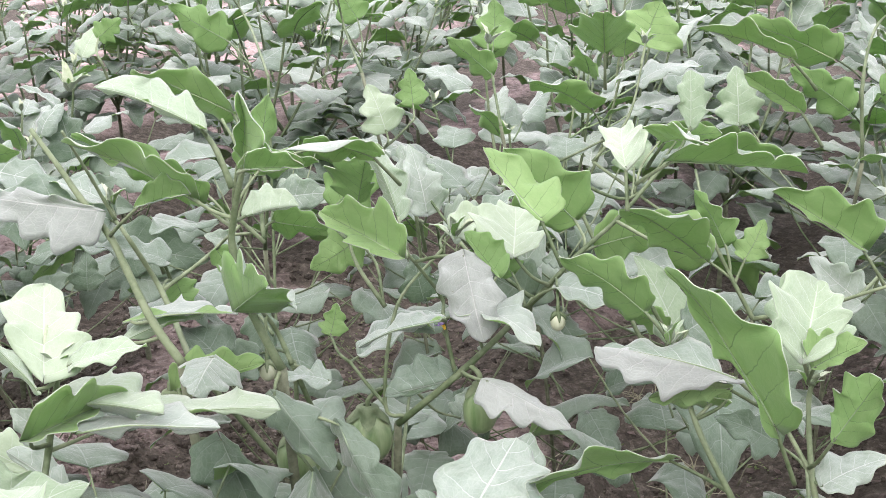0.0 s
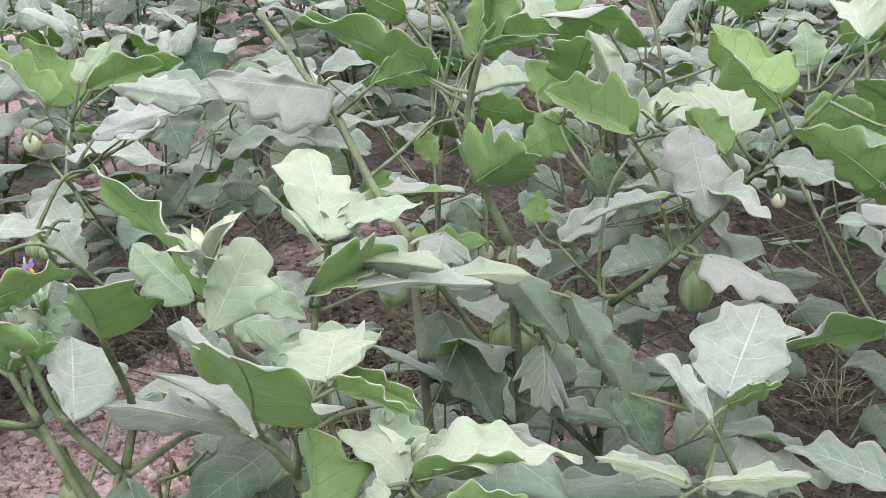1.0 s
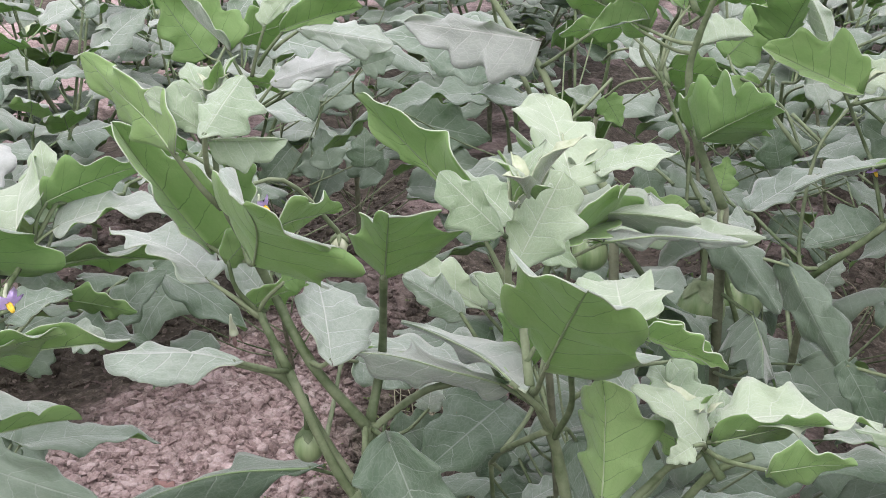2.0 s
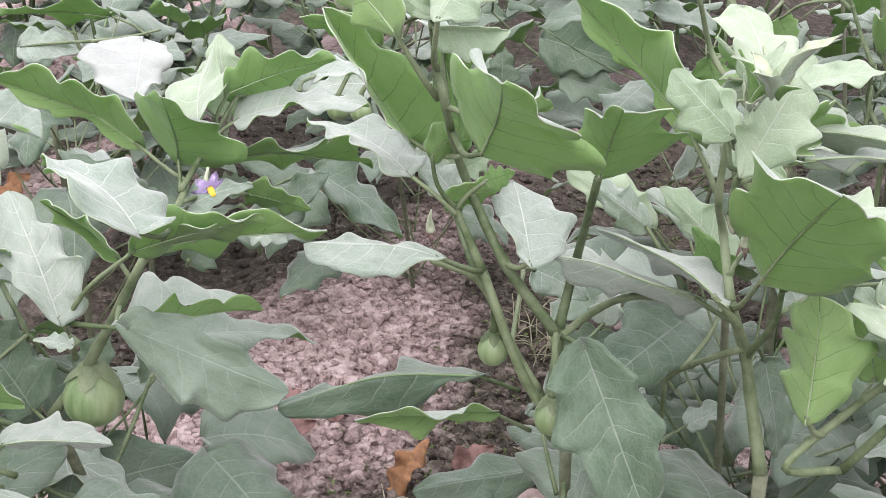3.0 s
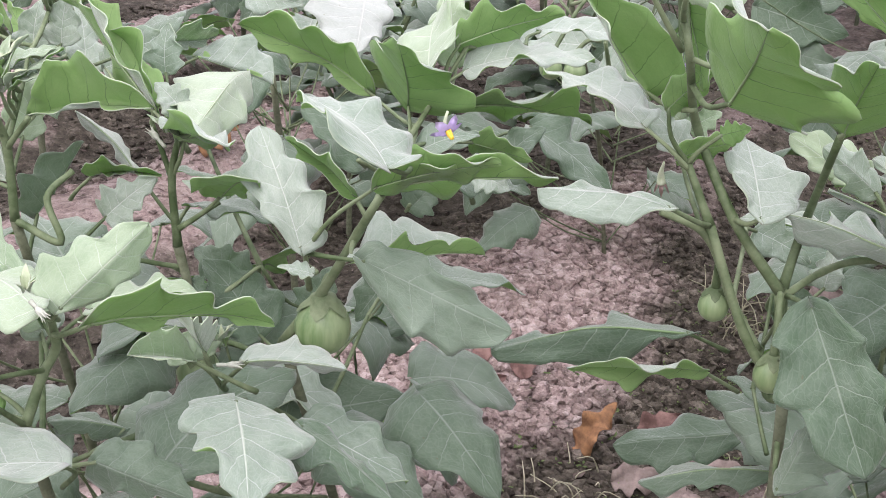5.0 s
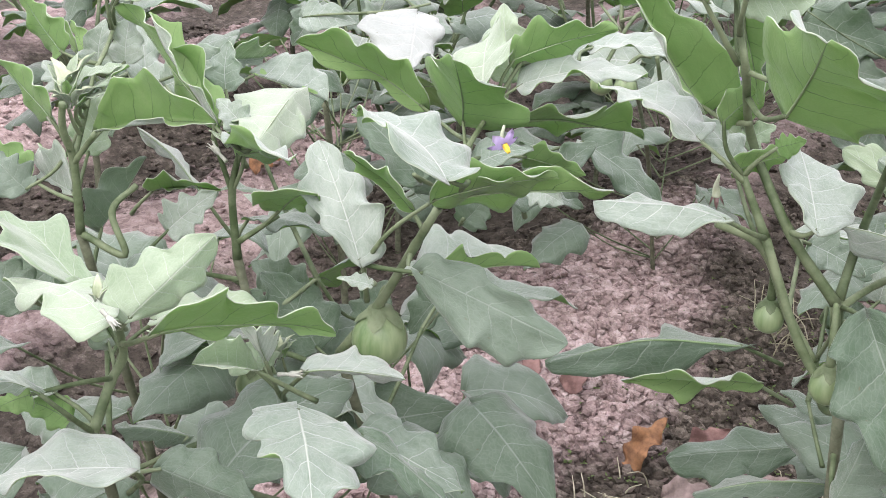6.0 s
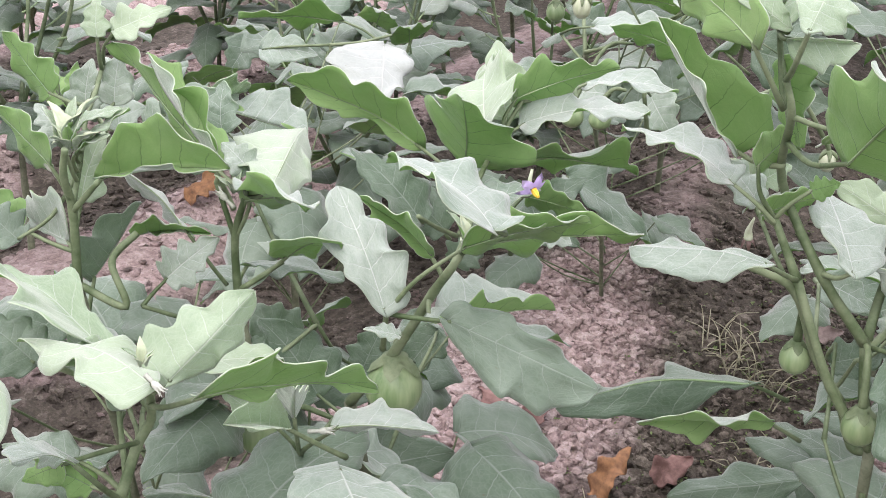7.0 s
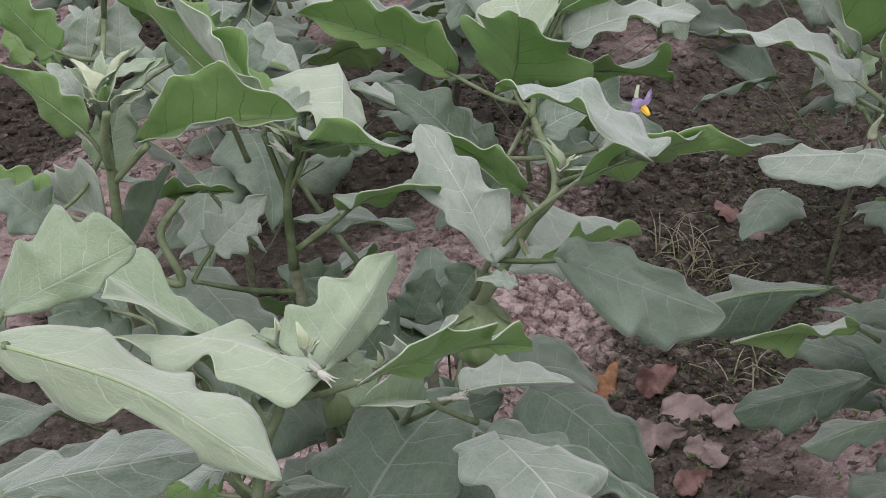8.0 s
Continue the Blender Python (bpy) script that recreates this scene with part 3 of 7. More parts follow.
    me.from_pydata(np.concatenate(verts).tolist(), [], np.concatenate(faces).tolist())
    me.materials.append(SOIL)
    me.polygons.foreach_set("use_smooth", [k % 4 == 0 for k in range(len(me.polygons))])
    ob = new("soil_crumbs", me)
    ob.parent = ground
    return tagged(ob, "small crumbs of dry reddish soil", kind="stuff")


clod_crumbs()


def clods():
    rnd = random.Random(12)
    for k in range(290):
        x, y = rnd.uniform(-1.05, -0.5) if k % 4 else rnd.uniform(-0.5, 0.75), rnd.uniform(1.35, 2.4)
        s = 0.009 + 0.014 * rnd.random() ** 2
        ob = new("clod", CLODS[k % 10])
        ob.parent = ground
        ob.location = (x, y, ground_height(x, y) + 0.15 * s)
        ob.rotation_euler = (rnd.uniform(-0.3, 0.3), rnd.uniform(-0.3, 0.3), rnd.uniform(0, 6.28))
        ob.scale = (s, s * rnd.uniform(0.7, 1.1), s * rnd.uniform(0.6, 1.0))


# ---- plants of the field behind and beside the near ones ----
def leaf_variants(first, count, slots):
    out = []
    for k in range(first, first + count):
        rnd = random.Random(300 + k)
        bm = leaf_bmesh(1.0, rnd.uniform(0.6, 0.78), rnd.uniform(0.02, 0.14), rnd.uniform(0.0, 0.35), rnd.uniform(0.03, 0.07), 400 + k, 18, 6,
                        rnd.uniform(0.13, 0.24), rnd.uniform(-0.35, 0.35), rnd.uniform(0, 0.3), (-0.42, 0.0, -0.16) if first != 20 else None, 0.002)
        me = bpy.data.meshes.new("leaf")
        bm.to_mesh(me)
        bm.free()
        for one in slots:
            me.materials.append(one)
        me.polygons.foreach_set("use_smooth", [True] * len(me.polygons))
        out.append(me)
    return out


LEAVES = leaf_variants(0, 14, LEAF_SLOTS)
OLD_SHADED_LEAVES = leaf_variants(20, 10, OLD_SHADED)
YOUNG_LEAVES = leaf_variants(40, 6, YOUNG)


def grown_plant(seed, height, spread, branches):
    """A bushy eggplant: a short woody stem that forks, shoots with alternate leaves, larger and hanging below, smaller and upright above."""
    rnd = random.Random(seed)
    plant = thing("eggplant_plant", (0, 0, 0), "bushy grey-green eggplant plant with lobed leaves growing in the soil", "plant", "eggplant plants in the field")
    fork = Vector((rnd.uniform(-0.02, 0.02), rnd.uniform(-0.02, 0.02), height * rnd.uniform(0.22, 0.32)))
    stem(plant, [(0, 0, -0.03), fork * 0.5, fork], 0.0085, 0.0065, BARK)
    # low leaves round the fork wear the old skin with shade in its colour
    for k in range(7):
        a, lift = 2.4 * k, rnd.uniform(-0.6, 0.2)
        d = Vector((math.cos(a) * math.cos(lift), math.sin(a) * math.cos(lift), math.sin(lift)))
        foot = Vector((d.x * 0.10, d.y * 0.10, fork.z + rnd.uniform(-0.06, 0.12)))
        ob = new("leaf", OLD_SHADED_LEAVES[rnd.randrange(10)])
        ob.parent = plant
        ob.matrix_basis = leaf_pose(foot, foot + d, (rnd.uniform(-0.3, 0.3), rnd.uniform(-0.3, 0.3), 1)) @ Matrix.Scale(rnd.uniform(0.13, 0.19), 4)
    for b in range(branches):
        a = 6.283 * b / branches + rnd.uniform(-0.5, 0.5)
        out = spread * rnd.uniform(0.45, 1.0)
        top = Vector((math.cos(a) * out, math.sin(a) * out, height * rnd.uniform(0.78, 1.0)))
        mid = fork.lerp(top, 0.5) + Vector((math.cos(a), math.sin(a), 0)) * 0.05
        line = curve_points([fork, mid, top], 8)
        stem(plant, [fork, mid, top], 0.0055, 0.0028)
        turn = rnd.uniform(0, 6.28)
        for n in range(9):
            q = line[min(1 + 2 * n, len(line) - 1)] if n < 8 else line[-1]
            h = q.z / height
            turn += 2.4
            out_a = turn if rnd.random() < 0.45 else a + rnd.uniform(-1.3, 1.3)
            lift = -0.45 + 1.25 * h ** 1.3 + rnd.uniform(-0.3, 0.35)
            d = Vector((math.cos(out_a) * math.cos(lift), math.sin(out_a) * math.cos(lift), math.sin(lift)))
            size = rnd.uniform(0.12, 0.19) * (1.0 if h < 0.8 else 0.72)
            foot = q + Vector((d.x, d.y, abs(d.z) * 0.5 + 0.35)) * size * 0.35
            # below half height: old skin, darkened for the shade inside the plant
            ob = new("leaf", (OLD_SHADED_LEAVES[rnd.randrange(10)] if h < 0.5 else YOUNG_LEAVES[rnd.randrange(6)] if h > 0.93 else LEAVES[rnd.randrange(14)]))
            ob.parent = plant
            up = Vector((rnd.uniform(-0.35, 0.35), rnd.uniform(-0.35, 0.35), 1))
            ob.matrix_basis = leaf_pose(foot, foot + d, up) @ Matrix.Scale(size, 4)
        rosette(plant, top, 0.055, 3, seed * 31 + b)
    return plant


KINDS = [grown_plant(900 + k, 0.95 + 0.05 * (k % 3), 0.27 + 0.03 * (k % 4), 5 + k % 2) for k in range(6)]


# ---- the near plants, one by one ----
fork_plant = thing("eggplant_plant", (-0.12, 1.05, ground_height(-0.12, 1.05)), "tall forked eggplant plant with violet flowers and hanging fruit", "plant", "eggplant plants in the field")
trunk(fork_plant, (-0.123, 0.975, 0.715), 0.0063, 0.0049)
stem(fork_plant, [(-0.123, 0.975, 0.715), (-0.133, 0.986, 0.739), (-0.143, 0.997, 0.802)], 0.0049, 0.0046)
stem(fork_plant, [(-0.123, 0.975, 0.715), (-0.133, 0.991, 0.739), (-0.143, 1.007, 0.802)], 0.0046, 0.0043)
stem(fork_plant, [(-0.123, 0.975, 0.715), (-0.138, 0.985, 0.709), (-0.154, 0.995, 0.743)], 0.0046, 0.0043)
stem(fork_plant, [(-0.123, 0.975, 0.715), (-0.163, 0.977, 0.766), (-0.203, 0.978, 0.857)], 0.0042, 0.0040)
undergrowth(fork_plant, 12, 0.13, 0.2, 0.55, seed=71)
stem(fork_plant, [(-0.140, 1.002, 0.797), (-0.120, 1.052, 0.802), (-0.092, 1.055, 0.818), (-0.049, 1.095, 0.808)], 0.0035, 0.0030)
stem(fork_plant, [(-0.154, 0.995, 0.743), (-0.182, 1.001, 0.780), (-0.204, 0.979, 0.846), (-0.238, 0.954, 0.872)], 0.0046, 0.0032)
stem(fork_plant, [(-0.143, 1.007, 0.802), (-0.136, 1.022, 0.857), (-0.107, 0.944, 0.965)], 0.0046, 0.0030)
stem(fork_plant, [(-0.224, 0.921, 1.018), (-0.235, 0.939, 1.060), (-0.237, 0.939, 1.074)], 0.0026, 0.0019)
stem(fork_plant, [(-0.203, 0.978, 0.857), (-0.228, 0.982, 0.906)], 0.0042, 0.0030)
stem(fork_plant, [(-0.143, 0.997, 0.802), (-0.186, 0.985, 0.864), (-0.229, 0.999, 0.933), (-0.217, 0.919, 1.014), (-0.224, 0.918, 1.041)], 0.0049, 0.0026)
leaf(fork_plant, (-0.217, 0.919, 1.014), (-0.181, 0.920, 1.007), (-0.157, 0.996, 0.998), (-0.739, 0.303, 0.602), 0.053, 0.03, 0.12)
stem(fork_plant, [(-0.136, 1.013, 0.629), (-0.152, 1.043, 0.640), (-0.168, 1.072, 0.655)], 0.0023, 0.0018, name="branch")
stem(fork_plant, [(-0.049, 1.095, 0.808), (-0.050, 1.130, 0.787), (-0.051, 1.164, 0.772)], 0.0024, 0.0018, name="branch")
leaf(fork_plant, (-0.051, 1.164, 0.772), (-0.078, 1.213, 0.745), (-0.226, 1.182, 0.775), (0.172, 0.132, 0.976), 0.102, 0.07, 0.18)
stem(fork_plant, [(-0.182, 1.001, 0.780), (-0.189, 1.041, 0.792), (-0.196, 1.081, 0.809)], 0.0024, 0.0018, name="branch")
leaf(fork_plant, (-0.196, 1.081, 0.809), (-0.200, 1.138, 0.786), (-0.147, 1.142, 0.762), (0.338, -0.739, 0.582), 0.041, 0.07, 0.18)
stem(fork_plant, [(-0.168, 1.072, 0.655), (-0.173, 1.114, 0.681), (-0.179, 1.156, 0.713)], 0.0025, 0.0018, name="branch")
leaf(fork_plant, (-0.179, 1.156, 0.713), (-0.184, 1.202, 0.667), (-0.130, 1.226, 0.684), (0.129, -0.746, 0.654), 0.048, 0.07, 0.18, mats=OLD_SHADED)
stem(fork_plant, [(-0.173, 1.114, 0.681), (-0.163, 1.095, 0.709), (-0.153, 1.077, 0.742)], 0.0023, 0.0018, name="branch")
leaf(fork_plant, (-0.153, 1.077, 0.742), (-0.130, 1.142, 0.740), (-0.127, 1.162, 0.776), (-0.052, -0.873, 0.485), 0.033, 0.07, 0.18)
leaf(fork_plant, (-0.219, 0.933, 1.000), (-0.235, 0.960, 1.045), (-0.210, 0.939, 0.984), (0.566, 0.822, -0.055), 0.046, 0.03, 0.12)
leaf(fork_plant, (-0.236, 0.939, 1.066), (-0.240, 0.948, 1.072), (-0.276, 0.988, 1.109), (0.214, -0.553, 0.805), 0.047, 0.07, 0.18, mats=YOUNG)
leaf(fork_plant, (-0.228, 0.982, 0.906), (-0.255, 1.053, 0.888), (-0.298, 1.057, 0.924), (0.473, -0.626, 0.620), 0.037, 0.07, 0.18)
leaf(fork_plant, (-0.228, 0.982, 0.906), (-0.202, 0.978, 0.937), (-0.182, 0.987, 0.944), (-0.276, 0.886, -0.372), 0.021, 0.03, 0.12)
stem(fork_plant, [(-0.228, 0.992, 0.941), (-0.257, 1.018, 0.966), (-0.287, 1.045, 0.998)], 0.0025, 0.0018, name="branch")
leaf(fork_plant, (-0.287, 1.045, 0.998), (-0.341, 1.094, 1.001), (-0.408, 1.074, 1.023), (-0.053, 0.816, 0.576), 0.048, 0.03, 0.12)
leaf(fork_plant, (-0.226, 0.981, 0.901), (-0.266, 0.969, 0.937), (-0.369, 1.003, 0.955), (0.197, 0.090, 0.976), 0.072, 0.07, 0.18)
leaf(fork_plant, (-0.228, 0.982, 0.906), (-0.245, 0.967, 0.955), (-0.214, 0.996, 0.985), (-0.707, 0.706, 0.029), 0.035, 0.03, 0.12)
leaf(fork_plant, (-0.226, 0.981, 0.901), (-0.238, 0.985, 0.907), (-0.195, 1.013, 0.921), (-0.587, 0.702, 0.404), 0.035, 0.03, 0.12)
stem(fork_plant, [(-0.207, 0.977, 0.849), (-0.228, 1.006, 0.864), (-0.249, 1.035, 0.884)], 0.0024, 0.0018, name="branch")
leaf(fork_plant, (-0.249, 1.035, 0.884), (-0.269, 1.098, 0.896), (-0.293, 1.094, 0.909), (0.312, -0.911, 0.268), 0.025, 0.07, 0.18, mats=YOUNG)
leaf(fork_plant, (-0.249, 1.035, 0.884), (-0.263, 1.098, 0.891), (-0.240, 1.116, 0.905), (0.337, -0.810, 0.480), 0.029, 0.07, 0.18, mats=YOUNG)
fruit(fork_plant, (-0.198, 1.002, 0.773), .0135, .0155, to=(-0.196, 0.987, 0.822))
fruit(fork_plant, (-0.134, 0.964, 0.743), .0150, .0175, to=(-0.143, 0.997, 0.802))
flower(fork_plant, (-0.266, 1.092, 0.955), (0.9, -0.2, -0.5), 0.7)
faded(fork_plant, (-0.245, 0.968, 0.894))
rosette(fork_plant, (-0.240, 0.954, 1.085), .05)
rosette(fork_plant, (-0.265, 1.102, 0.900), .04)
bud(fork_plant, (-0.211, 1.132, 0.908), .008, to=(-0.275, 1.034, 0.985))
blade(fork_plant, (-0.218, 1.170, 0.629), (-0.252, 1.134, 0.661), (-0.422, 1.027, 0.648), (-0.345, 1.170, 0.630), (-0.374, 1.043, 0.626), OLD_SHADED)
blade(fork_plant, (-0.197, 1.143, 0.602), (-0.228, 1.104, 0.641), (-0.336, 1.018, 0.657), (-0.285, 1.052, 0.635), (-0.272, 1.007, 0.686))
blade(fork_plant, (-0.122, 0.999, 0.536), (-0.134, 1.106, 0.548), (-0.257, 1.030, 0.539), (-0.238, 1.111, 0.513), (-0.198, 1.058, 0.529), OLD_SHADED)
blade(fork_plant, (-0.203, 0.978, 0.857), (-0.220, 0.915, 0.895), (-0.326, 0.903, 0.892), (-0.292, 0.929, 0.893), (-0.283, 0.883, 0.880))
blade(fork_plant, (-0.123, 0.981, 0.670), (-0.108, 0.928, 0.656), (-0.095, 0.953, 0.711), (-0.062, 0.962, 0.673), (-0.113, 0.952, 0.681), OLD_SHADED)
blade(fork_plant, (-0.140, 1.002, 0.797), (-0.109, 0.955, 0.817), (-0.041, 0.905, 0.709), (-0.115, 0.895, 0.760), (-0.036, 0.925, 0.781), OLD_SHADED)
blade(fork_plant, (-0.222, 0.949, 0.984), (-0.165, 0.843, 1.011), (-0.123, 0.743, 1.093), (-0.180, 0.825, 1.082), (-0.078, 0.817, 1.024))
blade(fork_plant, (-0.226, 0.979, 0.953), (-0.271, 0.986, 0.958), (-0.337, 0.973, 1.062), (-0.287, 0.933, 1.018), (-0.239, 0.988, 0.997))
blade(fork_plant, (-0.224, 0.921, 1.018), (-0.246, 0.892, 1.072), (-0.341, 0.945, 1.121), (-0.311, 0.934, 1.078), (-0.247, 0.895, 1.106))
blade(fork_plant, (-0.107, 0.944, 0.965), (-0.104, 0.937, 0.970), (-0.080, 0.876, 1.043), (-0.130, 0.935, 1.003), (-0.045, 0.944, 1.012))
blade(fork_plant, (-0.049, 1.095, 0.808), (-0.101, 1.157, 0.840), (-0.148, 1.125, 0.886), (-0.121, 1.156, 0.880), (-0.127, 1.138, 0.844))
blade(fork_plant, (-0.186, 0.985, 0.864), (-0.159, 0.964, 0.879), (-0.197, 1.038, 0.915), (-0.141, 1.031, 0.889), (-0.208, 1.011, 0.914))
blade(fork_plant, (-0.224, 0.918, 1.041), (-0.205, 0.865, 1.092), (-0.201, 0.926, 1.118), (-0.180, 0.924, 1.099), (-0.221, 0.917, 1.111), YOUNG)
blade(fork_plant, (-0.237, 0.939, 1.074), (-0.225, 0.903, 1.083), (-0.266, 0.901, 1.107), (-0.246, 0.911, 1.114), (-0.249, 0.897, 1.088), YOUNG)
blade(fork_plant, (-0.236, 0.939, 1.069), (-0.224, 0.917, 1.071), (-0.180, 0.948, 1.066), (-0.199, 0.915, 1.049), (-0.198, 0.926, 1.073), YOUNG)

tall_plant = thing("eggplant_plant", (0.05, 1.04, ground_height(0.05, 1.04)), "tall eggplant plant with a pale leafy top", "plant", "eggplant plants in the field")
trunk(tall_plant, (0.036, 1.020, 0.691), 0.0072, 0.0058)
undergrowth(tall_plant, 16, 0.16, 0.25, 0.68, seed=67)
stem(tall_plant, [(0.005, 1.032, 0.800), (-0.046, 1.102, 0.732), (-0.066, 1.136, 0.694)], 0.0032, 0.0023)
stem(tall_plant, [(0.012, 1.040, 0.791), (0.001, 1.015, 0.830), (-0.019, 0.996, 0.861)], 0.0032, 0.0023)
stem(tall_plant, [(0.009, 1.040, 0.788), (0.028, 1.006, 0.839), (0.032, 0.976, 0.885)], 0.0032, 0.0023)
stem(tall_plant, [(-0.007, 1.013, 0.850), (-0.023, 1.055, 0.889), (-0.026, 1.013, 0.936), (-0.025, 1.014, 0.987)], 0.0042, 0.0026)
stem(tall_plant, [(0.036, 1.020, 0.691), (0.017, 1.043, 0.752), (0.009, 1.040, 0.788), (-0.007, 1.013, 0.850)], 0.0058, 0.0042)
leaf(tall_plant, (-0.025, 1.014, 0.987), (-0.023, 1.006, 0.995), (-0.072, 1.028, 1.026), (0.344, -0.419, 0.840), 0.041, 0.07, 0.18, mats=YOUNG)
leaf(tall_plant, (-0.026, 1.013, 0.969), (-0.025, 1.066, 0.964), (0.020, 1.067, 0.937), (0.291, -0.846, 0.446), 0.035, 0.07, 0.18, mats=YOUNG)
leaf(tall_plant, (-0.013, 1.028, 0.864), (0.000, 1.060, 0.880), (0.066, 1.136, 0.893), (0.119, -0.264, 0.957), 0.067, 0.07, 0.18, mats=YOUNG)
leaf(tall_plant, (0.067, 1.015, 0.735), (0.113, 1.058, 0.780), (0.089, 1.080, 0.845), (0.548, 0.833, -0.079), 0.048, 0.03, 0.12)
leaf(tall_plant, (0.029, 0.998, 0.851), (0.103, 1.041, 0.874), (0.130, 1.036, 0.844), (0.405, -0.759, 0.510), 0.027, 0.07, 0.18, mats=YOUNG)
leaf(tall_plant, (0.015, 1.031, 0.802), (0.023, 1.081, 0.765), (0.046, 1.053, 0.689), (0.704, -0.573, 0.419), 0.055, 0.07, 0.18, mats=OLD_SHADED)
leaf(tall_plant, (-0.064, 1.133, 0.697), (-0.064, 1.179, 0.661), (-0.106, 1.185, 0.702), (0.388, -0.769, 0.508), 0.043, 0.07, 0.18, mats=OLD_SHADED)
stem(tall_plant, [(-0.066, 1.136, 0.694), (-0.069, 1.162, 0.637), (-0.071, 1.189, 0.588)], 0.0026, 0.0018, name="branch")
leaf(tall_plant, (-0.071, 1.189, 0.588), (-0.052, 1.256, 0.573), (-0.005, 1.280, 0.596), (-0.278, -0.311, 0.909), 0.038, 0.07, 0.18)
leaf(tall_plant, (0.006, 1.036, 0.799), (-0.021, 1.097, 0.828), (-0.054, 1.105, 0.869), (0.248, 0.969, 0.007), 0.035, 0.03, 0.12)
faded(tall_plant, (-0.004, 1.039, 0.892))
rosette(tall_plant, (0.010, 0.909, 1.049), .07)
blade(tall_plant, (-0.026, 1.013, 0.936), (-0.051, 1.029, 0.974), (-0.163, 1.053, 1.074), (-0.117, 1.043, 1.024), (-0.071, 0.998, 1.058))
blade(tall_plant, (-0.017, 0.998, 0.857), (-0.014, 0.998, 0.857), (-0.125, 1.044, 0.881), (-0.087, 1.157, 0.830), (-0.073, 1.057, 0.850))
blade(tall_plant, (-0.001, 1.023, 0.827), (-0.037, 1.048, 0.830), (-0.158, 0.976, 0.881), (-0.128, 1.082, 0.836), (-0.098, 1.019, 0.833))
blade(tall_plant, (-0.005, 1.016, 0.842), (0.019, 0.940, 0.911), (0.062, 0.825, 1.024), (0.004, 0.864, 1.026), (0.103, 0.916, 0.936))
blade(tall_plant, (-0.025, 1.014, 0.987), (-0.005, 0.936, 0.989), (0.022, 0.969, 1.051), (0.042, 0.959, 1.013), (-0.012, 0.955, 1.039), YOUNG)
blade(tall_plant, (-0.025, 1.014, 0.987), (-0.015, 0.925, 1.019), (-0.059, 0.929, 1.057), (-0.033, 0.933, 1.050), (-0.052, 0.916, 1.021), YOUNG)
blade(tall_plant, (0.032, 0.976, 0.885), (0.090, 0.943, 0.941), (0.148, 0.949, 0.918), (0.113, 0.931, 0.961), (0.116, 0.945, 0.930), YOUNG)
blade(tall_plant, (0.032, 0.976, 0.885), (0.071, 0.976, 0.931), (0.051, 1.074, 0.925), (0.101, 1.015, 0.951), (0.016, 1.008, 0.936), YOUNG)
blade(tall_plant, (0.032, 0.976, 0.885), (0.081, 0.997, 0.922), (0.141, 1.003, 0.895), (0.112, 0.996, 0.930), (0.107, 0.996, 0.900))

bright_plant = thing("eggplant_plant", (0, 1.3, ground_height(0, 1.3)), "eggplant plant with a bright pale-green leafy shoot", "plant", "eggplant plants in the field")
trunk(bright_plant, (-0.032, 1.212, 0.841), 0.0052, 0.0038)
undergrowth(bright_plant, 28, 0.2, 0.3, 0.75, seed=66)
stem(bright_plant, [(-0.032, 1.212, 0.841), (-0.032, 1.227, 0.866), (-0.015, 1.227, 0.930), (-0.008, 1.223, 0.956)], 0.0038, 0.0030)
leaf(bright_plant, (-0.008, 1.223, 0.956), (0.016, 1.212, 0.973), (0.086, 1.234, 0.988), (-0.129, -0.243, 0.962), 0.049, 0.07, 0.18, mats=YOUNG)
leaf(bright_plant, (-0.032, 1.227, 0.866), (-0.037, 1.236, 0.874), (-0.076, 1.239, 0.903), (0.371, -0.741, 0.560), 0.036, 0.07, 0.18)
rosette(bright_plant, (-0.008, 1.223, 0.959), .05)
blade(bright_plant, (-0.163, 1.259, 0.469), (-0.198, 1.226, 0.499), (-0.329, 1.157, 0.481), (-0.274, 1.226, 0.496), (-0.270, 1.161, 0.458), OLD_SHADED)
blade(bright_plant, (-0.032, 1.227, 0.866), (0.008, 1.297, 0.867), (0.172, 1.348, 0.869), (0.111, 1.328, 0.866), (0.092, 1.405, 0.861), YOUNG)
blade(bright_plant, (-0.027, 1.226, 0.736), (-0.058, 1.292, 0.774), (-0.126, 1.292, 0.820), (-0.096, 1.322, 0.812), (-0.082, 1.287, 0.780))
blade(bright_plant, (-0.008, 1.223, 0.956), (-0.007, 1.199, 0.965), (-0.053, 1.294, 1.020), (0.023, 1.243, 0.987), (-0.073, 1.245, 1.023), YOUNG)
blade(bright_plant, (-0.008, 1.223, 0.956), (-0.006, 1.183, 0.958), (-0.061, 1.179, 1.018), (-0.049, 1.217, 0.982), (-0.024, 1.183, 0.969), YOUNG)
blade(bright_plant, (-0.030, 1.227, 0.874), (-0.010, 1.164, 0.915), (0.053, 1.263, 0.915), (0.002, 1.106, 0.978), (0.032, 1.180, 0.925))
blade(bright_plant, (-0.019, 1.227, 0.914), (0.026, 1.187, 0.914), (0.154, 1.232, 0.907), (0.101, 1.218, 0.907), (0.087, 1.279, 0.902))
blade(bright_plant, (-0.017, 1.227, 0.922), (-0.027, 1.220, 0.922), (0.111, 1.204, 0.934), (0.058, 1.235, 0.910), (-0.010, 1.305, 0.925), YOUNG)

low_plant = thing("eggplant_plant", (0.2, 1.06, ground_height(0.2, 1.06)), "low eggplant plant with pale lobed leaves", "plant", "eggplant plants in the field")
trunk(low_plant, (0.182, 1.037, 0.620), 0.0090, 0.0063)
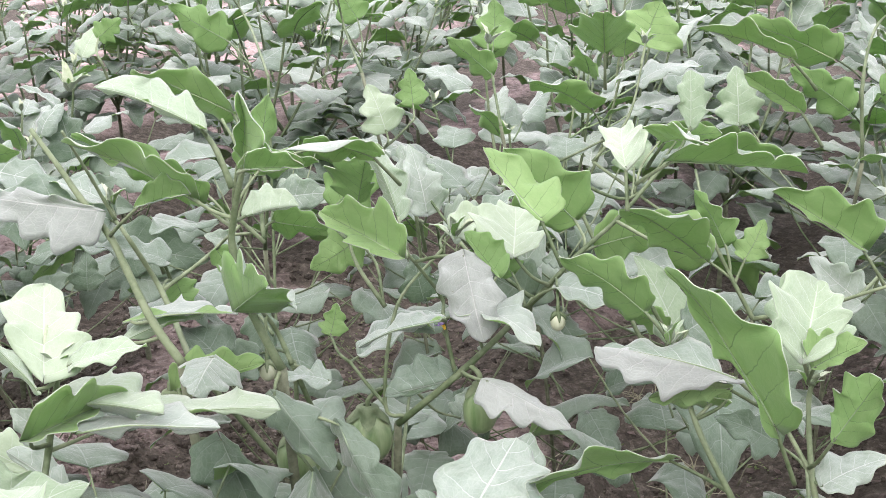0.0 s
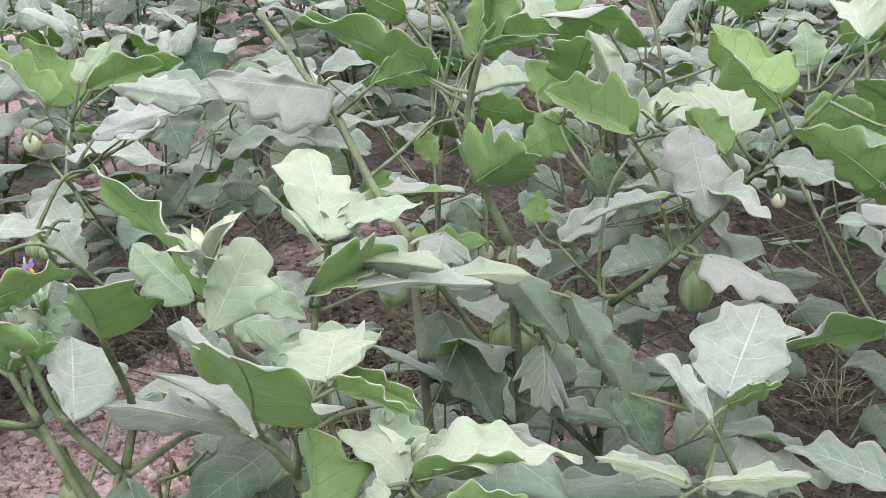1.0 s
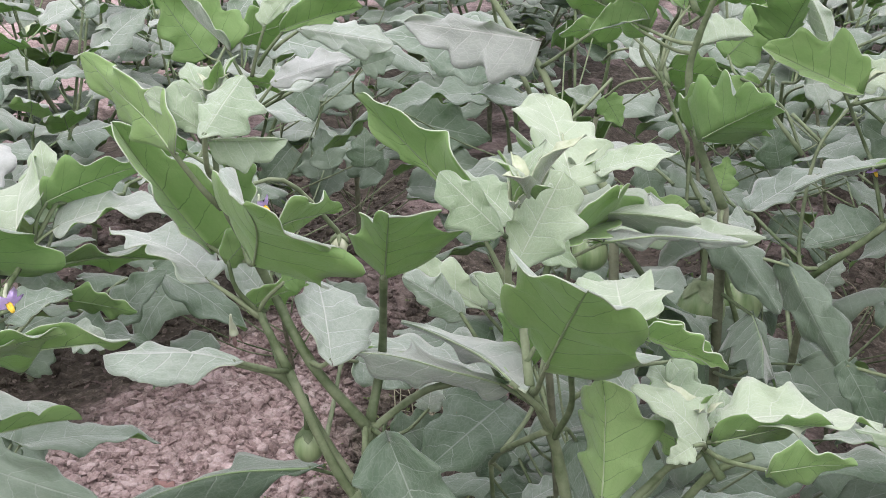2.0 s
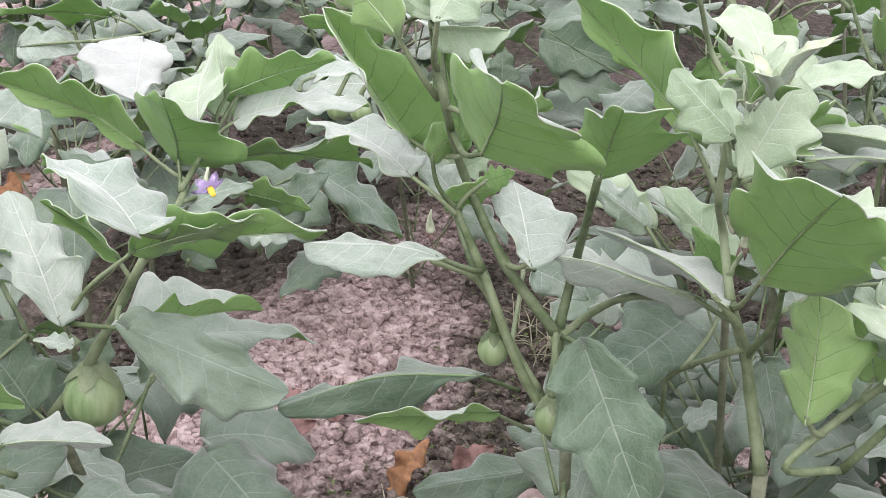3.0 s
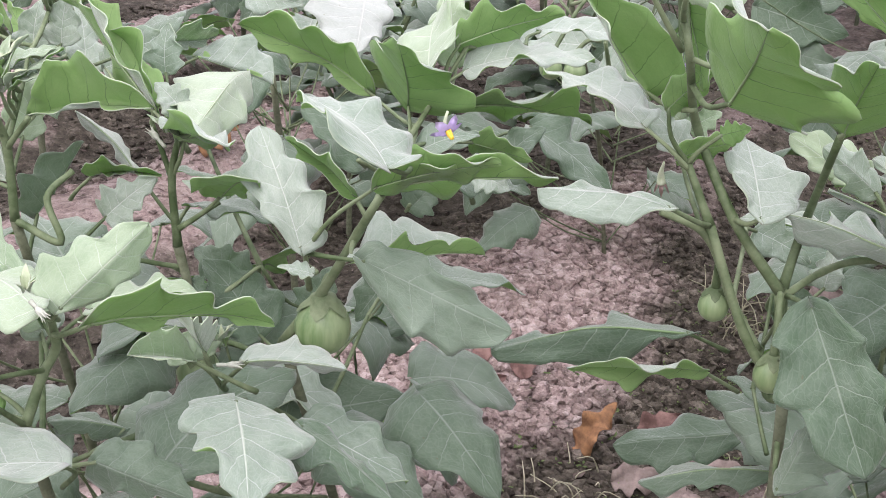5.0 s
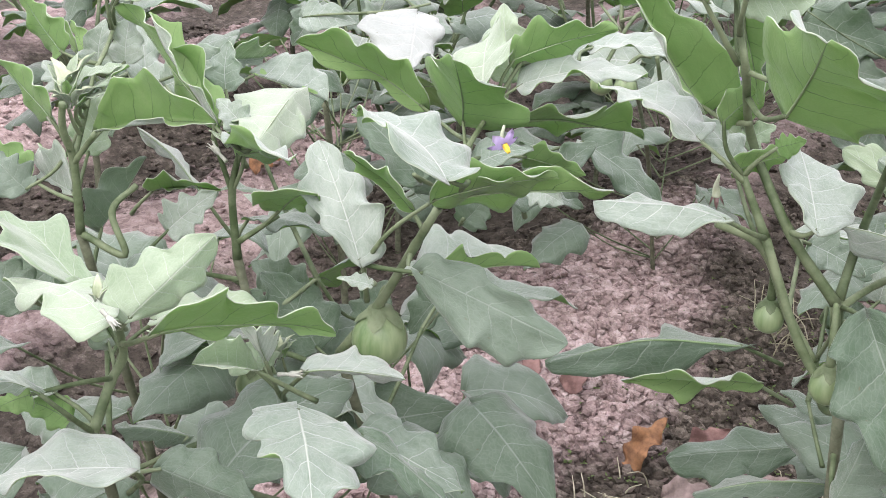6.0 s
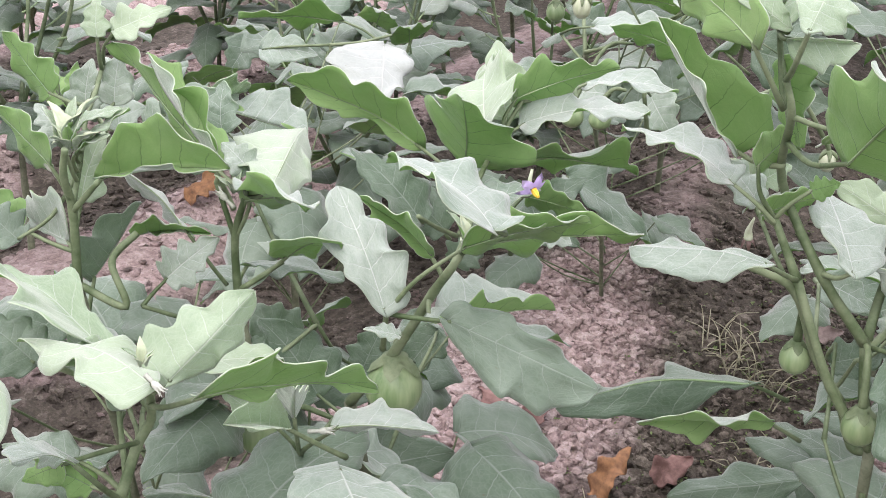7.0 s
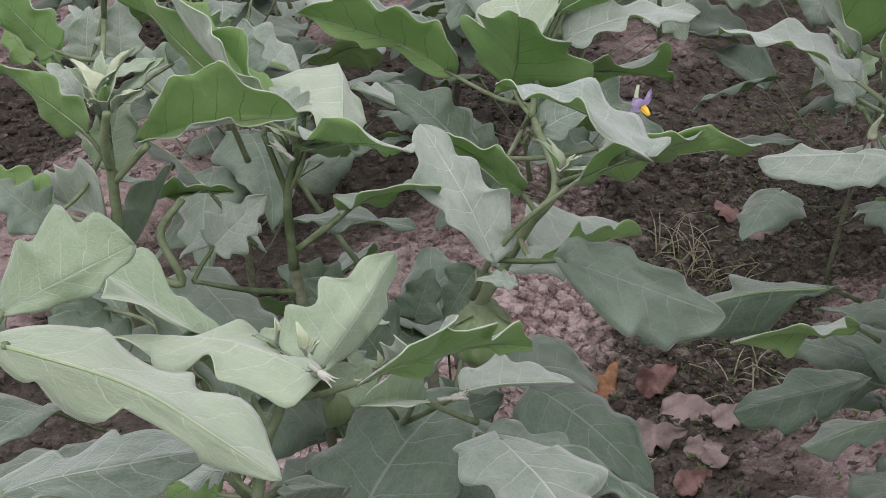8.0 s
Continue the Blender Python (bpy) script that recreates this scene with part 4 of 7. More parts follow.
undergrowth(low_plant, 18, 0.18, 0.25, 0.6, seed=70)
stem(low_plant, [(0.097, 0.986, 0.733), (0.140, 0.973, 0.812), (0.172, 0.973, 0.837)], 0.0038, 0.0030)
stem(low_plant, [(0.097, 0.986, 0.733), (0.055, 0.949, 0.749), (0.092, 0.975, 0.791), (0.132, 0.984, 0.839)], 0.0035, 0.0030)
stem(low_plant, [(0.151, 0.968, 0.816), (0.136, 0.975, 0.836), (0.130, 0.987, 0.848)], 0.0038, 0.0026)
leaf(low_plant, (0.132, 0.984, 0.839), (0.130, 0.987, 0.842), (0.087, 1.052, 0.864), (0.026, -0.298, 0.954), 0.057, 0.07, 0.18, mats=YOUNG)
leaf(low_plant, (0.132, 0.984, 0.839), (0.147, 0.993, 0.848), (0.269, 1.040, 0.837), (0.064, 0.081, 0.995), 0.086, 0.07, 0.18, mats=YOUNG, lobes=.42)
leaf(low_plant, (0.135, 0.978, 0.839), (0.144, 0.970, 0.847), (0.228, 0.995, 0.860), (-0.319, 0.734, 0.600), 0.058, 0.03, 0.12)
leaf(low_plant, (0.136, 0.975, 0.836), (0.183, 0.918, 0.859), (0.242, 0.934, 0.864), (-0.265, 0.918, 0.296), 0.041, 0.03, 0.12)
leaf(low_plant, (0.132, 0.984, 0.839), (0.132, 1.010, 0.842), (0.166, 1.068, 0.829), (0.103, 0.162, 0.981), 0.045, 0.07, 0.18, mats=YOUNG)
leaf(low_plant, (0.135, 0.978, 0.839), (0.134, 0.968, 0.847), (0.079, 0.970, 0.885), (0.524, -0.355, 0.774), 0.045, 0.07, 0.18, mats=YOUNG)
leaf(low_plant, (0.110, 0.979, 0.813), (0.139, 1.044, 0.806), (0.117, 1.053, 0.842), (0.533, 0.839, 0.109), 0.028, 0.03, 0.12)
leaf(low_plant, (0.101, 0.985, 0.740), (0.114, 1.032, 0.722), (0.197, 1.066, 0.742), (-0.235, 0.007, 0.972), 0.060, 0.07, 0.18)
leaf(low_plant, (0.136, 0.975, 0.836), (0.128, 0.938, 0.859), (0.111, 0.929, 0.848), (0.135, -0.877, 0.460), 0.020, 0.07, 0.18, mats=YOUNG)
rosette(low_plant, (0.131, 0.989, 0.847), .05)
blade(low_plant, (0.078, 0.965, 0.775), (0.064, 0.942, 0.801), (0.059, 0.953, 0.897), (0.034, 0.995, 0.842), (0.103, 0.967, 0.854))

tangled_plant = thing("eggplant_plant", (0.14, 1.51, ground_height(0.14, 1.51)), "branching eggplant plant with bright undersides of leaves showing", "plant", "eggplant plants in the field")
trunk(tangled_plant, (0.124, 1.481, 0.851), 0.0075, 0.006)
stem(tangled_plant, [(0.124, 1.481, 0.851), (0.089, 1.481, 0.930), (0.075, 1.481, 0.998), (0.082, 1.478, 1.043), (0.100, 1.470, 1.099)], 0.0055, 0.0032)
stem(tangled_plant, [(0.078, 1.487, 1.070), (0.059, 1.497, 1.109), (0.040, 1.502, 1.134)], 0.0042, 0.0026)
undergrowth(tangled_plant, 12, 0.14, 0.25, 0.6, seed=91)
blade(tangled_plant, (0.124, 1.481, 0.851), (0.126, 1.445, 0.835), (0.197, 1.430, 0.750), (0.118, 1.442, 0.793), (0.192, 1.473, 0.780), OLD_SHADED)
blade(tangled_plant, (0.125, 1.483, 0.798), (0.201, 1.452, 0.801), (0.269, 1.426, 0.692), (0.199, 1.464, 0.743), (0.279, 1.444, 0.729), OLD_SHADED)
blade(tangled_plant, (0.127, 1.486, 0.745), (0.167, 1.449, 0.737), (0.183, 1.340, 0.714), (0.133, 1.441, 0.700), (0.191, 1.510, 0.666), OLD_SHADED)
blade(tangled_plant, (0.129, 1.490, 0.638), (0.171, 1.435, 0.661), (0.252, 1.450, 0.642), (0.208, 1.437, 0.641), (0.212, 1.474, 0.655), OLD_SHADED)
blade(tangled_plant, (0.085, 1.481, 0.947), (0.098, 1.421, 0.949), (0.168, 1.345, 1.011), (0.077, 1.440, 1.007), (0.165, 1.441, 0.951))
blade(tangled_plant, (0.080, 1.479, 1.032), (0.086, 1.499, 1.033), (0.140, 1.532, 1.038), (0.111, 1.522, 1.033), (0.097, 1.546, 1.060), YOUNG)
blade(tangled_plant, (0.100, 1.470, 1.099), (0.105, 1.455, 1.101), (0.179, 1.450, 1.113), (0.140, 1.440, 1.136), (0.142, 1.451, 1.103))
blade(tangled_plant, (0.079, 1.479, 1.026), (0.014, 1.530, 1.039), (-0.120, 1.495, 1.121), (-0.055, 1.550, 1.053), (-0.003, 1.515, 1.096))
blade(tangled_plant, (0.045, 1.501, 1.128), (0.057, 1.462, 1.145), (-0.059, 1.451, 1.189), (-0.009, 1.512, 1.190), (0.005, 1.458, 1.168), YOUNG)
blade(tangled_plant, (0.081, 1.478, 1.037), (0.015, 1.508, 1.049), (-0.134, 1.498, 1.114), (-0.060, 1.505, 1.087), (0.002, 1.452, 1.118))
blade(tangled_plant, (0.100, 1.470, 1.099), (0.104, 1.457, 1.104), (0.111, 1.447, 1.190), (0.108, 1.433, 1.153), (0.153, 1.400, 1.150))
blade(tangled_plant, (0.100, 1.470, 1.099), (0.139, 1.387, 1.123), (0.192, 1.412, 1.120), (0.163, 1.382, 1.150), (0.170, 1.393, 1.122))
blade(tangled_plant, (0.089, 1.481, 0.930), (0.088, 1.481, 0.931), (0.170, 1.422, 0.956), (0.086, 1.432, 1.007), (0.130, 1.482, 0.950))

slanting_plant = thing("eggplant_plant", (0.02, 1.51, ground_height(0.02, 1.51)), "slanting eggplant plant with a broad pale leaf", "plant", "eggplant plants in the field")
trunk(slanting_plant, (0.001, 1.475, 0.850), 0.0075, 0.006)
stem(slanting_plant, [(0.001, 1.475, 0.850), (-0.037, 1.484, 0.899), (-0.076, 1.507, 0.956), (-0.097, 1.516, 0.992), (-0.135, 1.524, 1.037), (-0.162, 1.531, 1.072), (-0.197, 1.538, 1.115)], 0.0055, 0.0030)
undergrowth(slanting_plant, 10, 0.14, 0.25, 0.6, seed=92)
blade(slanting_plant, (0.003, 1.478, 0.797), (-0.017, 1.490, 0.808), (0.083, 1.532, 0.833), (0.005, 1.510, 0.859), (0.035, 1.509, 0.814))
blade(slanting_plant, (-0.023, 1.481, 0.881), (-0.086, 1.498, 0.863), (0.006, 1.534, 0.891), (-0.050, 1.511, 0.871), (-0.055, 1.560, 0.881), YOUNG)
blade(slanting_plant, (0.004, 1.481, 0.744), (0.032, 1.497, 0.740), (0.111, 1.439, 0.628), (0.015, 1.444, 0.706), (0.132, 1.435, 0.687), OLD_SHADED)
blade(slanting_plant, (-0.116, 1.520, 1.014), (-0.106, 1.509, 1.026), (-0.254, 1.492, 1.043), (-0.195, 1.496, 1.055), (-0.150, 1.478, 0.980), PALE)
blade(slanting_plant, (-0.423, 1.453, 0.991), (-0.387, 1.452, 1.036), (-0.302, 1.485, 1.059), (-0.344, 1.449, 1.082), (-0.338, 1.468, 1.043))
blade(slanting_plant, (-0.097, 1.516, 0.992), (-0.031, 1.466, 1.048), (0.028, 1.484, 1.061), (0.002, 1.475, 1.088), (0.002, 1.477, 1.058))
blade(slanting_plant, (0.001, 1.475, 0.850), (0.041, 1.476, 0.861), (0.054, 1.384, 0.857), (0.008, 1.451, 0.858), (0.080, 1.474, 0.833))
blade(slanting_plant, (-0.037, 1.484, 0.899), (-0.079, 1.506, 0.886), (0.061, 1.512, 0.904), (-0.025, 1.523, 0.898), (-0.045, 1.587, 0.886))

wide_plant = thing("eggplant_plant", (0.20, 1.65, ground_height(0.20, 1.65)), "wide eggplant plant with drooping grey-green leaves and fruit", "plant", "eggplant plants in the field")
trunk(wide_plant, (0.232, 1.596, 0.728), 0.0060, 0.0048)
stem(wide_plant, [(0.220, 1.615, 0.485), (0.095, 1.589, 0.628), (-0.030, 1.564, 0.807)], 0.0043, 0.0040)
stem(wide_plant, [(0.220, 1.615, 0.485), (0.162, 1.594, 0.630), (0.103, 1.573, 0.812)], 0.0037, 0.0035)
undergrowth(wide_plant, 30, 0.26, 0.25, 0.65, seed=81)
stem(wide_plant, [(0.244, 1.596, 0.740), (0.217, 1.593, 0.756), (0.225, 1.634, 0.874), (0.270, 1.704, 0.930)], 0.0028, 0.0020)
stem(wide_plant, [(0.308, 1.594, 0.810), (0.291, 1.611, 0.871), (0.281, 1.643, 0.889), (0.247, 1.603, 0.963)], 0.0028, 0.0020)
stem(wide_plant, [(0.210, 1.635, 0.873), (0.170, 1.655, 0.918), (0.152, 1.676, 0.945)], 0.0031, 0.0020)
stem(wide_plant, [(0.042, 1.663, 0.940), (0.004, 1.662, 0.985), (0.015, 1.661, 1.061), (-0.011, 1.680, 1.100)], 0.0028, 0.0020)
stem(wide_plant, [(0.040, 1.666, 0.943), (0.027, 1.696, 0.985), (0.054, 1.634, 1.050)], 0.0034, 0.0023)
stem(wide_plant, [(0.103, 1.573, 0.812), (0.078, 1.589, 0.851), (0.076, 1.535, 0.908)], 0.0037, 0.0023)
stem(wide_plant, [(-0.164, 1.656, 0.962), (-0.177, 1.631, 1.026), (-0.173, 1.567, 1.106)], 0.0028, 0.0017)
stem(wide_plant, [(-0.030, 1.564, 0.807), (-0.113, 1.665, 0.861), (-0.139, 1.639, 0.944), (-0.164, 1.656, 0.962)], 0.0043, 0.0026)
stem(wide_plant, [(0.232, 1.596, 0.728), (0.316, 1.597, 0.809), (0.380, 1.668, 0.862), (0.444, 1.700, 0.931), (0.497, 1.740, 0.977), (0.555, 1.786, 1.044)], 0.0048, 0.0023)
leaf(wide_plant, (-0.148, 1.645, 0.951), (-0.185, 1.681, 0.954), (-0.319, 1.612, 1.000), (0.500, -0.563, 0.658), 0.109, 0.07, 0.18)
leaf(wide_plant, (-0.164, 1.656, 0.962), (-0.176, 1.664, 0.983), (-0.254, 1.655, 1.013), (0.370, -0.086, 0.925), 0.058, 0.07, 0.18)
stem(wide_plant, [(0.076, 1.535, 0.908), (0.056, 1.552, 0.943), (0.036, 1.568, 0.983)], 0.0028, 0.0021, name="branch")
leaf(wide_plant, (0.044, 1.561, 0.968), (-0.017, 1.618, 1.023), (-0.089, 1.595, 1.016), (-0.272, 0.811, 0.518), 0.053, 0.03, 0.12)
leaf(wide_plant, (0.036, 1.568, 0.983), (0.056, 1.606, 1.054), (0.070, 1.643, 1.143), (-0.889, 0.458, -0.027), 0.068, 0.03, 0.12)
leaf(wide_plant, (0.036, 1.568, 0.983), (0.064, 1.609, 1.057), (0.134, 1.628, 1.065), (-0.232, 0.729, 0.644), 0.051, 0.03, 0.12)
leaf(wide_plant, (0.054, 1.634, 1.050), (0.103, 1.672, 1.065), (0.208, 1.695, 1.060), (-0.053, 0.565, 0.823), 0.075, 0.03, 0.12)
leaf(wide_plant, (0.207, 1.637, 0.877), (0.154, 1.711, 0.934), (0.096, 1.681, 0.900), (-0.339, 0.925, -0.172), 0.065, 0.03, 0.12)
leaf(wide_plant, (0.454, 1.707, 0.939), (0.430, 1.811, 0.944), (0.337, 1.787, 1.046), (-0.067, 0.986, 0.155), 0.110, 0.03, 0.12)
leaf(wide_plant, (0.270, 1.704, 0.930), (0.263, 1.790, 0.928), (0.342, 1.818, 0.942), (0.055, -0.628, 0.776), 0.060, 0.07, 0.18, mats=YOUNG)
leaf(wide_plant, (0.385, 1.671, 0.869), (0.363, 1.701, 0.904), (0.312, 1.711, 0.959), (0.153, 0.987, -0.052), 0.052, 0.03, 0.12)
stem(wide_plant, [(0.380, 1.668, 0.862), (0.378, 1.720, 0.848), (0.378, 1.773, 0.841)], 0.0029, 0.0021, name="branch")
leaf(wide_plant, (0.378, 1.773, 0.841), (0.370, 1.826, 0.824), (0.288, 1.824, 0.868), (0.141, -0.962, 0.232), 0.088, 0.07, 0.18, mats=OLD_SHADED)
leaf(wide_plant, (0.385, 1.671, 0.869), (0.426, 1.664, 0.904), (0.535, 1.643, 0.877), (0.228, -0.145, 0.963), 0.080, 0.07, 0.18)
leaf(wide_plant, (0.339, 1.623, 0.828), (0.324, 1.626, 0.888), (0.423, 1.533, 0.880), (0.143, 0.031, 0.989), 0.095, 0.07, 0.18)
leaf(wide_plant, (0.464, 1.750, 0.908), (0.485, 1.808, 0.906), (0.577, 1.813, 0.860), (0.335, -0.714, 0.614), 0.071, 0.07, 0.18)
leaf(wide_plant, (0.444, 1.700, 0.931), (0.467, 1.742, 0.933), (0.567, 1.775, 0.951), (-0.313, 0.938, 0.148), 0.075, 0.03, 0.12)
leaf(wide_plant, (0.140, 1.511, 0.623), (0.161, 1.598, 0.667), (0.120, 1.544, 0.568), (-0.075, -0.874, 0.481), 0.090, 0.07, 0.18, mats=OLD_SHADED)
leaf(wide_plant, (0.128, 1.497, 0.633), (0.154, 1.552, 0.615), (0.236, 1.557, 0.576), (0.355, -0.643, 0.679), 0.063, 0.07, 0.18, mats=OLD_SHADED)
leaf(wide_plant, (0.151, 1.525, 0.613), (0.233, 1.575, 0.619), (0.311, 1.560, 0.536), (0.331, -0.826, 0.457), 0.088, 0.07, 0.18, mats=OLD_SHADED)
leaf(wide_plant, (0.103, 1.573, 0.812), (0.159, 1.550, 0.805), (0.096, 1.536, 0.810), (0.134, -0.210, 0.969), 0.046, 0.07, 0.18)
leaf(wide_plant, (0.094, 1.578, 0.826), (0.041, 1.622, 0.800), (-0.018, 1.593, 0.768), (0.105, -0.847, 0.522), 0.057, 0.07, 0.18, mats=OLD_SHADED)
stem(wide_plant, [(0.217, 1.593, 0.756), (0.188, 1.616, 0.770), (0.159, 1.638, 0.789)], 0.0027, 0.0021, name="branch")
leaf(wide_plant, (0.159, 1.638, 0.789), (0.157, 1.696, 0.774), (0.261, 1.744, 0.825), (-0.369, -0.146, 0.918), 0.087, 0.07, 0.18)
leaf(wide_plant, (0.159, 1.638, 0.789), (0.114, 1.695, 0.801), (0.119, 1.714, 0.840), (-0.147, 0.913, -0.380), 0.041, 0.03, 0.12)
leaf(wide_plant, (0.030, 1.727, 0.939), (0.019, 1.791, 0.960), (0.088, 1.812, 0.964), (0.205, -0.881, 0.427), 0.056, 0.07, 0.18)
leaf(wide_plant, (0.038, 1.672, 0.951), (0.039, 1.709, 0.955), (0.121, 1.724, 0.938), (-0.040, 0.896, 0.442), 0.060, 0.03, 0.12)
leaf(wide_plant, (0.152, 1.676, 0.945), (0.107, 1.763, 0.962), (0.165, 1.808, 1.029), (-0.381, 0.900, -0.214), 0.075, 0.03, 0.12)
stem(wide_plant, [(0.378, 1.773, 0.841), (0.321, 1.799, 0.871), (0.265, 1.824, 0.909)], 0.0031, 0.0021, name="branch")
leaf(wide_plant, (0.265, 1.824, 0.909), (0.201, 1.889, 0.952), (0.164, 1.906, 1.013), (0.222, -0.902, 0.369), 0.062, 0.07, 0.18)
leaf(wide_plant, (0.265, 1.824, 0.909), (0.276, 1.882, 0.889), (0.336, 1.924, 0.947), (-0.425, -0.484, 0.765), 0.065, 0.07, 0.18)
leaf(wide_plant, (0.031, 1.663, 0.953), (-0.044, 1.701, 0.913), (-0.019, 1.693, 0.877), (-0.021, 0.967, -0.255), 0.038, 0.03, 0.12)
leaf(wide_plant, (-0.113, 1.665, 0.861), (-0.133, 1.752, 0.839), (-0.106, 1.739, 0.793), (-0.138, 0.933, -0.331), 0.052, 0.03, 0.12)
stem(wide_plant, [(-0.113, 1.665, 0.861), (-0.080, 1.731, 0.883), (-0.048, 1.796, 0.914)], 0.0032, 0.0021, name="branch")
leaf(wide_plant, (-0.048, 1.796, 0.914), (-0.069, 1.836, 0.871), (-0.118, 1.828, 0.885), (0.235, -0.855, 0.462), 0.036, 0.07, 0.18)
leaf(wide_plant, (0.057, 1.630, 0.824), (0.015, 1.681, 0.829), (0.037, 1.662, 0.771), (0.369, -0.838, 0.402), 0.050, 0.07, 0.18, mats=OLD_SHADED)
leaf(wide_plant, (0.379, 1.689, 0.857), (0.426, 1.769, 0.901), (0.393, 1.760, 0.902), (0.212, -0.878, 0.429), 0.032, 0.07, 0.18)
stem(wide_plant, [(0.224, 1.609, 0.611), (0.213, 1.692, 0.647), (0.203, 1.775, 0.694)], 0.0034, 0.0021, name="branch")
leaf(wide_plant, (0.203, 1.775, 0.694), (0.266, 1.819, 0.623), (0.288, 1.844, 0.669), (-0.123, -0.854, 0.506), 0.045, 0.07, 0.18)
fruit(wide_plant, (0.340, 1.593, 0.762), .022, .034, to=(0.321, 1.604, 0.813))
fruit(wide_plant, (0.106, 1.569, 0.685), .030, .034, to=(0.103, 1.573, 0.812))
fruit(wide_plant, (-0.026, 1.489, 0.780), .022, .024, to=(-0.030, 1.564, 0.807))
bud(wide_plant, (0.433, 1.617, 0.876), .0095, to=(0.421, 1.689, 0.906))
bud(wide_plant, (0.079, 1.548, 0.812), .0105, to=(0.078, 1.564, 0.877))
flower(wide_plant, (0.293, 1.601, 0.869), (0.4, -0.25, -0.85), 0.75)
flower(wide_plant, (0.500, 1.771, 0.958), (0.4, -0.3, -0.8), 0.6)
rosette(wide_plant, (-0.167, 1.657, 0.981), .04)
rosette(wide_plant, (0.273, 1.760, 0.925), .05)
blade(wide_plant, (0.316, 1.597, 0.809), (0.357, 1.551, 0.821), (0.462, 1.530, 0.778), (0.369, 1.523, 0.785), (0.415, 1.557, 0.804), PALE)
blade(wide_plant, (0.305, 1.597, 0.799), (0.307, 1.611, 0.792), (0.221, 1.580, 0.775), (0.255, 1.609, 0.822), (0.252, 1.588, 0.773))
blade(wide_plant, (-0.454, 1.502, 0.964), (-0.434, 1.505, 1.029), (-0.402, 1.532, 1.074), (-0.397, 1.530, 1.066), (-0.440, 1.514, 1.056), YOUNG)
blade(wide_plant, (-0.425, 1.507, 0.998), (-0.386, 1.500, 1.027), (-0.277, 1.522, 1.008), (-0.311, 1.506, 0.992), (-0.331, 1.538, 1.034))
blade(wide_plant, (-0.461, 1.513, 0.914), (-0.434, 1.527, 0.954), (-0.361, 1.607, 0.967), (-0.396, 1.553, 0.948), (-0.407, 1.608, 0.978), PALE)
blade(wide_plant, (0.247, 1.603, 0.963), (0.256, 1.540, 0.980), (0.150, 1.575, 1.017), (0.195, 1.530, 0.996), (0.235, 1.547, 1.049))
blade(wide_plant, (0.412, 1.684, 0.897), (0.374, 1.642, 0.950), (0.358, 1.755, 0.976), (0.412, 1.662, 0.973), (0.316, 1.646, 0.999), YOUNG)
blade(wide_plant, (0.291, 1.611, 0.871), (0.365, 1.587, 0.944), (0.322, 1.596, 0.993), (0.337, 1.590, 0.968), (0.368, 1.605, 0.984))
blade(wide_plant, (0.256, 1.613, 0.945), (0.324, 1.586, 0.968), (0.353, 1.554, 0.871), (0.292, 1.575, 0.922), (0.376, 1.581, 0.921), PALE)
blade(wide_plant, (0.291, 1.611, 0.871), (0.301, 1.551, 0.897), (0.200, 1.540, 0.858), (0.237, 1.607, 0.874), (0.242, 1.557, 0.872))
blade(wide_plant, (0.246, 1.593, 1.050), (0.230, 1.543, 1.096), (0.172, 1.414, 1.139), (0.199, 1.482, 1.112), (0.230, 1.390, 1.154))
blade(wide_plant, (0.152, 1.676, 0.945), (0.173, 1.658, 1.005), (0.196, 1.621, 1.070), (0.132, 1.649, 1.051), (0.196, 1.657, 1.031))
blade(wide_plant, (0.247, 1.603, 0.963), (0.231, 1.634, 0.995), (0.191, 1.655, 1.075), (0.230, 1.698, 1.030), (0.196, 1.658, 1.036), YOUNG)
blade(wide_plant, (0.739, 1.939, 1.102), (0.701, 1.920, 1.149), (0.576, 1.906, 1.188), (0.644, 1.915, 1.170), (0.641, 1.861, 1.205))
blade(wide_plant, (0.453, 1.965, 1.090), (0.455, 1.919, 1.150), (0.459, 1.836, 1.217), (0.404, 1.921, 1.188), (0.494, 1.939, 1.181))
blade(wide_plant, (0.490, 1.735, 0.971), (0.601, 1.684, 0.946), (0.505, 1.584, 1.036), (0.539, 1.634, 0.979), (0.565, 1.571, 1.049))
blade(wide_plant, (0.555, 1.786, 1.044), (0.576, 1.844, 1.068), (0.572, 1.869, 1.139), (0.603, 1.865, 1.108), (0.555, 1.857, 1.118), YOUNG)

back_plant = thing("eggplant_plant", (-0.78, 2.35, ground_height(-0.78, 2.35)), "shaded eggplant plant with dark hanging leaves", "plant", "eggplant plants in the field")
trunk(back_plant, (-0.680, 1.825, 0.780), 0.0049, 0.0037)
undergrowth(back_plant, 26, 0.3, 0.2, 0.8, seed=68)
stem(back_plant, [(-0.680, 1.825, 0.780), (-0.718, 1.920, 0.837), (-0.758, 2.082, 0.868)], 0.0037, 0.0023)
leaf(back_plant, (-0.743, 2.023, 0.857), (-0.807, 2.090, 0.841), (-0.884, 2.074, 0.957), (-0.367, 0.923, -0.119), 0.099, 0.03, 0.12)
leaf(back_plant, (-0.758, 2.082, 0.868), (-0.745, 2.116, 0.870), (-0.616, 2.160, 0.903), (-0.390, 0.748, 0.538), 0.093, 0.03, 0.12)
leaf(back_plant, (-0.758, 2.082, 0.868), (-0.793, 2.156, 0.860), (-0.747, 2.199, 0.939), (0.039, -0.888, 0.459), 0.067, 0.07, 0.18)
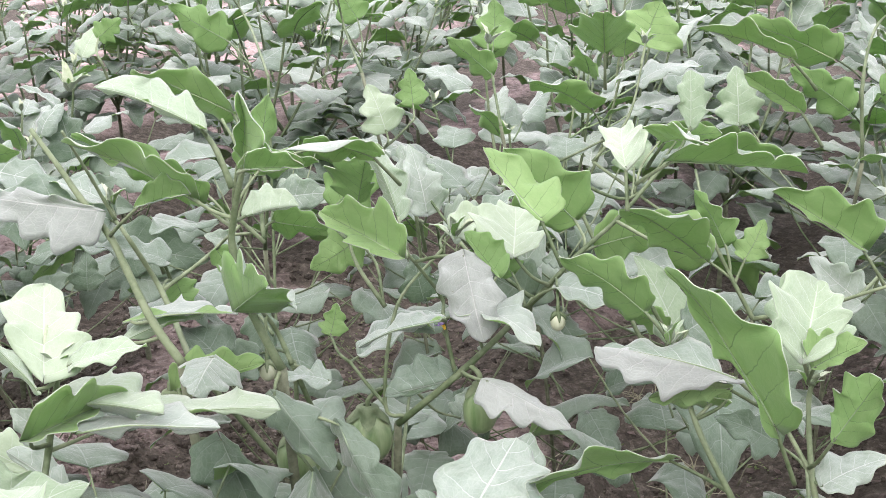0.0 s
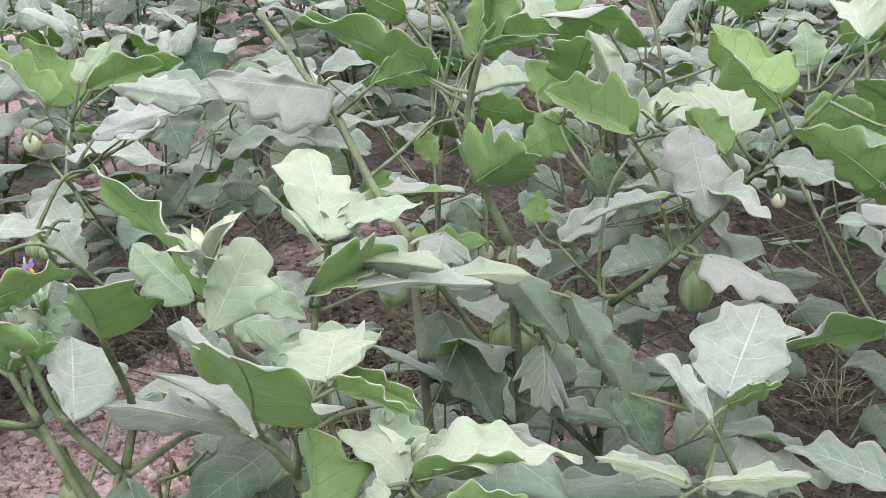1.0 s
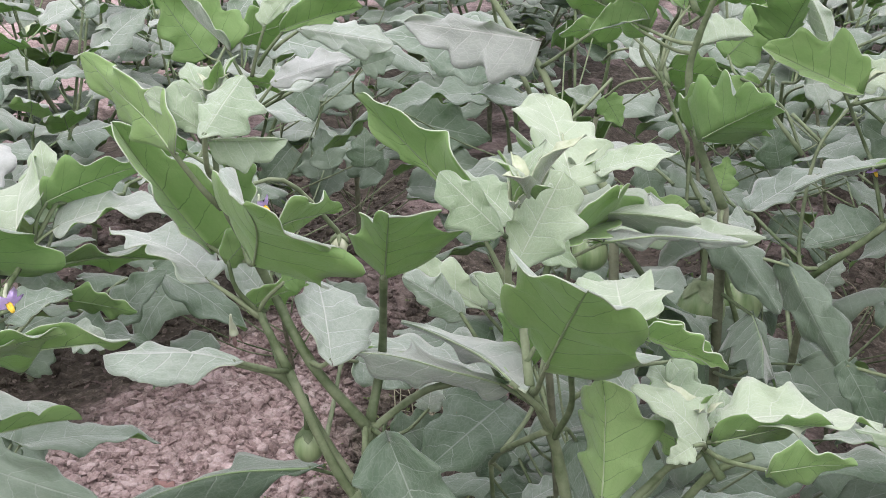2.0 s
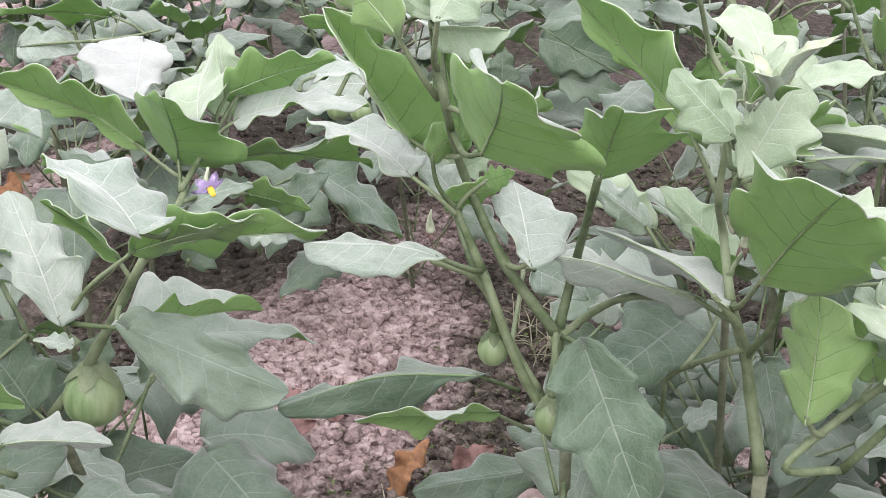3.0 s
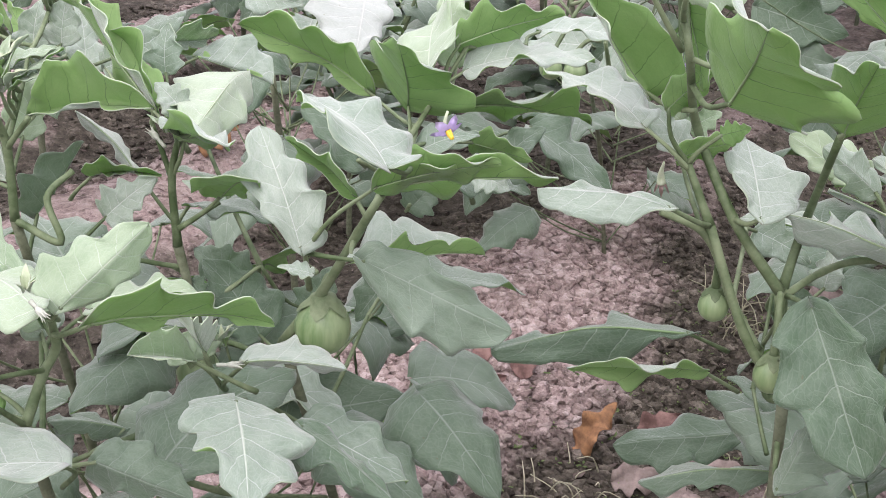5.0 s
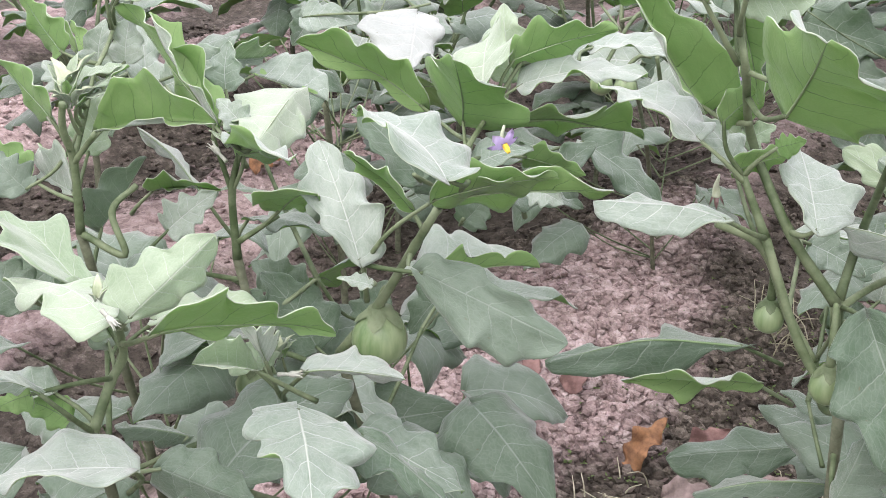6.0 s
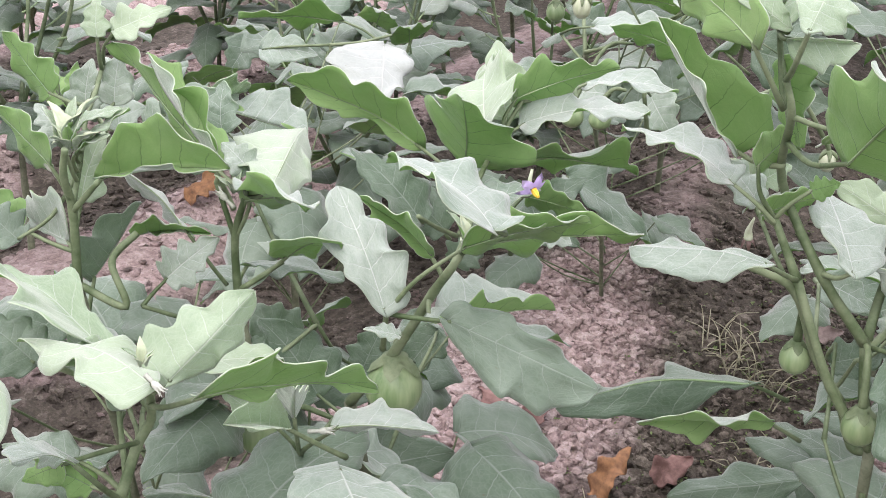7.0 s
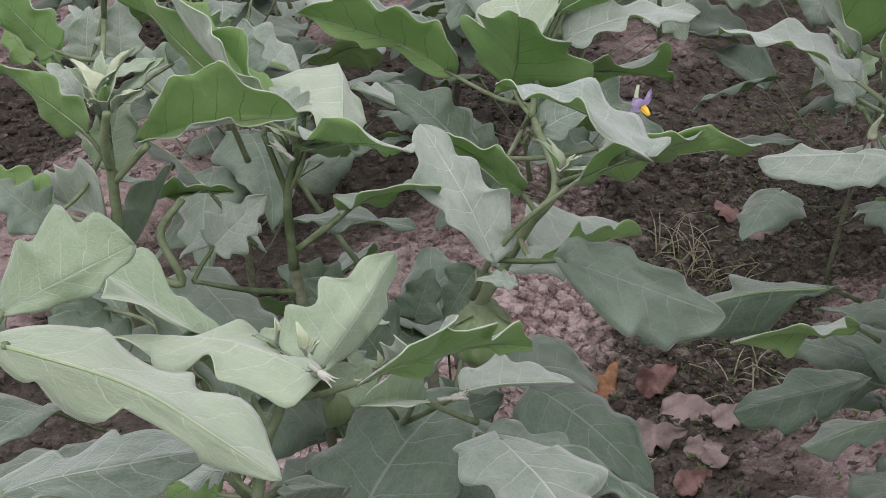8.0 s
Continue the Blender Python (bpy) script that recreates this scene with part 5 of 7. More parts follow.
stem(back_plant, [(-0.758, 2.082, 0.868), (-0.772, 2.120, 0.853), (-0.785, 2.157, 0.843)], 0.0027, 0.0021, name="branch")
leaf(back_plant, (-0.785, 2.157, 0.843), (-0.751, 2.217, 0.851), (-0.584, 2.241, 0.811), (0.265, -0.492, 0.829), 0.114, 0.07, 0.18)
stem(back_plant, [(-0.680, 1.825, 0.780), (-0.622, 1.783, 0.809), (-0.564, 1.741, 0.848)], 0.0032, 0.0021, name="branch")
leaf(back_plant, (-0.564, 1.741, 0.848), (-0.492, 1.690, 0.896), (-0.435, 1.793, 0.925), (-0.057, -0.234, 0.970), 0.080, 0.07, 0.18)
stem(back_plant, [(-0.685, 1.852, 0.752), (-0.714, 1.868, 0.768), (-0.744, 1.885, 0.788)], 0.0027, 0.0021, name="branch")
leaf(back_plant, (-0.744, 1.885, 0.788), (-0.670, 1.837, 0.820), (-0.519, 1.865, 0.800), (0.137, -0.058, 0.989), 0.102, 0.07, 0.18)
stem(back_plant, [(-0.685, 1.852, 0.752), (-0.658, 1.831, 0.733), (-0.631, 1.809, 0.719)], 0.0027, 0.0021, name="branch")
leaf(back_plant, (-0.631, 1.809, 0.719), (-0.622, 1.760, 0.738), (-0.725, 1.729, 0.722), (0.057, -0.603, 0.796), 0.072, 0.07, 0.18)
leaf(back_plant, (-0.587, 1.758, 0.832), (-0.505, 1.739, 0.890), (-0.585, 1.723, 0.897), (-0.076, 0.706, 0.704), 0.054, 0.03, 0.12)
stem(back_plant, [(-0.211, 1.901, 0.765), (-0.211, 1.871, 0.825)], 0.0034, 0.0024, name="branch")
leaf(back_plant, (-0.211, 1.871, 0.825), (-0.233, 1.799, 0.878), (-0.372, 1.756, 0.853), (-0.107, -0.224, 0.969), 0.097, 0.07, 0.18, mats=OLD_SHADED)
stem(back_plant, [(-0.564, 1.741, 0.848), (-0.530, 1.769, 0.863), (-0.496, 1.797, 0.884)], 0.0028, 0.0021, name="branch")
leaf(back_plant, (-0.496, 1.797, 0.884), (-0.499, 1.779, 0.892), (-0.427, 1.813, 0.919), (-0.001, -0.622, 0.783), 0.055, 0.07, 0.18)
fruit(back_plant, (-0.634, 1.646, 0.735), .017, .018, to=(-0.587, 1.758, 0.832))
bud(back_plant, (-0.648, 1.701, 0.881), .014, to=(-0.564, 1.741, 0.848))
blade(back_plant, (-0.941, 1.655, 0.789), (-0.924, 1.605, 0.812), (-0.859, 1.473, 0.767), (-0.958, 1.492, 0.813), (-0.863, 1.581, 0.790), PALE)

sprout_plant = thing("eggplant_plant", (0.41, 1.43, ground_height(0.41, 1.43)), "small young eggplant shoot with pale grey leaves", "plant", "eggplant plants in the field")
trunk(sprout_plant, (0.364, 1.331, 0.608), 0.0046, 0.0034)
undergrowth(sprout_plant, 0, 0.12, 0.2, 0.5, seed=69)
stem(sprout_plant, [(0.364, 1.331, 0.608), (0.375, 1.361, 0.664), (0.387, 1.393, 0.709)], 0.0034, 0.0023)
leaf(sprout_plant, (0.386, 1.390, 0.704), (0.386, 1.414, 0.715), (0.418, 1.504, 0.782), (-0.076, -0.590, 0.804), 0.106, 0.07, 0.18, lobes=.42)
leaf(sprout_plant, (0.380, 1.375, 0.684), (0.372, 1.369, 0.695), (0.311, 1.383, 0.766), (0.694, -0.313, 0.648), 0.066, 0.07, 0.18)
leaf(sprout_plant, (0.385, 1.387, 0.701), (0.388, 1.391, 0.710), (0.445, 1.414, 0.728), (-0.410, 0.855, 0.318), 0.045, 0.03, 0.12)
leaf(sprout_plant, (0.366, 1.337, 0.618), (0.347, 1.336, 0.635), (0.251, 1.323, 0.663), (0.276, 0.120, 0.954), 0.071, 0.07, 0.18)
leaf(sprout_plant, (0.366, 1.337, 0.618), (0.377, 1.344, 0.634), (0.542, 1.387, 0.630), (-0.012, 0.197, 0.980), 0.119, 0.07, 0.18, lobes=.42)
stem(sprout_plant, [(0.645, 1.420, 0.546), (0.645, 1.390, 0.606)], 0.0034, 0.0024, name="branch")
leaf(sprout_plant, (0.645, 1.390, 0.606), (0.567, 1.358, 0.646), (0.449, 1.344, 0.687), (0.345, -0.177, 0.922), 0.088, 0.07, 0.18, lobes=.42)
rosette(sprout_plant, (0.386, 1.392, 0.716), .03)
blade(sprout_plant, (0.383, 1.381, 0.692), (0.268, 1.376, 0.723), (0.309, 1.359, 0.655), (0.266, 1.362, 0.692), (0.328, 1.371, 0.670), OLD_SHADED)
blade(sprout_plant, (0.378, 1.228, 0.755), (0.386, 1.252, 0.799), (0.417, 1.403, 0.832), (0.467, 1.384, 0.831), (0.346, 1.324, 0.834))
blade(sprout_plant, (0.398, 1.216, 0.729), (0.371, 1.205, 0.793), (0.316, 1.214, 0.850), (0.349, 1.245, 0.830), (0.352, 1.206, 0.808))
blade(sprout_plant, (0.349, 1.215, 0.760), (0.385, 1.215, 0.806), (0.436, 1.235, 0.821), (0.401, 1.204, 0.835), (0.410, 1.225, 0.815))
blade(sprout_plant, (0.388, 1.209, 0.685), (0.351, 1.188, 0.732), (0.264, 1.175, 0.758), (0.305, 1.221, 0.736), (0.308, 1.178, 0.736), YOUNG)
blade(sprout_plant, (0.335, 1.154, 0.723), (0.373, 1.133, 0.769), (0.461, 1.118, 0.794), (0.421, 1.121, 0.768), (0.429, 1.165, 0.773), YOUNG)

broad_plant = thing("eggplant_plant", (0.68, 1.46, ground_height(0.68, 1.46)), "broad eggplant plant with large upright green leaves", "plant", "eggplant plants in the field")
trunk(broad_plant, (0.734, 1.428, 0.765), 0.0049, 0.0037)
stem(broad_plant, [(0.713, 1.438, 0.511), (0.681, 1.441, 0.613), (0.649, 1.445, 0.752)], 0.0037, 0.0035)
undergrowth(broad_plant, 2, 0.16, 0.25, 0.6, seed=76)
stem(broad_plant, [(0.726, 1.435, 0.800), (0.694, 1.455, 0.848)], 0.0028, 0.0023)
stem(broad_plant, [(0.649, 1.445, 0.752), (0.606, 1.474, 0.824), (0.570, 1.560, 0.885), (0.549, 1.552, 0.930)], 0.0037, 0.0023)
stem(broad_plant, [(0.734, 1.428, 0.765), (0.725, 1.437, 0.806), (0.719, 1.466, 0.872), (0.726, 1.471, 0.899)], 0.0037, 0.0023)
leaf(broad_plant, (0.720, 1.467, 0.876), (0.723, 1.530, 0.882), (0.697, 1.595, 0.966), (-0.176, -0.802, 0.571), 0.104, 0.07, 0.18, mats=YOUNG)
leaf(broad_plant, (0.603, 1.481, 0.829), (0.628, 1.504, 0.868), (0.492, 1.486, 0.897), (0.223, -0.007, 0.975), 0.098, 0.07, 0.18)
leaf(broad_plant, (0.603, 1.481, 0.829), (0.637, 1.482, 0.857), (0.554, 1.466, 0.861), (-0.101, 0.849, 0.519), 0.059, 0.03, 0.12)
leaf(broad_plant, (0.577, 1.545, 0.874), (0.576, 1.581, 0.884), (0.523, 1.602, 0.973), (0.601, -0.626, 0.497), 0.074, 0.07, 0.18, mats=YOUNG)
leaf(broad_plant, (0.573, 1.552, 0.880), (0.540, 1.540, 0.931), (0.443, 1.541, 0.990), (0.276, 0.878, 0.392), 0.080, 0.03, 0.12)
leaf(broad_plant, (0.577, 1.545, 0.874), (0.566, 1.565, 0.903), (0.510, 1.560, 0.920), (0.047, 0.943, 0.330), 0.041, 0.03, 0.12)
leaf(broad_plant, (0.728, 1.435, 0.795), (0.737, 1.427, 0.792), (0.806, 1.452, 0.819), (-0.216, -0.394, 0.893), 0.054, 0.07, 0.18)
stem(broad_plant, [(0.730, 1.429, 0.740), (0.729, 1.468, 0.751), (0.728, 1.508, 0.766)], 0.0027, 0.0021, name="branch")
leaf(broad_plant, (0.728, 1.508, 0.766), (0.700, 1.563, 0.763), (0.626, 1.559, 0.795), (0.249, -0.827, 0.505), 0.057, 0.07, 0.18, mats=OLD_SHADED)
leaf(broad_plant, (0.580, 1.536, 0.869), (0.589, 1.586, 0.890), (0.639, 1.605, 0.914), (0.042, -0.848, 0.528), 0.057, 0.07, 0.18)
rosette(broad_plant, (0.720, 1.485, 0.876), .04)
rosette(broad_plant, (0.570, 1.531, 0.891), .04)
blade(broad_plant, (0.445, 1.550, 0.974), (0.419, 1.557, 1.029), (0.341, 1.624, 1.090), (0.373, 1.587, 1.056), (0.432, 1.606, 1.063))
blade(broad_plant, (0.701, 1.345, 0.839), (0.677, 1.336, 0.906), (0.567, 1.364, 1.050), (0.627, 1.346, 0.963), (0.671, 1.291, 1.011))
blade(broad_plant, (0.722, 1.438, 0.806), (0.740, 1.389, 0.869), (0.777, 1.391, 0.938), (0.747, 1.415, 0.933), (0.779, 1.400, 0.875))
blade(broad_plant, (0.723, 1.469, 0.889), (0.716, 1.409, 0.937), (0.766, 1.428, 0.959), (0.704, 1.419, 0.971), (0.743, 1.416, 0.940))
blade(broad_plant, (0.726, 1.471, 0.899), (0.704, 1.409, 0.944), (0.720, 1.497, 0.995), (0.749, 1.434, 0.984), (0.666, 1.428, 1.018), YOUNG)
blade(broad_plant, (0.694, 1.455, 0.848), (0.640, 1.365, 0.939), (0.503, 1.346, 0.969), (0.576, 1.414, 0.923), (0.517, 1.337, 0.937), PALE)
blade(broad_plant, (0.694, 1.455, 0.848), (0.633, 1.383, 0.919), (0.556, 1.363, 0.911), (0.594, 1.368, 0.903), (0.592, 1.355, 0.938), OLD_SHADED)
blade(broad_plant, (0.644, 1.449, 0.761), (0.579, 1.501, 0.765), (0.418, 1.454, 0.738), (0.475, 1.469, 0.745), (0.492, 1.421, 0.806))
blade(broad_plant, (0.517, 1.551, 1.044), (0.512, 1.574, 1.088), (0.499, 1.670, 1.109), (0.536, 1.578, 1.123), (0.477, 1.638, 1.114), YOUNG)
blade(broad_plant, (0.533, 1.614, 1.076), (0.553, 1.566, 1.120), (0.601, 1.485, 1.141), (0.538, 1.522, 1.154), (0.577, 1.534, 1.136))
blade(broad_plant, (0.522, 1.595, 1.062), (0.561, 1.588, 1.093), (0.711, 1.616, 1.076), (0.629, 1.539, 1.132), (0.635, 1.608, 1.101))

side_plant = thing("eggplant_plant", (0.57, 2.02, ground_height(0.57, 2.02)), "eggplant plant with green leaves beside the furrow", "plant", "eggplant plants in the field")
trunk(side_plant, (0.673, 1.831, 0.807), 0.0046, 0.0034)
stem(side_plant, [(0.631, 1.906, 0.532), (0.510, 1.972, 0.716), (0.388, 2.039, 0.938)], 0.0031, 0.0030)
undergrowth(side_plant, 20, 0.26, 0.3, 0.85, seed=82)
stem(side_plant, [(0.388, 2.039, 0.938), (0.487, 2.059, 0.900), (0.552, 2.102, 0.981)], 0.0031, 0.0020)
stem(side_plant, [(0.673, 1.831, 0.807), (0.640, 1.844, 0.863), (0.607, 1.877, 0.920), (0.584, 2.044, 0.953)], 0.0034, 0.0020)
leaf(side_plant, (0.643, 1.843, 0.858), (0.605, 1.844, 0.886), (0.488, 1.842, 0.947), (0.135, 0.959, 0.248), 0.092, 0.03, 0.12)
stem(side_plant, [(0.673, 1.831, 0.807), (0.755, 1.805, 0.842), (0.836, 1.780, 0.887)], 0.0034, 0.0021, name="branch")
leaf(side_plant, (0.486, 2.122, 0.885), (0.484, 2.187, 0.911), (0.473, 2.210, 0.977), (0.013, -0.952, 0.306), 0.068, 0.07, 0.18, mats=YOUNG)
leaf(side_plant, (0.493, 2.063, 0.907), (0.526, 2.117, 0.977), (0.620, 2.141, 0.987), (-0.227, 0.767, 0.601), 0.069, 0.03, 0.12)
leaf(side_plant, (0.640, 1.844, 0.863), (0.631, 1.856, 0.904), (0.585, 1.872, 0.974), (0.557, 0.812, 0.174), 0.060, 0.03, 0.12)
leaf(side_plant, (0.646, 1.841, 0.853), (0.658, 1.855, 0.885), (0.681, 1.878, 0.935), (-0.149, 0.933, -0.328), 0.050, 0.03, 0.12)
stem(side_plant, [(0.804, 1.790, 0.869), (0.819, 1.826, 0.869), (0.834, 1.860, 0.872)], 0.0027, 0.0021, name="branch")
leaf(side_plant, (0.834, 1.860, 0.872), (0.816, 1.867, 0.827), (0.745, 1.874, 0.887), (0.170, -0.931, 0.323), 0.067, 0.07, 0.18)
leaf(side_plant, (0.505, 2.071, 0.922), (0.553, 2.113, 0.951), (0.743, 2.154, 0.951), (-0.084, 0.501, 0.861), 0.136, 0.03, 0.12)
blade(side_plant, (0.757, 1.983, 1.012), (0.723, 1.968, 1.067), (0.643, 1.967, 1.116), (0.675, 1.963, 1.083), (0.698, 1.944, 1.115))
blade(side_plant, (0.833, 1.807, 0.877), (0.799, 1.792, 0.932), (0.683, 1.791, 1.003), (0.740, 1.791, 0.965), (0.797, 1.778, 1.003))

upper_plant = thing("eggplant_plant", (0.85, 2.65, ground_height(0.85, 2.65)), "tall eggplant plant with a dark upright stem", "plant", "eggplant plants in the field")
trunk(upper_plant, (0.873, 2.473, 0.857), 0.0049, 0.0037)
stem(upper_plant, [(0.864, 2.544, 0.534), (0.625, 2.523, 0.662), (0.386, 2.503, 0.830)], 0.0031, 0.0030)
undergrowth(upper_plant, 22, 0.3, 0.3, 0.9, seed=83)
stem(upper_plant, [(0.386, 2.503, 0.830), (0.448, 2.557, 0.908), (0.470, 2.643, 1.026)], 0.0031, 0.0020)
stem(upper_plant, [(0.873, 2.473, 0.857), (0.863, 2.494, 1.001), (0.885, 2.575, 1.081), (0.925, 2.594, 1.120)], 0.0037, 0.0020)
stem(upper_plant, [(0.882, 2.688, 0.909), (0.882, 2.658, 0.969)], 0.0034, 0.0024, name="branch")
leaf(upper_plant, (0.882, 2.658, 0.969), (0.822, 2.600, 1.021), (0.653, 2.594, 1.089), (0.234, 0.719, 0.655), 0.120, 0.03, 0.12)
stem(upper_plant, [(0.662, 2.622, 0.808), (0.662, 2.592, 0.868)], 0.0034, 0.0024, name="branch")
leaf(upper_plant, (0.662, 2.592, 0.868), (0.655, 2.581, 0.896), (0.643, 2.615, 1.000), (0.152, -0.936, 0.319), 0.090, 0.07, 0.18, mats=YOUNG)
leaf(upper_plant, (0.464, 2.619, 0.994), (0.469, 2.648, 1.031), (0.495, 2.680, 1.110), (-0.097, 0.935, -0.342), 0.140, 0.03, 0.12)
leaf(upper_plant, (0.875, 2.531, 0.906), (0.842, 2.473, 0.953), (0.736, 2.479, 1.024), (0.197, 0.955, 0.219), 0.084, 0.03, 0.12)
leaf(upper_plant, (0.875, 2.462, 0.939), (0.887, 2.391, 1.001), (0.983, 2.423, 1.045), (-0.293, 0.954, -0.061), 0.073, 0.03, 0.12)
rosette(upper_plant, (0.473, 2.547, 1.048), .06)

rear_plant = thing("eggplant_plant", (-0.2, 2.3, ground_height(-0.2, 2.3)), "dense eggplant plant with grey-green leaves", "plant", "eggplant plants in the field")
trunk(rear_plant, (-0.094, 2.002, 0.802), 0.0046, 0.0034)
stem(rear_plant, [(-0.136, 2.121, 0.501), (-0.160, 2.211, 0.741), (-0.183, 2.301, 1.022)], 0.0028, 0.0027)
undergrowth(rear_plant, 28, 0.34, 0.3, 0.9, seed=84)
stem(rear_plant, [(-0.183, 2.301, 1.022), (-0.303, 2.527, 1.078), (-0.342, 2.522, 1.146)], 0.0028, 0.0020)
stem(rear_plant, [(-0.094, 2.002, 0.802), (-0.080, 1.986, 0.931), (-0.179, 2.112, 1.002)], 0.0034, 0.0020)
stem(rear_plant, [(-0.170, 2.101, 0.995), (-0.161, 2.130, 0.961), (-0.152, 2.160, 0.931)], 0.0027, 0.0021, name="branch")
leaf(rear_plant, (-0.152, 2.160, 0.931), (-0.174, 2.096, 1.007), (-0.343, 2.088, 1.070), (0.204, 0.738, 0.643), 0.119, 0.03, 0.12)
leaf(rear_plant, (-0.325, 2.580, 0.981), (-0.385, 2.603, 1.031), (-0.508, 2.605, 1.101), (0.019, 1.000, 0.006), 0.094, 0.03, 0.12)
stem(rear_plant, [(-0.614, 2.519, 0.945), (-0.614, 2.489, 1.005)], 0.0034, 0.0024, name="branch")
leaf(rear_plant, (-0.614, 2.489, 1.005), (-0.651, 2.558, 1.039), (-0.606, 2.579, 1.076), (-0.369, 0.926, -0.073), 0.056, 0.03, 0.12)
leaf(rear_plant, (-0.084, 1.990, 0.896), (-0.037, 1.933, 0.929), (0.041, 1.941, 0.910), (0.199, -0.850, 0.489), 0.053, 0.07, 0.18)
rosette(rear_plant, (-0.391, 1.968, 1.059), .06)

sparse_plant = thing("eggplant_plant", (0.1, 2.45, ground_height(0.1, 2.45)), "dense eggplant plant with pale grey leaves", "plant", "eggplant plants in the field")
trunk(sparse_plant, (-0.024, 2.360, 1.021), 0.0043, 0.0031)
undergrowth(sparse_plant, 28, 0.34, 0.3, 0.9, seed=85)
stem(sparse_plant, [(-0.024, 2.360, 1.021), (-0.140, 2.644, 1.048), (-0.152, 2.623, 1.143)], 0.0031, 0.0020)
stem(sparse_plant, [(0.001, 2.378, 0.872), (0.023, 2.324, 0.891), (0.046, 2.270, 0.917)], 0.0030, 0.0021, name="branch")
leaf(sparse_plant, (0.046, 2.270, 0.917), (0.029, 2.319, 0.925), (-0.009, 2.339, 1.005), (0.197, -0.923, 0.332), 0.081, 0.07, 0.18, mats=YOUNG)
stem(sparse_plant, [(0.019, 2.335, 0.887), (0.044, 2.353, 0.908), (0.069, 2.372, 0.935)], 0.0027, 0.0021, name="branch")
leaf(sparse_plant, (0.069, 2.372, 0.935), (0.051, 2.437, 0.947), (0.039, 2.457, 1.012), (-0.203, 0.924, -0.324), 0.062, 0.03, 0.12)
stem(sparse_plant, [(-0.140, 2.644, 1.048), (-0.129, 2.662, 1.015), (-0.118, 2.680, 0.985)], 0.0027, 0.0021, name="branch")
leaf(sparse_plant, (-0.118, 2.680, 0.985), (-0.148, 2.760, 1.054), (-0.198, 2.776, 1.125), (0.005, 0.978, -0.207), 0.075, 0.03, 0.12)
stem(sparse_plant, [(0.183, 1.967, 0.828), (0.183, 1.937, 0.888)], 0.0034, 0.0024, name="branch")
leaf(sparse_plant, (0.183, 1.937, 0.888), (0.211, 1.868, 0.923), (0.180, 1.895, 1.017), (0.564, -0.726, 0.393), 0.068, 0.07, 0.18)
stem(sparse_plant, [(0.169, 1.970, 0.889), (0.173, 1.975, 0.821), (0.178, 1.979, 0.762)], 0.0030, 0.0021, name="branch")
leaf(sparse_plant, (0.178, 1.979, 0.762), (0.191, 1.918, 0.767), (0.171, 1.937, 0.833), (0.213, -0.920, 0.329), 0.064, 0.07, 0.18, mats=OLD_SHADED)

pale_plant = thing("eggplant_plant", (0.35, 2.4, ground_height(0.35, 2.4)), "dense eggplant plant with upright green leaves", "plant", "eggplant plants in the field")
trunk(pale_plant, (0.219, 2.439, 0.910), 0.0043, 0.0031)
undergrowth(pale_plant, 28, 0.34, 0.3, 0.9, seed=85)
stem(pale_plant, [(0.219, 2.439, 0.910), (0.176, 2.582, 0.980), (0.153, 2.661, 1.023)], 0.0031, 0.0020)
leaf(pale_plant, (0.168, 2.611, 0.995), (0.159, 2.693, 1.011), (0.156, 2.724, 1.104), (-0.159, 0.934, -0.320), 0.088, 0.03, 0.12)
stem(pale_plant, [(0.239, 2.433, 0.811), (0.325, 2.446, 0.843), (0.411, 2.459, 0.886)], 0.0033, 0.0021, name="branch")
leaf(pale_plant, (0.411, 2.459, 0.886), (0.392, 2.396, 0.960), (0.293, 2.284, 1.030), (0.011, 0.527, 0.850), 0.109, 0.03, 0.12)
leaf(pale_plant, (0.184, 2.556, 0.967), (0.177, 2.579, 0.980), (0.086, 2.585, 1.047), (0.304, 0.894, 0.328), 0.074, 0.03, 0.12)
stem(pale_plant, [(0.189, 2.059, 0.780), (0.189, 2.029, 0.840)], 0.0034, 0.0024, name="branch")
leaf(pale_plant, (0.189, 2.029, 0.840), (0.217, 1.962, 0.881), (0.294, 1.975, 0.879), (0.161, -0.880, 0.447), 0.070, 0.07, 0.18)
stem(pale_plant, [(0.206, 2.108, 0.796), (0.271, 2.060, 0.751), (0.335, 2.013, 0.716)], 0.0033, 0.0021, name="branch")
leaf(pale_plant, (0.335, 2.013, 0.716), (0.353, 1.946, 0.762), (0.332, 1.990, 0.902), (0.344, -0.879, 0.330), 0.098, 0.07, 0.18)
rosette(pale_plant, (0.186, 2.497, 1.051), .06)

bent_plant = thing("eggplant_plant", (-0.62, 1.1, ground_height(-0.62, 1.1)), "bent eggplant plant with a violet flower and round green fruit", "plant", "eggplant plants in the field")
trunk(bent_plant, (-0.586, 0.900, 0.675), 0.0065, 0.0052)
stem(bent_plant, [(-0.599, 0.980, 0.425), (-0.659, 0.878, 0.481), (-0.719, 0.777, 0.578)], 0.0038, 0.0037)
undergrowth(bent_plant, 10, 0.15, 0.25, 0.55, seed=72)
stem(bent_plant, [(-0.543, 0.888, 0.751), (-0.517, 0.847, 0.813)], 0.0030, 0.0023)
stem(bent_plant, [(-0.719, 0.777, 0.578), (-0.656, 0.799, 0.617), (-0.585, 0.810, 0.670), (-0.592, 0.880, 0.665)], 0.0038, 0.0030)
stem(bent_plant, [(-0.532, 1.057, 0.846), (-0.538, 1.127, 0.871), (-0.525, 1.164, 0.911)], 0.0031, 0.0023)
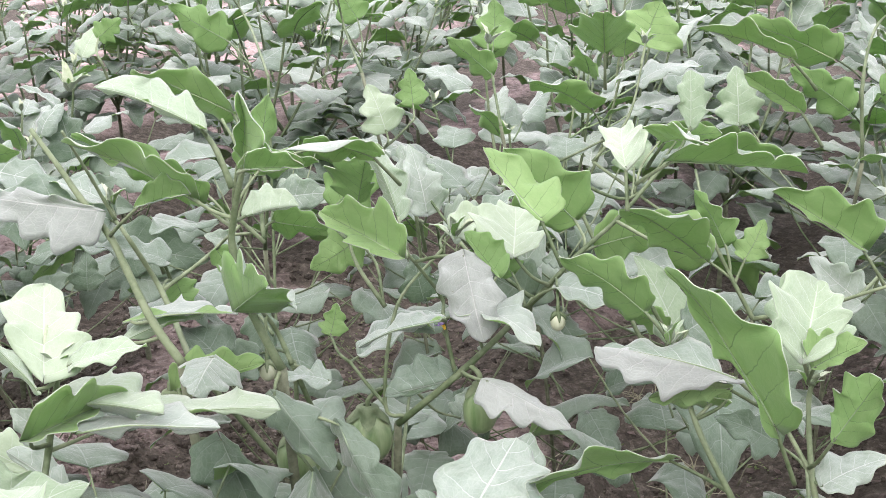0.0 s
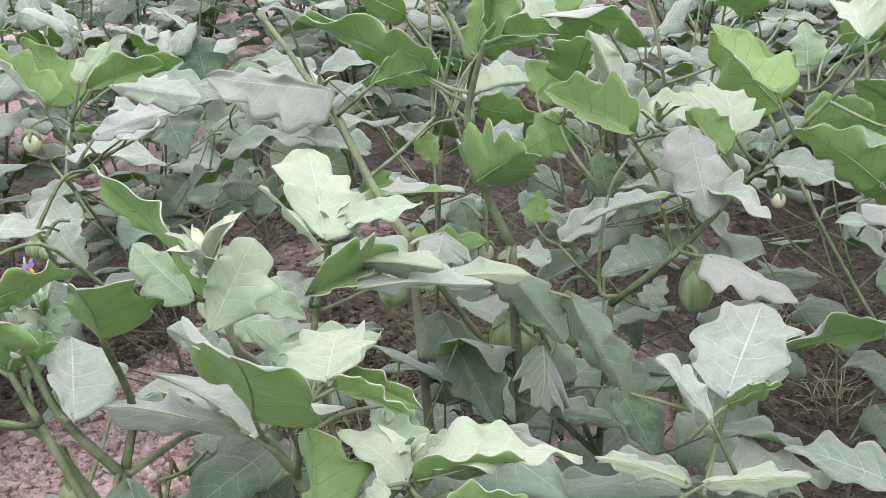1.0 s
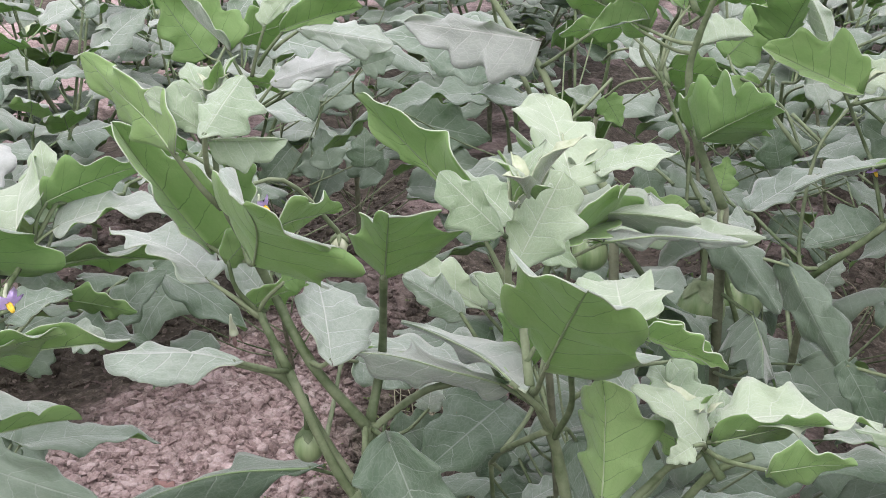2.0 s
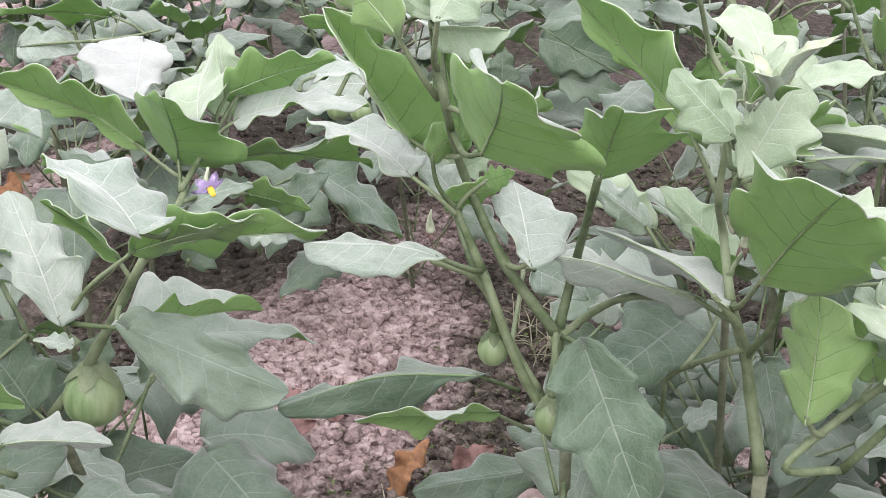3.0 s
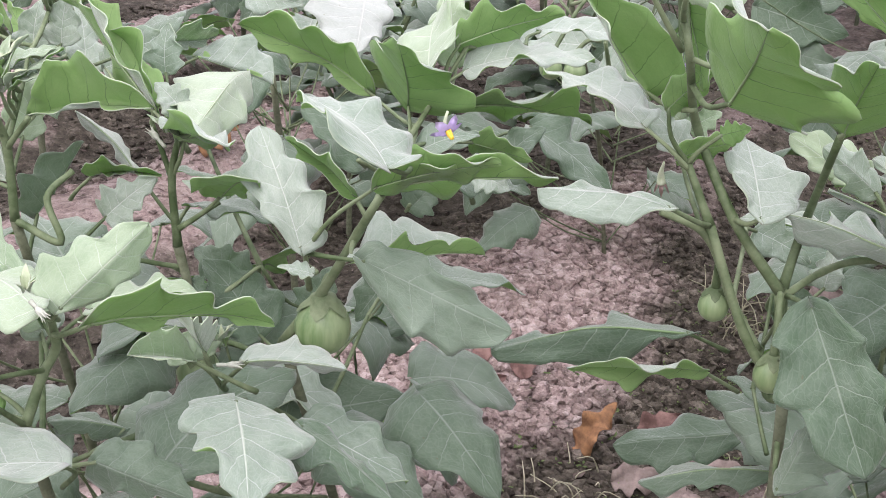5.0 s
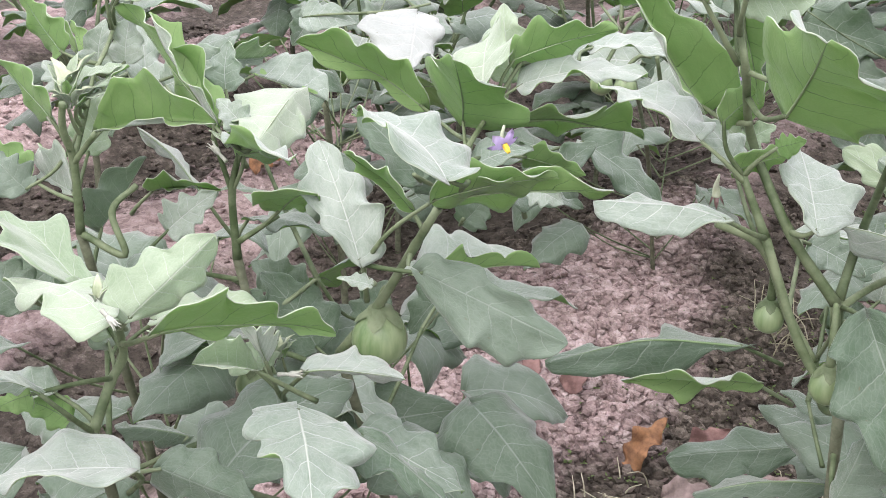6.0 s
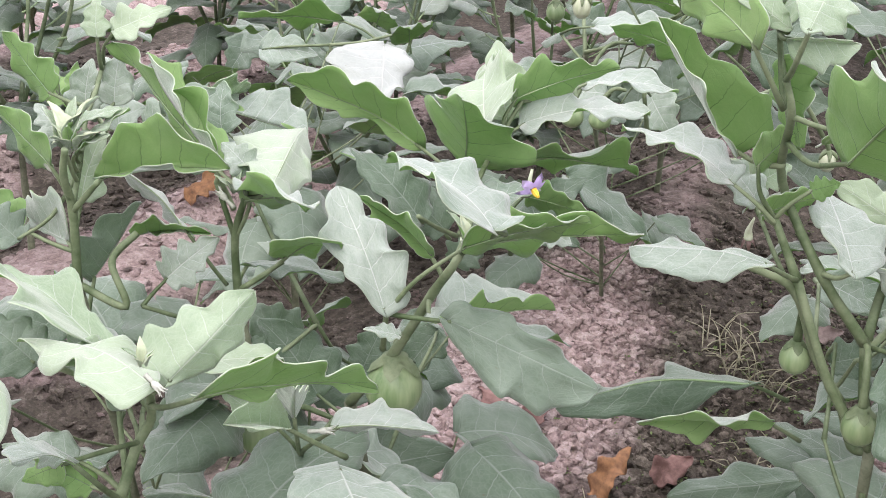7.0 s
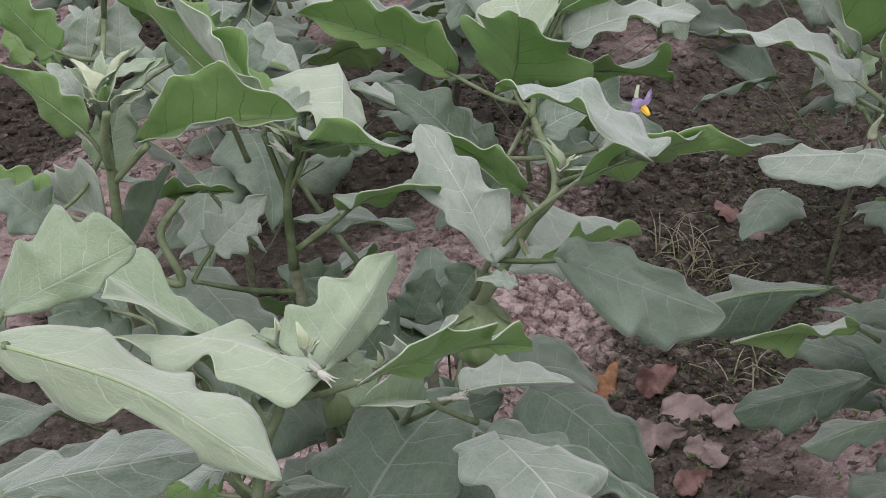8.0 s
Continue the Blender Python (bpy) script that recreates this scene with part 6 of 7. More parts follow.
stem(bent_plant, [(-0.586, 0.900, 0.675), (-0.536, 0.901, 0.746), (-0.504, 0.913, 0.807), (-0.479, 0.913, 0.850), (-0.523, 1.040, 0.842), (-0.539, 1.080, 0.847)], 0.0052, 0.0031)
leaf(bent_plant, (-0.532, 1.057, 0.846), (-0.563, 1.107, 0.856), (-0.543, 1.052, 0.942), (0.204, 0.845, 0.494), 0.130, 0.03, 0.3)
leaf(bent_plant, (-0.536, 1.134, 0.878), (-0.526, 1.148, 0.918), (-0.439, 1.215, 0.945), (-0.627, 0.616, 0.478), 0.074, 0.03, 0.12)
leaf(bent_plant, (-0.537, 1.130, 0.875), (-0.544, 1.117, 0.885), (-0.600, 1.246, 0.922), (-0.562, -0.443, 0.699), 0.096, 0.07, 0.18, mats=YOUNG)
leaf(bent_plant, (-0.537, 1.121, 0.869), (-0.515, 1.146, 0.893), (-0.401, 1.209, 0.901), (-0.004, -0.113, 0.994), 0.086, 0.07, 0.18)
leaf(bent_plant, (-0.537, 1.114, 0.866), (-0.513, 1.142, 0.855), (-0.433, 1.293, 0.804), (-0.291, 0.441, 0.849), 0.118, 0.03, 0.12)
stem(bent_plant, [(-0.479, 0.913, 0.850), (-0.448, 0.884, 0.876), (-0.416, 0.855, 0.909)], 0.0028, 0.0021, name="branch")
leaf(bent_plant, (-0.416, 0.855, 0.909), (-0.394, 0.783, 0.940), (-0.508, 0.836, 0.961), (0.279, 0.231, 0.932), 0.084, 0.07, 0.18)
leaf(bent_plant, (-0.517, 0.847, 0.813), (-0.449, 0.856, 0.886), (-0.362, 0.910, 0.904), (-0.500, 0.581, 0.643), 0.069, 0.03, 0.12)
leaf(bent_plant, (-0.526, 0.862, 0.791), (-0.490, 0.819, 0.811), (-0.517, 0.807, 0.817), (0.238, -0.134, 0.962), 0.020, 0.07, 0.18)
leaf(bent_plant, (-0.587, 0.823, 0.669), (-0.519, 0.835, 0.640), (-0.423, 0.859, 0.595), (0.455, -0.159, 0.876), 0.072, 0.07, 0.18)
leaf(bent_plant, (-0.587, 0.910, 0.651), (-0.653, 0.951, 0.636), (-0.723, 0.954, 0.707), (0.599, -0.517, 0.611), 0.078, 0.07, 0.18, mats=OLD_SHADED)
leaf(bent_plant, (-0.585, 0.810, 0.670), (-0.595, 0.778, 0.722), (-0.636, 0.769, 0.745), (0.499, -0.508, 0.702), 0.033, 0.07, 0.18, mats=YOUNG)
leaf(bent_plant, (-0.585, 0.810, 0.670), (-0.613, 0.816, 0.695), (-0.630, 0.824, 0.725), (0.581, -0.649, 0.492), 0.032, 0.07, 0.18, mats=YOUNG)
leaf(bent_plant, (-0.511, 1.005, 0.845), (-0.526, 1.059, 0.829), (-0.475, 1.095, 0.846), (-0.008, -0.430, 0.903), 0.043, 0.07, 0.18)
leaf(bent_plant, (-0.523, 1.040, 0.842), (-0.501, 1.131, 0.820), (-0.441, 1.152, 0.803), (-0.206, 0.889, 0.410), 0.044, 0.03, 0.12)
stem(bent_plant, [(-0.591, 1.316, 0.658), (-0.591, 1.286, 0.718)], 0.0034, 0.0024, name="branch")
leaf(bent_plant, (-0.591, 1.286, 0.718), (-0.545, 1.381, 0.748), (-0.437, 1.394, 0.669), (0.593, -0.103, 0.798), 0.089, 0.07, 0.18, mats=OLD_SHADED)
stem(bent_plant, [(-0.559, 1.190, 0.804), (-0.566, 1.152, 0.783), (-0.574, 1.114, 0.767)], 0.0027, 0.0021, name="branch")
leaf(bent_plant, (-0.574, 1.114, 0.767), (-0.560, 1.185, 0.746), (-0.472, 1.222, 0.732), (0.243, -0.205, 0.948), 0.064, 0.07, 0.18, mats=OLD_SHADED)
leaf(bent_plant, (-0.574, 1.114, 0.767), (-0.590, 1.119, 0.769), (-0.649, 1.113, 0.813), (0.493, -0.663, 0.563), 0.056, 0.07, 0.18, mats=OLD_SHADED)
leaf(bent_plant, (-0.580, 1.254, 0.746), (-0.554, 1.296, 0.716), (-0.510, 1.345, 0.764), (0.032, -0.718, 0.696), 0.054, 0.07, 0.18, mats=OLD_SHADED)
leaf(bent_plant, (-0.587, 1.150, 0.722), (-0.612, 1.192, 0.694), (-0.591, 1.222, 0.729), (0.450, -0.793, 0.410), 0.046, 0.07, 0.18, mats=OLD_SHADED)
stem(bent_plant, [(-0.596, 0.960, 0.531), (-0.598, 1.019, 0.567), (-0.600, 1.078, 0.612)], 0.0031, 0.0021, name="branch")
leaf(bent_plant, (-0.600, 1.078, 0.612), (-0.614, 1.152, 0.623), (-0.639, 1.113, 0.576), (0.263, -0.810, 0.524), 0.054, 0.07, 0.18, mats=OLD_SHADED)
stem(bent_plant, [(-0.596, 0.960, 0.531), (-0.656, 0.931, 0.560), (-0.717, 0.902, 0.598)], 0.0031, 0.0021, name="branch")
leaf(bent_plant, (-0.717, 0.902, 0.598), (-0.824, 0.893, 0.577), (-0.759, 0.939, 0.599), (0.149, -0.590, 0.793), 0.055, 0.07, 0.18, mats=OLD_SHADED)
leaf(bent_plant, (-0.589, 0.920, 0.627), (-0.650, 0.932, 0.599), (-0.544, 0.958, 0.546), (0.432, 0.075, 0.899), 0.080, 0.07, 0.18)
stem(bent_plant, [(-0.525, 1.164, 0.911), (-0.507, 1.199, 0.903), (-0.490, 1.234, 0.899)], 0.0027, 0.0021, name="branch")
leaf(bent_plant, (-0.490, 1.234, 0.899), (-0.501, 1.295, 0.897), (-0.405, 1.335, 0.889), (0.113, -0.067, 0.991), 0.069, 0.07, 0.18)
stem(bent_plant, [(-0.463, 1.434, 0.802), (-0.463, 1.404, 0.862)], 0.0034, 0.0024, name="branch")
leaf(bent_plant, (-0.463, 1.404, 0.862), (-0.471, 1.463, 0.841), (-0.434, 1.455, 0.793), (0.230, -0.919, 0.319), 0.056, 0.07, 0.18)
leaf(bent_plant, (-0.543, 1.143, 0.854), (-0.563, 1.216, 0.871), (-0.588, 1.243, 0.948), (0.498, -0.751, 0.433), 0.063, 0.07, 0.18, mats=YOUNG)
leaf(bent_plant, (-0.565, 1.160, 0.788), (-0.550, 1.165, 0.808), (-0.526, 1.179, 0.814), (0.400, -0.832, 0.385), 0.025, 0.07, 0.18)
stem(bent_plant, [(-0.574, 1.114, 0.767), (-0.578, 1.076, 0.790), (-0.582, 1.038, 0.817)], 0.0027, 0.0021, name="branch")
leaf(bent_plant, (-0.582, 1.038, 0.817), (-0.597, 1.075, 0.794), (-0.678, 1.072, 0.862), (0.628, -0.251, 0.736), 0.070, 0.07, 0.18, mats=OLD_SHADED)
leaf(bent_plant, (-0.473, 0.907, 0.856), (-0.447, 0.884, 0.877), (-0.326, 0.945, 0.886), (-0.330, 0.552, 0.766), 0.090, 0.03, 0.12)
stem(bent_plant, [(-0.572, 1.122, 0.771), (-0.524, 1.118, 0.780), (-0.477, 1.114, 0.796)], 0.0028, 0.0021, name="branch")
leaf(bent_plant, (-0.477, 1.114, 0.796), (-0.471, 1.081, 0.810), (-0.437, 1.090, 0.795), (0.397, -0.789, 0.469), 0.034, 0.07, 0.18)
fruit(bent_plant, (-0.538, 0.900, 0.708), .027, .029, to=(-0.531, 0.903, 0.757))
fruit(bent_plant, (-0.674, 0.875, 0.631), .022, .023, to=(-0.592, 0.880, 0.665))
fruit(bent_plant, (-0.574, 1.590, 0.756), .016, .016)
flower(bent_plant, (-0.415, 0.917, 0.920), (0.7, -0.45, -0.55), 0.95)
rosette(bent_plant, (-0.479, 0.927, 0.848), .04)
rosette(bent_plant, (-0.607, 0.836, 0.693), .035)
blade(bent_plant, (-0.517, 0.847, 0.813), (-0.513, 0.835, 0.824), (-0.578, 0.874, 0.909), (-0.510, 0.871, 0.859), (-0.572, 0.832, 0.879))
blade(bent_plant, (-0.495, 0.913, 0.823), (-0.511, 0.917, 0.842), (-0.581, 0.914, 0.883), (-0.541, 0.908, 0.857), (-0.520, 0.893, 0.885))
blade(bent_plant, (-0.539, 1.080, 0.847), (-0.640, 1.150, 0.848), (-0.776, 1.107, 0.913), (-0.711, 1.123, 0.875), (-0.671, 1.098, 0.932))
blade(bent_plant, (-0.630, 1.219, 0.708), (-0.664, 1.196, 0.763), (-0.751, 1.173, 0.812), (-0.759, 1.236, 0.803), (-0.704, 1.201, 0.780))
blade(bent_plant, (-0.503, 0.750, 0.730), (-0.529, 0.706, 0.776), (-0.562, 0.670, 0.791), (-0.537, 0.677, 0.822), (-0.522, 0.663, 0.803), YOUNG)
blade(bent_plant, (-0.585, 0.810, 0.670), (-0.540, 0.733, 0.766), (-0.507, 0.686, 0.828), (-0.548, 0.767, 0.764), (-0.589, 0.762, 0.764))
blade(bent_plant, (-0.585, 0.810, 0.670), (-0.509, 0.747, 0.759), (-0.437, 0.785, 0.752), (-0.479, 0.772, 0.749), (-0.501, 0.804, 0.756))
blade(bent_plant, (-0.457, 0.712, 0.739), (-0.425, 0.702, 0.751), (-0.353, 0.715, 0.701), (-0.409, 0.679, 0.736), (-0.412, 0.725, 0.735), OLD_SHADED)
blade(bent_plant, (-0.735, 1.139, 0.420), (-0.698, 1.129, 0.440), (-0.601, 1.143, 0.401), (-0.693, 1.202, 0.420), (-0.642, 1.156, 0.396), OLD_SHADED)
blade(bent_plant, (-0.508, 0.911, 0.799), (-0.486, 0.878, 0.797), (-0.420, 1.002, 0.765), (-0.443, 0.962, 0.798), (-0.497, 1.001, 0.790))
blade(bent_plant, (-0.517, 0.847, 0.813), (-0.459, 0.850, 0.818), (-0.338, 0.890, 0.762), (-0.369, 0.859, 0.740), (-0.414, 0.878, 0.821), OLD_SHADED)
blade(bent_plant, (-0.442, 1.480, 0.943), (-0.470, 1.469, 1.007), (-0.546, 1.479, 1.084), (-0.485, 1.443, 1.060), (-0.452, 1.489, 1.046))

front_plant = thing("eggplant_plant", (-0.6, 0.68, ground_height(-0.6, 0.68)), "eggplant plant with broad pale leaves", "plant", "eggplant plants in the field")
trunk(front_plant, (-0.613, 0.606, 0.747), 0.0059, 0.0045)
undergrowth(front_plant, 20, 0.16, 0.25, 0.65, seed=74)
stem(front_plant, [(-0.613, 0.606, 0.747), (-0.614, 0.631, 0.778), (-0.606, 0.641, 0.800), (-0.597, 0.632, 0.836)], 0.0045, 0.0030)
stem(front_plant, [(-0.597, 0.632, 0.836), (-0.572, 0.606, 0.855), (-0.547, 0.579, 0.880)], 0.0027, 0.0021, name="branch")
leaf(front_plant, (-0.592, 0.627, 0.840), (-0.631, 0.664, 0.807), (-0.686, 0.624, 0.850), (0.560, 0.114, 0.821), 0.053, 0.07, 0.18, mats=YOUNG)
leaf(front_plant, (-0.611, 0.635, 0.786), (-0.659, 0.731, 0.774), (-0.577, 0.777, 0.789), (-0.162, -0.042, 0.986), 0.063, 0.07, 0.18, mats=YOUNG)
leaf(front_plant, (-0.613, 0.632, 0.780), (-0.663, 0.679, 0.777), (-0.739, 0.692, 0.842), (0.655, 0.198, 0.729), 0.066, 0.07, 0.18)
stem(front_plant, [(-0.612, 0.613, 0.693), (-0.659, 0.665, 0.720), (-0.706, 0.717, 0.757)], 0.0031, 0.0021, name="branch")
leaf(front_plant, (-0.706, 0.717, 0.757), (-0.805, 0.756, 0.782), (-0.835, 0.721, 0.738), (0.423, -0.828, 0.367), 0.057, 0.07, 0.18, mats=OLD_SHADED)
leaf(front_plant, (-0.687, 0.696, 0.742), (-0.738, 0.753, 0.739), (-0.796, 0.749, 0.764), (0.367, -0.488, 0.792), 0.042, 0.07, 0.18, mats=OLD_SHADED)
leaf(front_plant, (-0.613, 0.633, 0.782), (-0.615, 0.556, 0.809), (-0.639, 0.542, 0.797), (-0.330, 0.864, -0.380), 0.024, 0.03, 0.12)
leaf(front_plant, (-0.613, 0.610, 0.752), (-0.655, 0.609, 0.769), (-0.706, 0.589, 0.776), (0.155, -0.056, 0.986), 0.037, 0.07, 0.18)
leaf(front_plant, (-0.613, 0.608, 0.750), (-0.640, 0.607, 0.750), (-0.681, 0.595, 0.765), (-0.396, 0.775, -0.492), 0.030, 0.03, 0.12)
stem(front_plant, [(-0.706, 0.717, 0.757), (-0.731, 0.684, 0.787), (-0.757, 0.650, 0.824)], 0.0028, 0.0021, name="branch")
leaf(front_plant, (-0.757, 0.650, 0.824), (-0.729, 0.655, 0.808), (-0.776, 0.650, 0.840), (0.483, -0.636, 0.602), 0.051, 0.07, 0.18, mats=OLD_SHADED)
leaf(front_plant, (-0.582, 0.605, 0.701), (-0.531, 0.565, 0.767), (-0.631, 0.500, 0.756), (-0.167, 0.086, 0.982), 0.079, 0.07, 0.18)
rosette(front_plant, (-0.593, 0.629, 0.851), .032)
blade(front_plant, (-0.604, 0.639, 0.809), (-0.666, 0.667, 0.829), (-0.814, 0.705, 0.851), (-0.737, 0.708, 0.860), (-0.656, 0.605, 0.886), YOUNG)
blade(front_plant, (-0.597, 0.632, 0.836), (-0.559, 0.587, 0.874), (-0.721, 0.634, 0.842), (-0.699, 0.677, 0.826), (-0.546, 0.553, 0.878), YOUNG)
blade(front_plant, (-0.613, 0.606, 0.747), (-0.600, 0.553, 0.816), (-0.581, 0.484, 0.867), (-0.642, 0.573, 0.815), (-0.586, 0.511, 0.846))
blade(front_plant, (-0.597, 0.632, 0.836), (-0.557, 0.607, 0.864), (-0.535, 0.681, 0.905), (-0.537, 0.667, 0.869), (-0.588, 0.615, 0.889), YOUNG)
blade(front_plant, (-0.603, 0.638, 0.814), (-0.530, 0.608, 0.859), (-0.455, 0.716, 0.827), (-0.475, 0.624, 0.898), (-0.505, 0.650, 0.847))
blade(front_plant, (-0.612, 0.612, 0.700), (-0.576, 0.671, 0.717), (-0.597, 0.614, 0.750), (-0.616, 0.656, 0.728), (-0.587, 0.641, 0.721), OLD_SHADED)
blade(front_plant, (-0.494, 0.723, 0.740), (-0.467, 0.679, 0.774), (-0.389, 0.590, 0.771), (-0.485, 0.635, 0.778), (-0.395, 0.676, 0.758))
blade(front_plant, (-0.612, 0.612, 0.700), (-0.566, 0.626, 0.717), (-0.500, 0.658, 0.684), (-0.564, 0.632, 0.681), (-0.542, 0.666, 0.719), OLD_SHADED)

corner_plant = thing("eggplant_plant", (-0.74, 0.33, ground_height(-0.74, 0.33)), "eggplant plant with very broad pale leaves", "plant", "eggplant plants in the field")
trunk(corner_plant, (-0.695, 0.356, 0.620), .008, .0055)
undergrowth(corner_plant, 5, 0.12, 0.2, 0.5, seed=79)
blade(corner_plant, (-0.625, 0.395, 0.998), (-0.588, 0.383, 1.017), (-0.480, 0.389, 0.969), (-0.548, 0.380, 0.990), (-0.543, 0.437, 0.980), YOUNG)
blade(corner_plant, (-0.646, 0.413, 0.958), (-0.614, 0.417, 1.008), (-0.564, 0.445, 1.031), (-0.578, 0.431, 1.013), (-0.599, 0.443, 1.046), YOUNG)
blade(corner_plant, (-0.655, 0.395, 0.887), (-0.618, 0.395, 0.927), (-0.533, 0.429, 0.941), (-0.544, 0.417, 0.926), (-0.591, 0.444, 0.930))

mid_plant = thing("eggplant_plant", (-0.7, 1.0, ground_height(-0.7, 1.0)), "slender eggplant plant with upright green leaves", "plant", "eggplant plants in the field")
trunk(mid_plant, (-0.709, 0.902, 0.749), 0.0059, 0.0045)
undergrowth(mid_plant, 12, 0.18, 0.3, 0.7, seed=73)
stem(mid_plant, [(-0.703, 0.899, 0.770), (-0.670, 0.924, 0.796)], 0.0030, 0.0023)
stem(mid_plant, [(-0.709, 0.903, 0.821), (-0.724, 0.900, 0.876)], 0.0030, 0.0023)
stem(mid_plant, [(-0.709, 0.902, 0.749), (-0.709, 0.903, 0.821), (-0.691, 0.900, 0.871)], 0.0045, 0.0030)
stem(mid_plant, [(-0.691, 0.900, 0.871), (-0.673, 0.874, 0.885), (-0.655, 0.847, 0.902)], 0.0026, 0.0021, name="branch")
leaf(mid_plant, (-0.655, 0.847, 0.902), (-0.738, 0.913, 0.888), (-0.866, 0.941, 0.982), (0.412, 0.858, 0.306), 0.106, 0.03, 0.12)
stem(mid_plant, [(-0.709, 0.907, 0.722), (-0.739, 0.870, 0.741), (-0.770, 0.834, 0.766)], 0.0028, 0.0021, name="branch")
leaf(mid_plant, (-0.770, 0.834, 0.766), (-0.766, 0.868, 0.781), (-0.729, 0.904, 0.817), (0.330, -0.816, 0.474), 0.047, 0.07, 0.18)
leaf(mid_plant, (-0.709, 0.903, 0.821), (-0.687, 0.902, 0.894), (-0.715, 0.900, 0.917), (0.502, -0.643, 0.578), 0.032, 0.07, 0.18)
stem(mid_plant, [(-0.708, 0.916, 0.668), (-0.689, 0.949, 0.682), (-0.670, 0.981, 0.701)], 0.0027, 0.0021, name="branch")
leaf(mid_plant, (-0.670, 0.981, 0.701), (-0.716, 1.009, 0.656), (-0.773, 0.999, 0.688), (0.425, -0.743, 0.517), 0.059, 0.07, 0.18, mats=OLD_SHADED)
leaf(mid_plant, (-0.715, 0.899, 0.725), (-0.709, 0.916, 0.704), (-0.689, 0.915, 0.684), (0.482, -0.712, 0.511), 0.025, 0.07, 0.18, mats=OLD_SHADED)
leaf(mid_plant, (-0.670, 0.981, 0.701), (-0.644, 1.029, 0.629), (-0.632, 1.058, 0.674), (0.298, -0.838, 0.457), 0.049, 0.07, 0.18, mats=OLD_SHADED)
leaf(mid_plant, (-0.725, 0.941, 0.848), (-0.774, 0.982, 0.893), (-0.781, 1.002, 0.939), (0.375, -0.826, 0.422), 0.040, 0.07, 0.18)
stem(mid_plant, [(-0.670, 0.981, 0.701), (-0.728, 1.012, 0.748), (-0.787, 1.044, 0.805)], 0.0032, 0.0021, name="branch")
rosette(mid_plant, (-0.693, 0.888, 0.872), .028)
blade(mid_plant, (-0.724, 0.900, 0.876), (-0.721, 0.900, 0.895), (-0.805, 0.917, 0.985), (-0.738, 0.873, 0.968), (-0.751, 0.927, 0.947))
blade(mid_plant, (-0.691, 0.900, 0.871), (-0.638, 0.862, 0.900), (-0.708, 1.033, 0.893), (-0.655, 0.953, 0.868), (-0.756, 0.985, 0.891), YOUNG)
blade(mid_plant, (-0.709, 0.903, 0.821), (-0.692, 0.900, 0.865), (-0.565, 0.816, 0.914), (-0.632, 0.820, 0.928), (-0.694, 0.936, 0.850))
blade(mid_plant, (-0.958, 1.210, 0.803), (-0.926, 1.213, 0.823), (-0.847, 1.259, 0.787), (-0.911, 1.240, 0.820), (-0.892, 1.290, 0.837))
blade(mid_plant, (-0.970, 1.181, 0.809), (-0.959, 1.204, 0.840), (-0.940, 1.272, 0.833), (-0.944, 1.207, 0.830), (-0.918, 1.188, 0.875))
blade(mid_plant, (-0.793, 0.999, 0.710), (-0.824, 0.981, 0.770), (-0.898, 0.973, 0.833), (-0.920, 1.033, 0.794), (-0.890, 0.992, 0.796))
blade(mid_plant, (-0.699, 0.902, 0.773), (-0.654, 0.907, 0.812), (-0.549, 0.830, 0.877), (-0.536, 0.762, 0.918), (-0.657, 0.931, 0.802))
blade(mid_plant, (-0.709, 0.902, 0.767), (-0.724, 0.940, 0.774), (-0.603, 0.924, 0.791), (-0.666, 0.917, 0.788), (-0.694, 0.977, 0.773), OLD_SHADED)

edge_plant = thing("eggplant_plant", (-0.87, 0.94, ground_height(-0.87, 0.94)), "eggplant plant with a silvery narrow-leaved top", "plant", "eggplant plants in the field")
trunk(edge_plant, (-0.809, 0.795, 0.798), 0.0059, 0.0045)
undergrowth(edge_plant, 20, 0.2, 0.3, 0.75, seed=75)
stem(edge_plant, [(-0.809, 0.795, 0.798), (-0.764, 0.805, 0.781), (-0.781, 0.812, 0.820), (-0.774, 0.841, 0.838)], 0.0038, 0.0030)
stem(edge_plant, [(-0.806, 0.797, 0.870), (-0.767, 0.792, 0.908)], 0.0031, 0.0023)
stem(edge_plant, [(-0.809, 0.795, 0.798), (-0.806, 0.797, 0.870), (-0.799, 0.784, 0.909), (-0.789, 0.779, 0.937)], 0.0045, 0.0030)
leaf(edge_plant, (-0.803, 0.792, 0.884), (-0.814, 0.784, 0.919), (-0.882, 0.789, 0.964), (0.210, 0.952, 0.222), 0.054, 0.03, 0.12)
leaf(edge_plant, (-0.808, 0.796, 0.830), (-0.869, 0.795, 0.842), (-0.928, 0.794, 0.873), (-0.170, 0.938, -0.304), 0.044, 0.03, 0.12)
stem(edge_plant, [(-0.805, 0.796, 0.873), (-0.832, 0.841, 0.896), (-0.859, 0.886, 0.925)], 0.0029, 0.0021, name="branch")
leaf(edge_plant, (-0.859, 0.886, 0.925), (-0.876, 0.946, 0.917), (-0.881, 0.968, 0.963), (0.456, -0.788, 0.413), 0.040, 0.07, 0.18)
leaf(edge_plant, (-0.859, 0.940, 0.892), (-0.859, 1.002, 0.891), (-0.805, 1.039, 0.913), (0.377, -0.818, 0.434), 0.048, 0.07, 0.18)
stem(edge_plant, [(-0.825, 1.064, 0.769), (-0.825, 1.034, 0.829)], 0.0034, 0.0024, name="branch")
leaf(edge_plant, (-0.825, 1.034, 0.829), (-0.930, 1.057, 0.852), (-0.879, 1.086, 0.876), (0.284, -0.847, 0.450), 0.052, 0.07, 0.18)
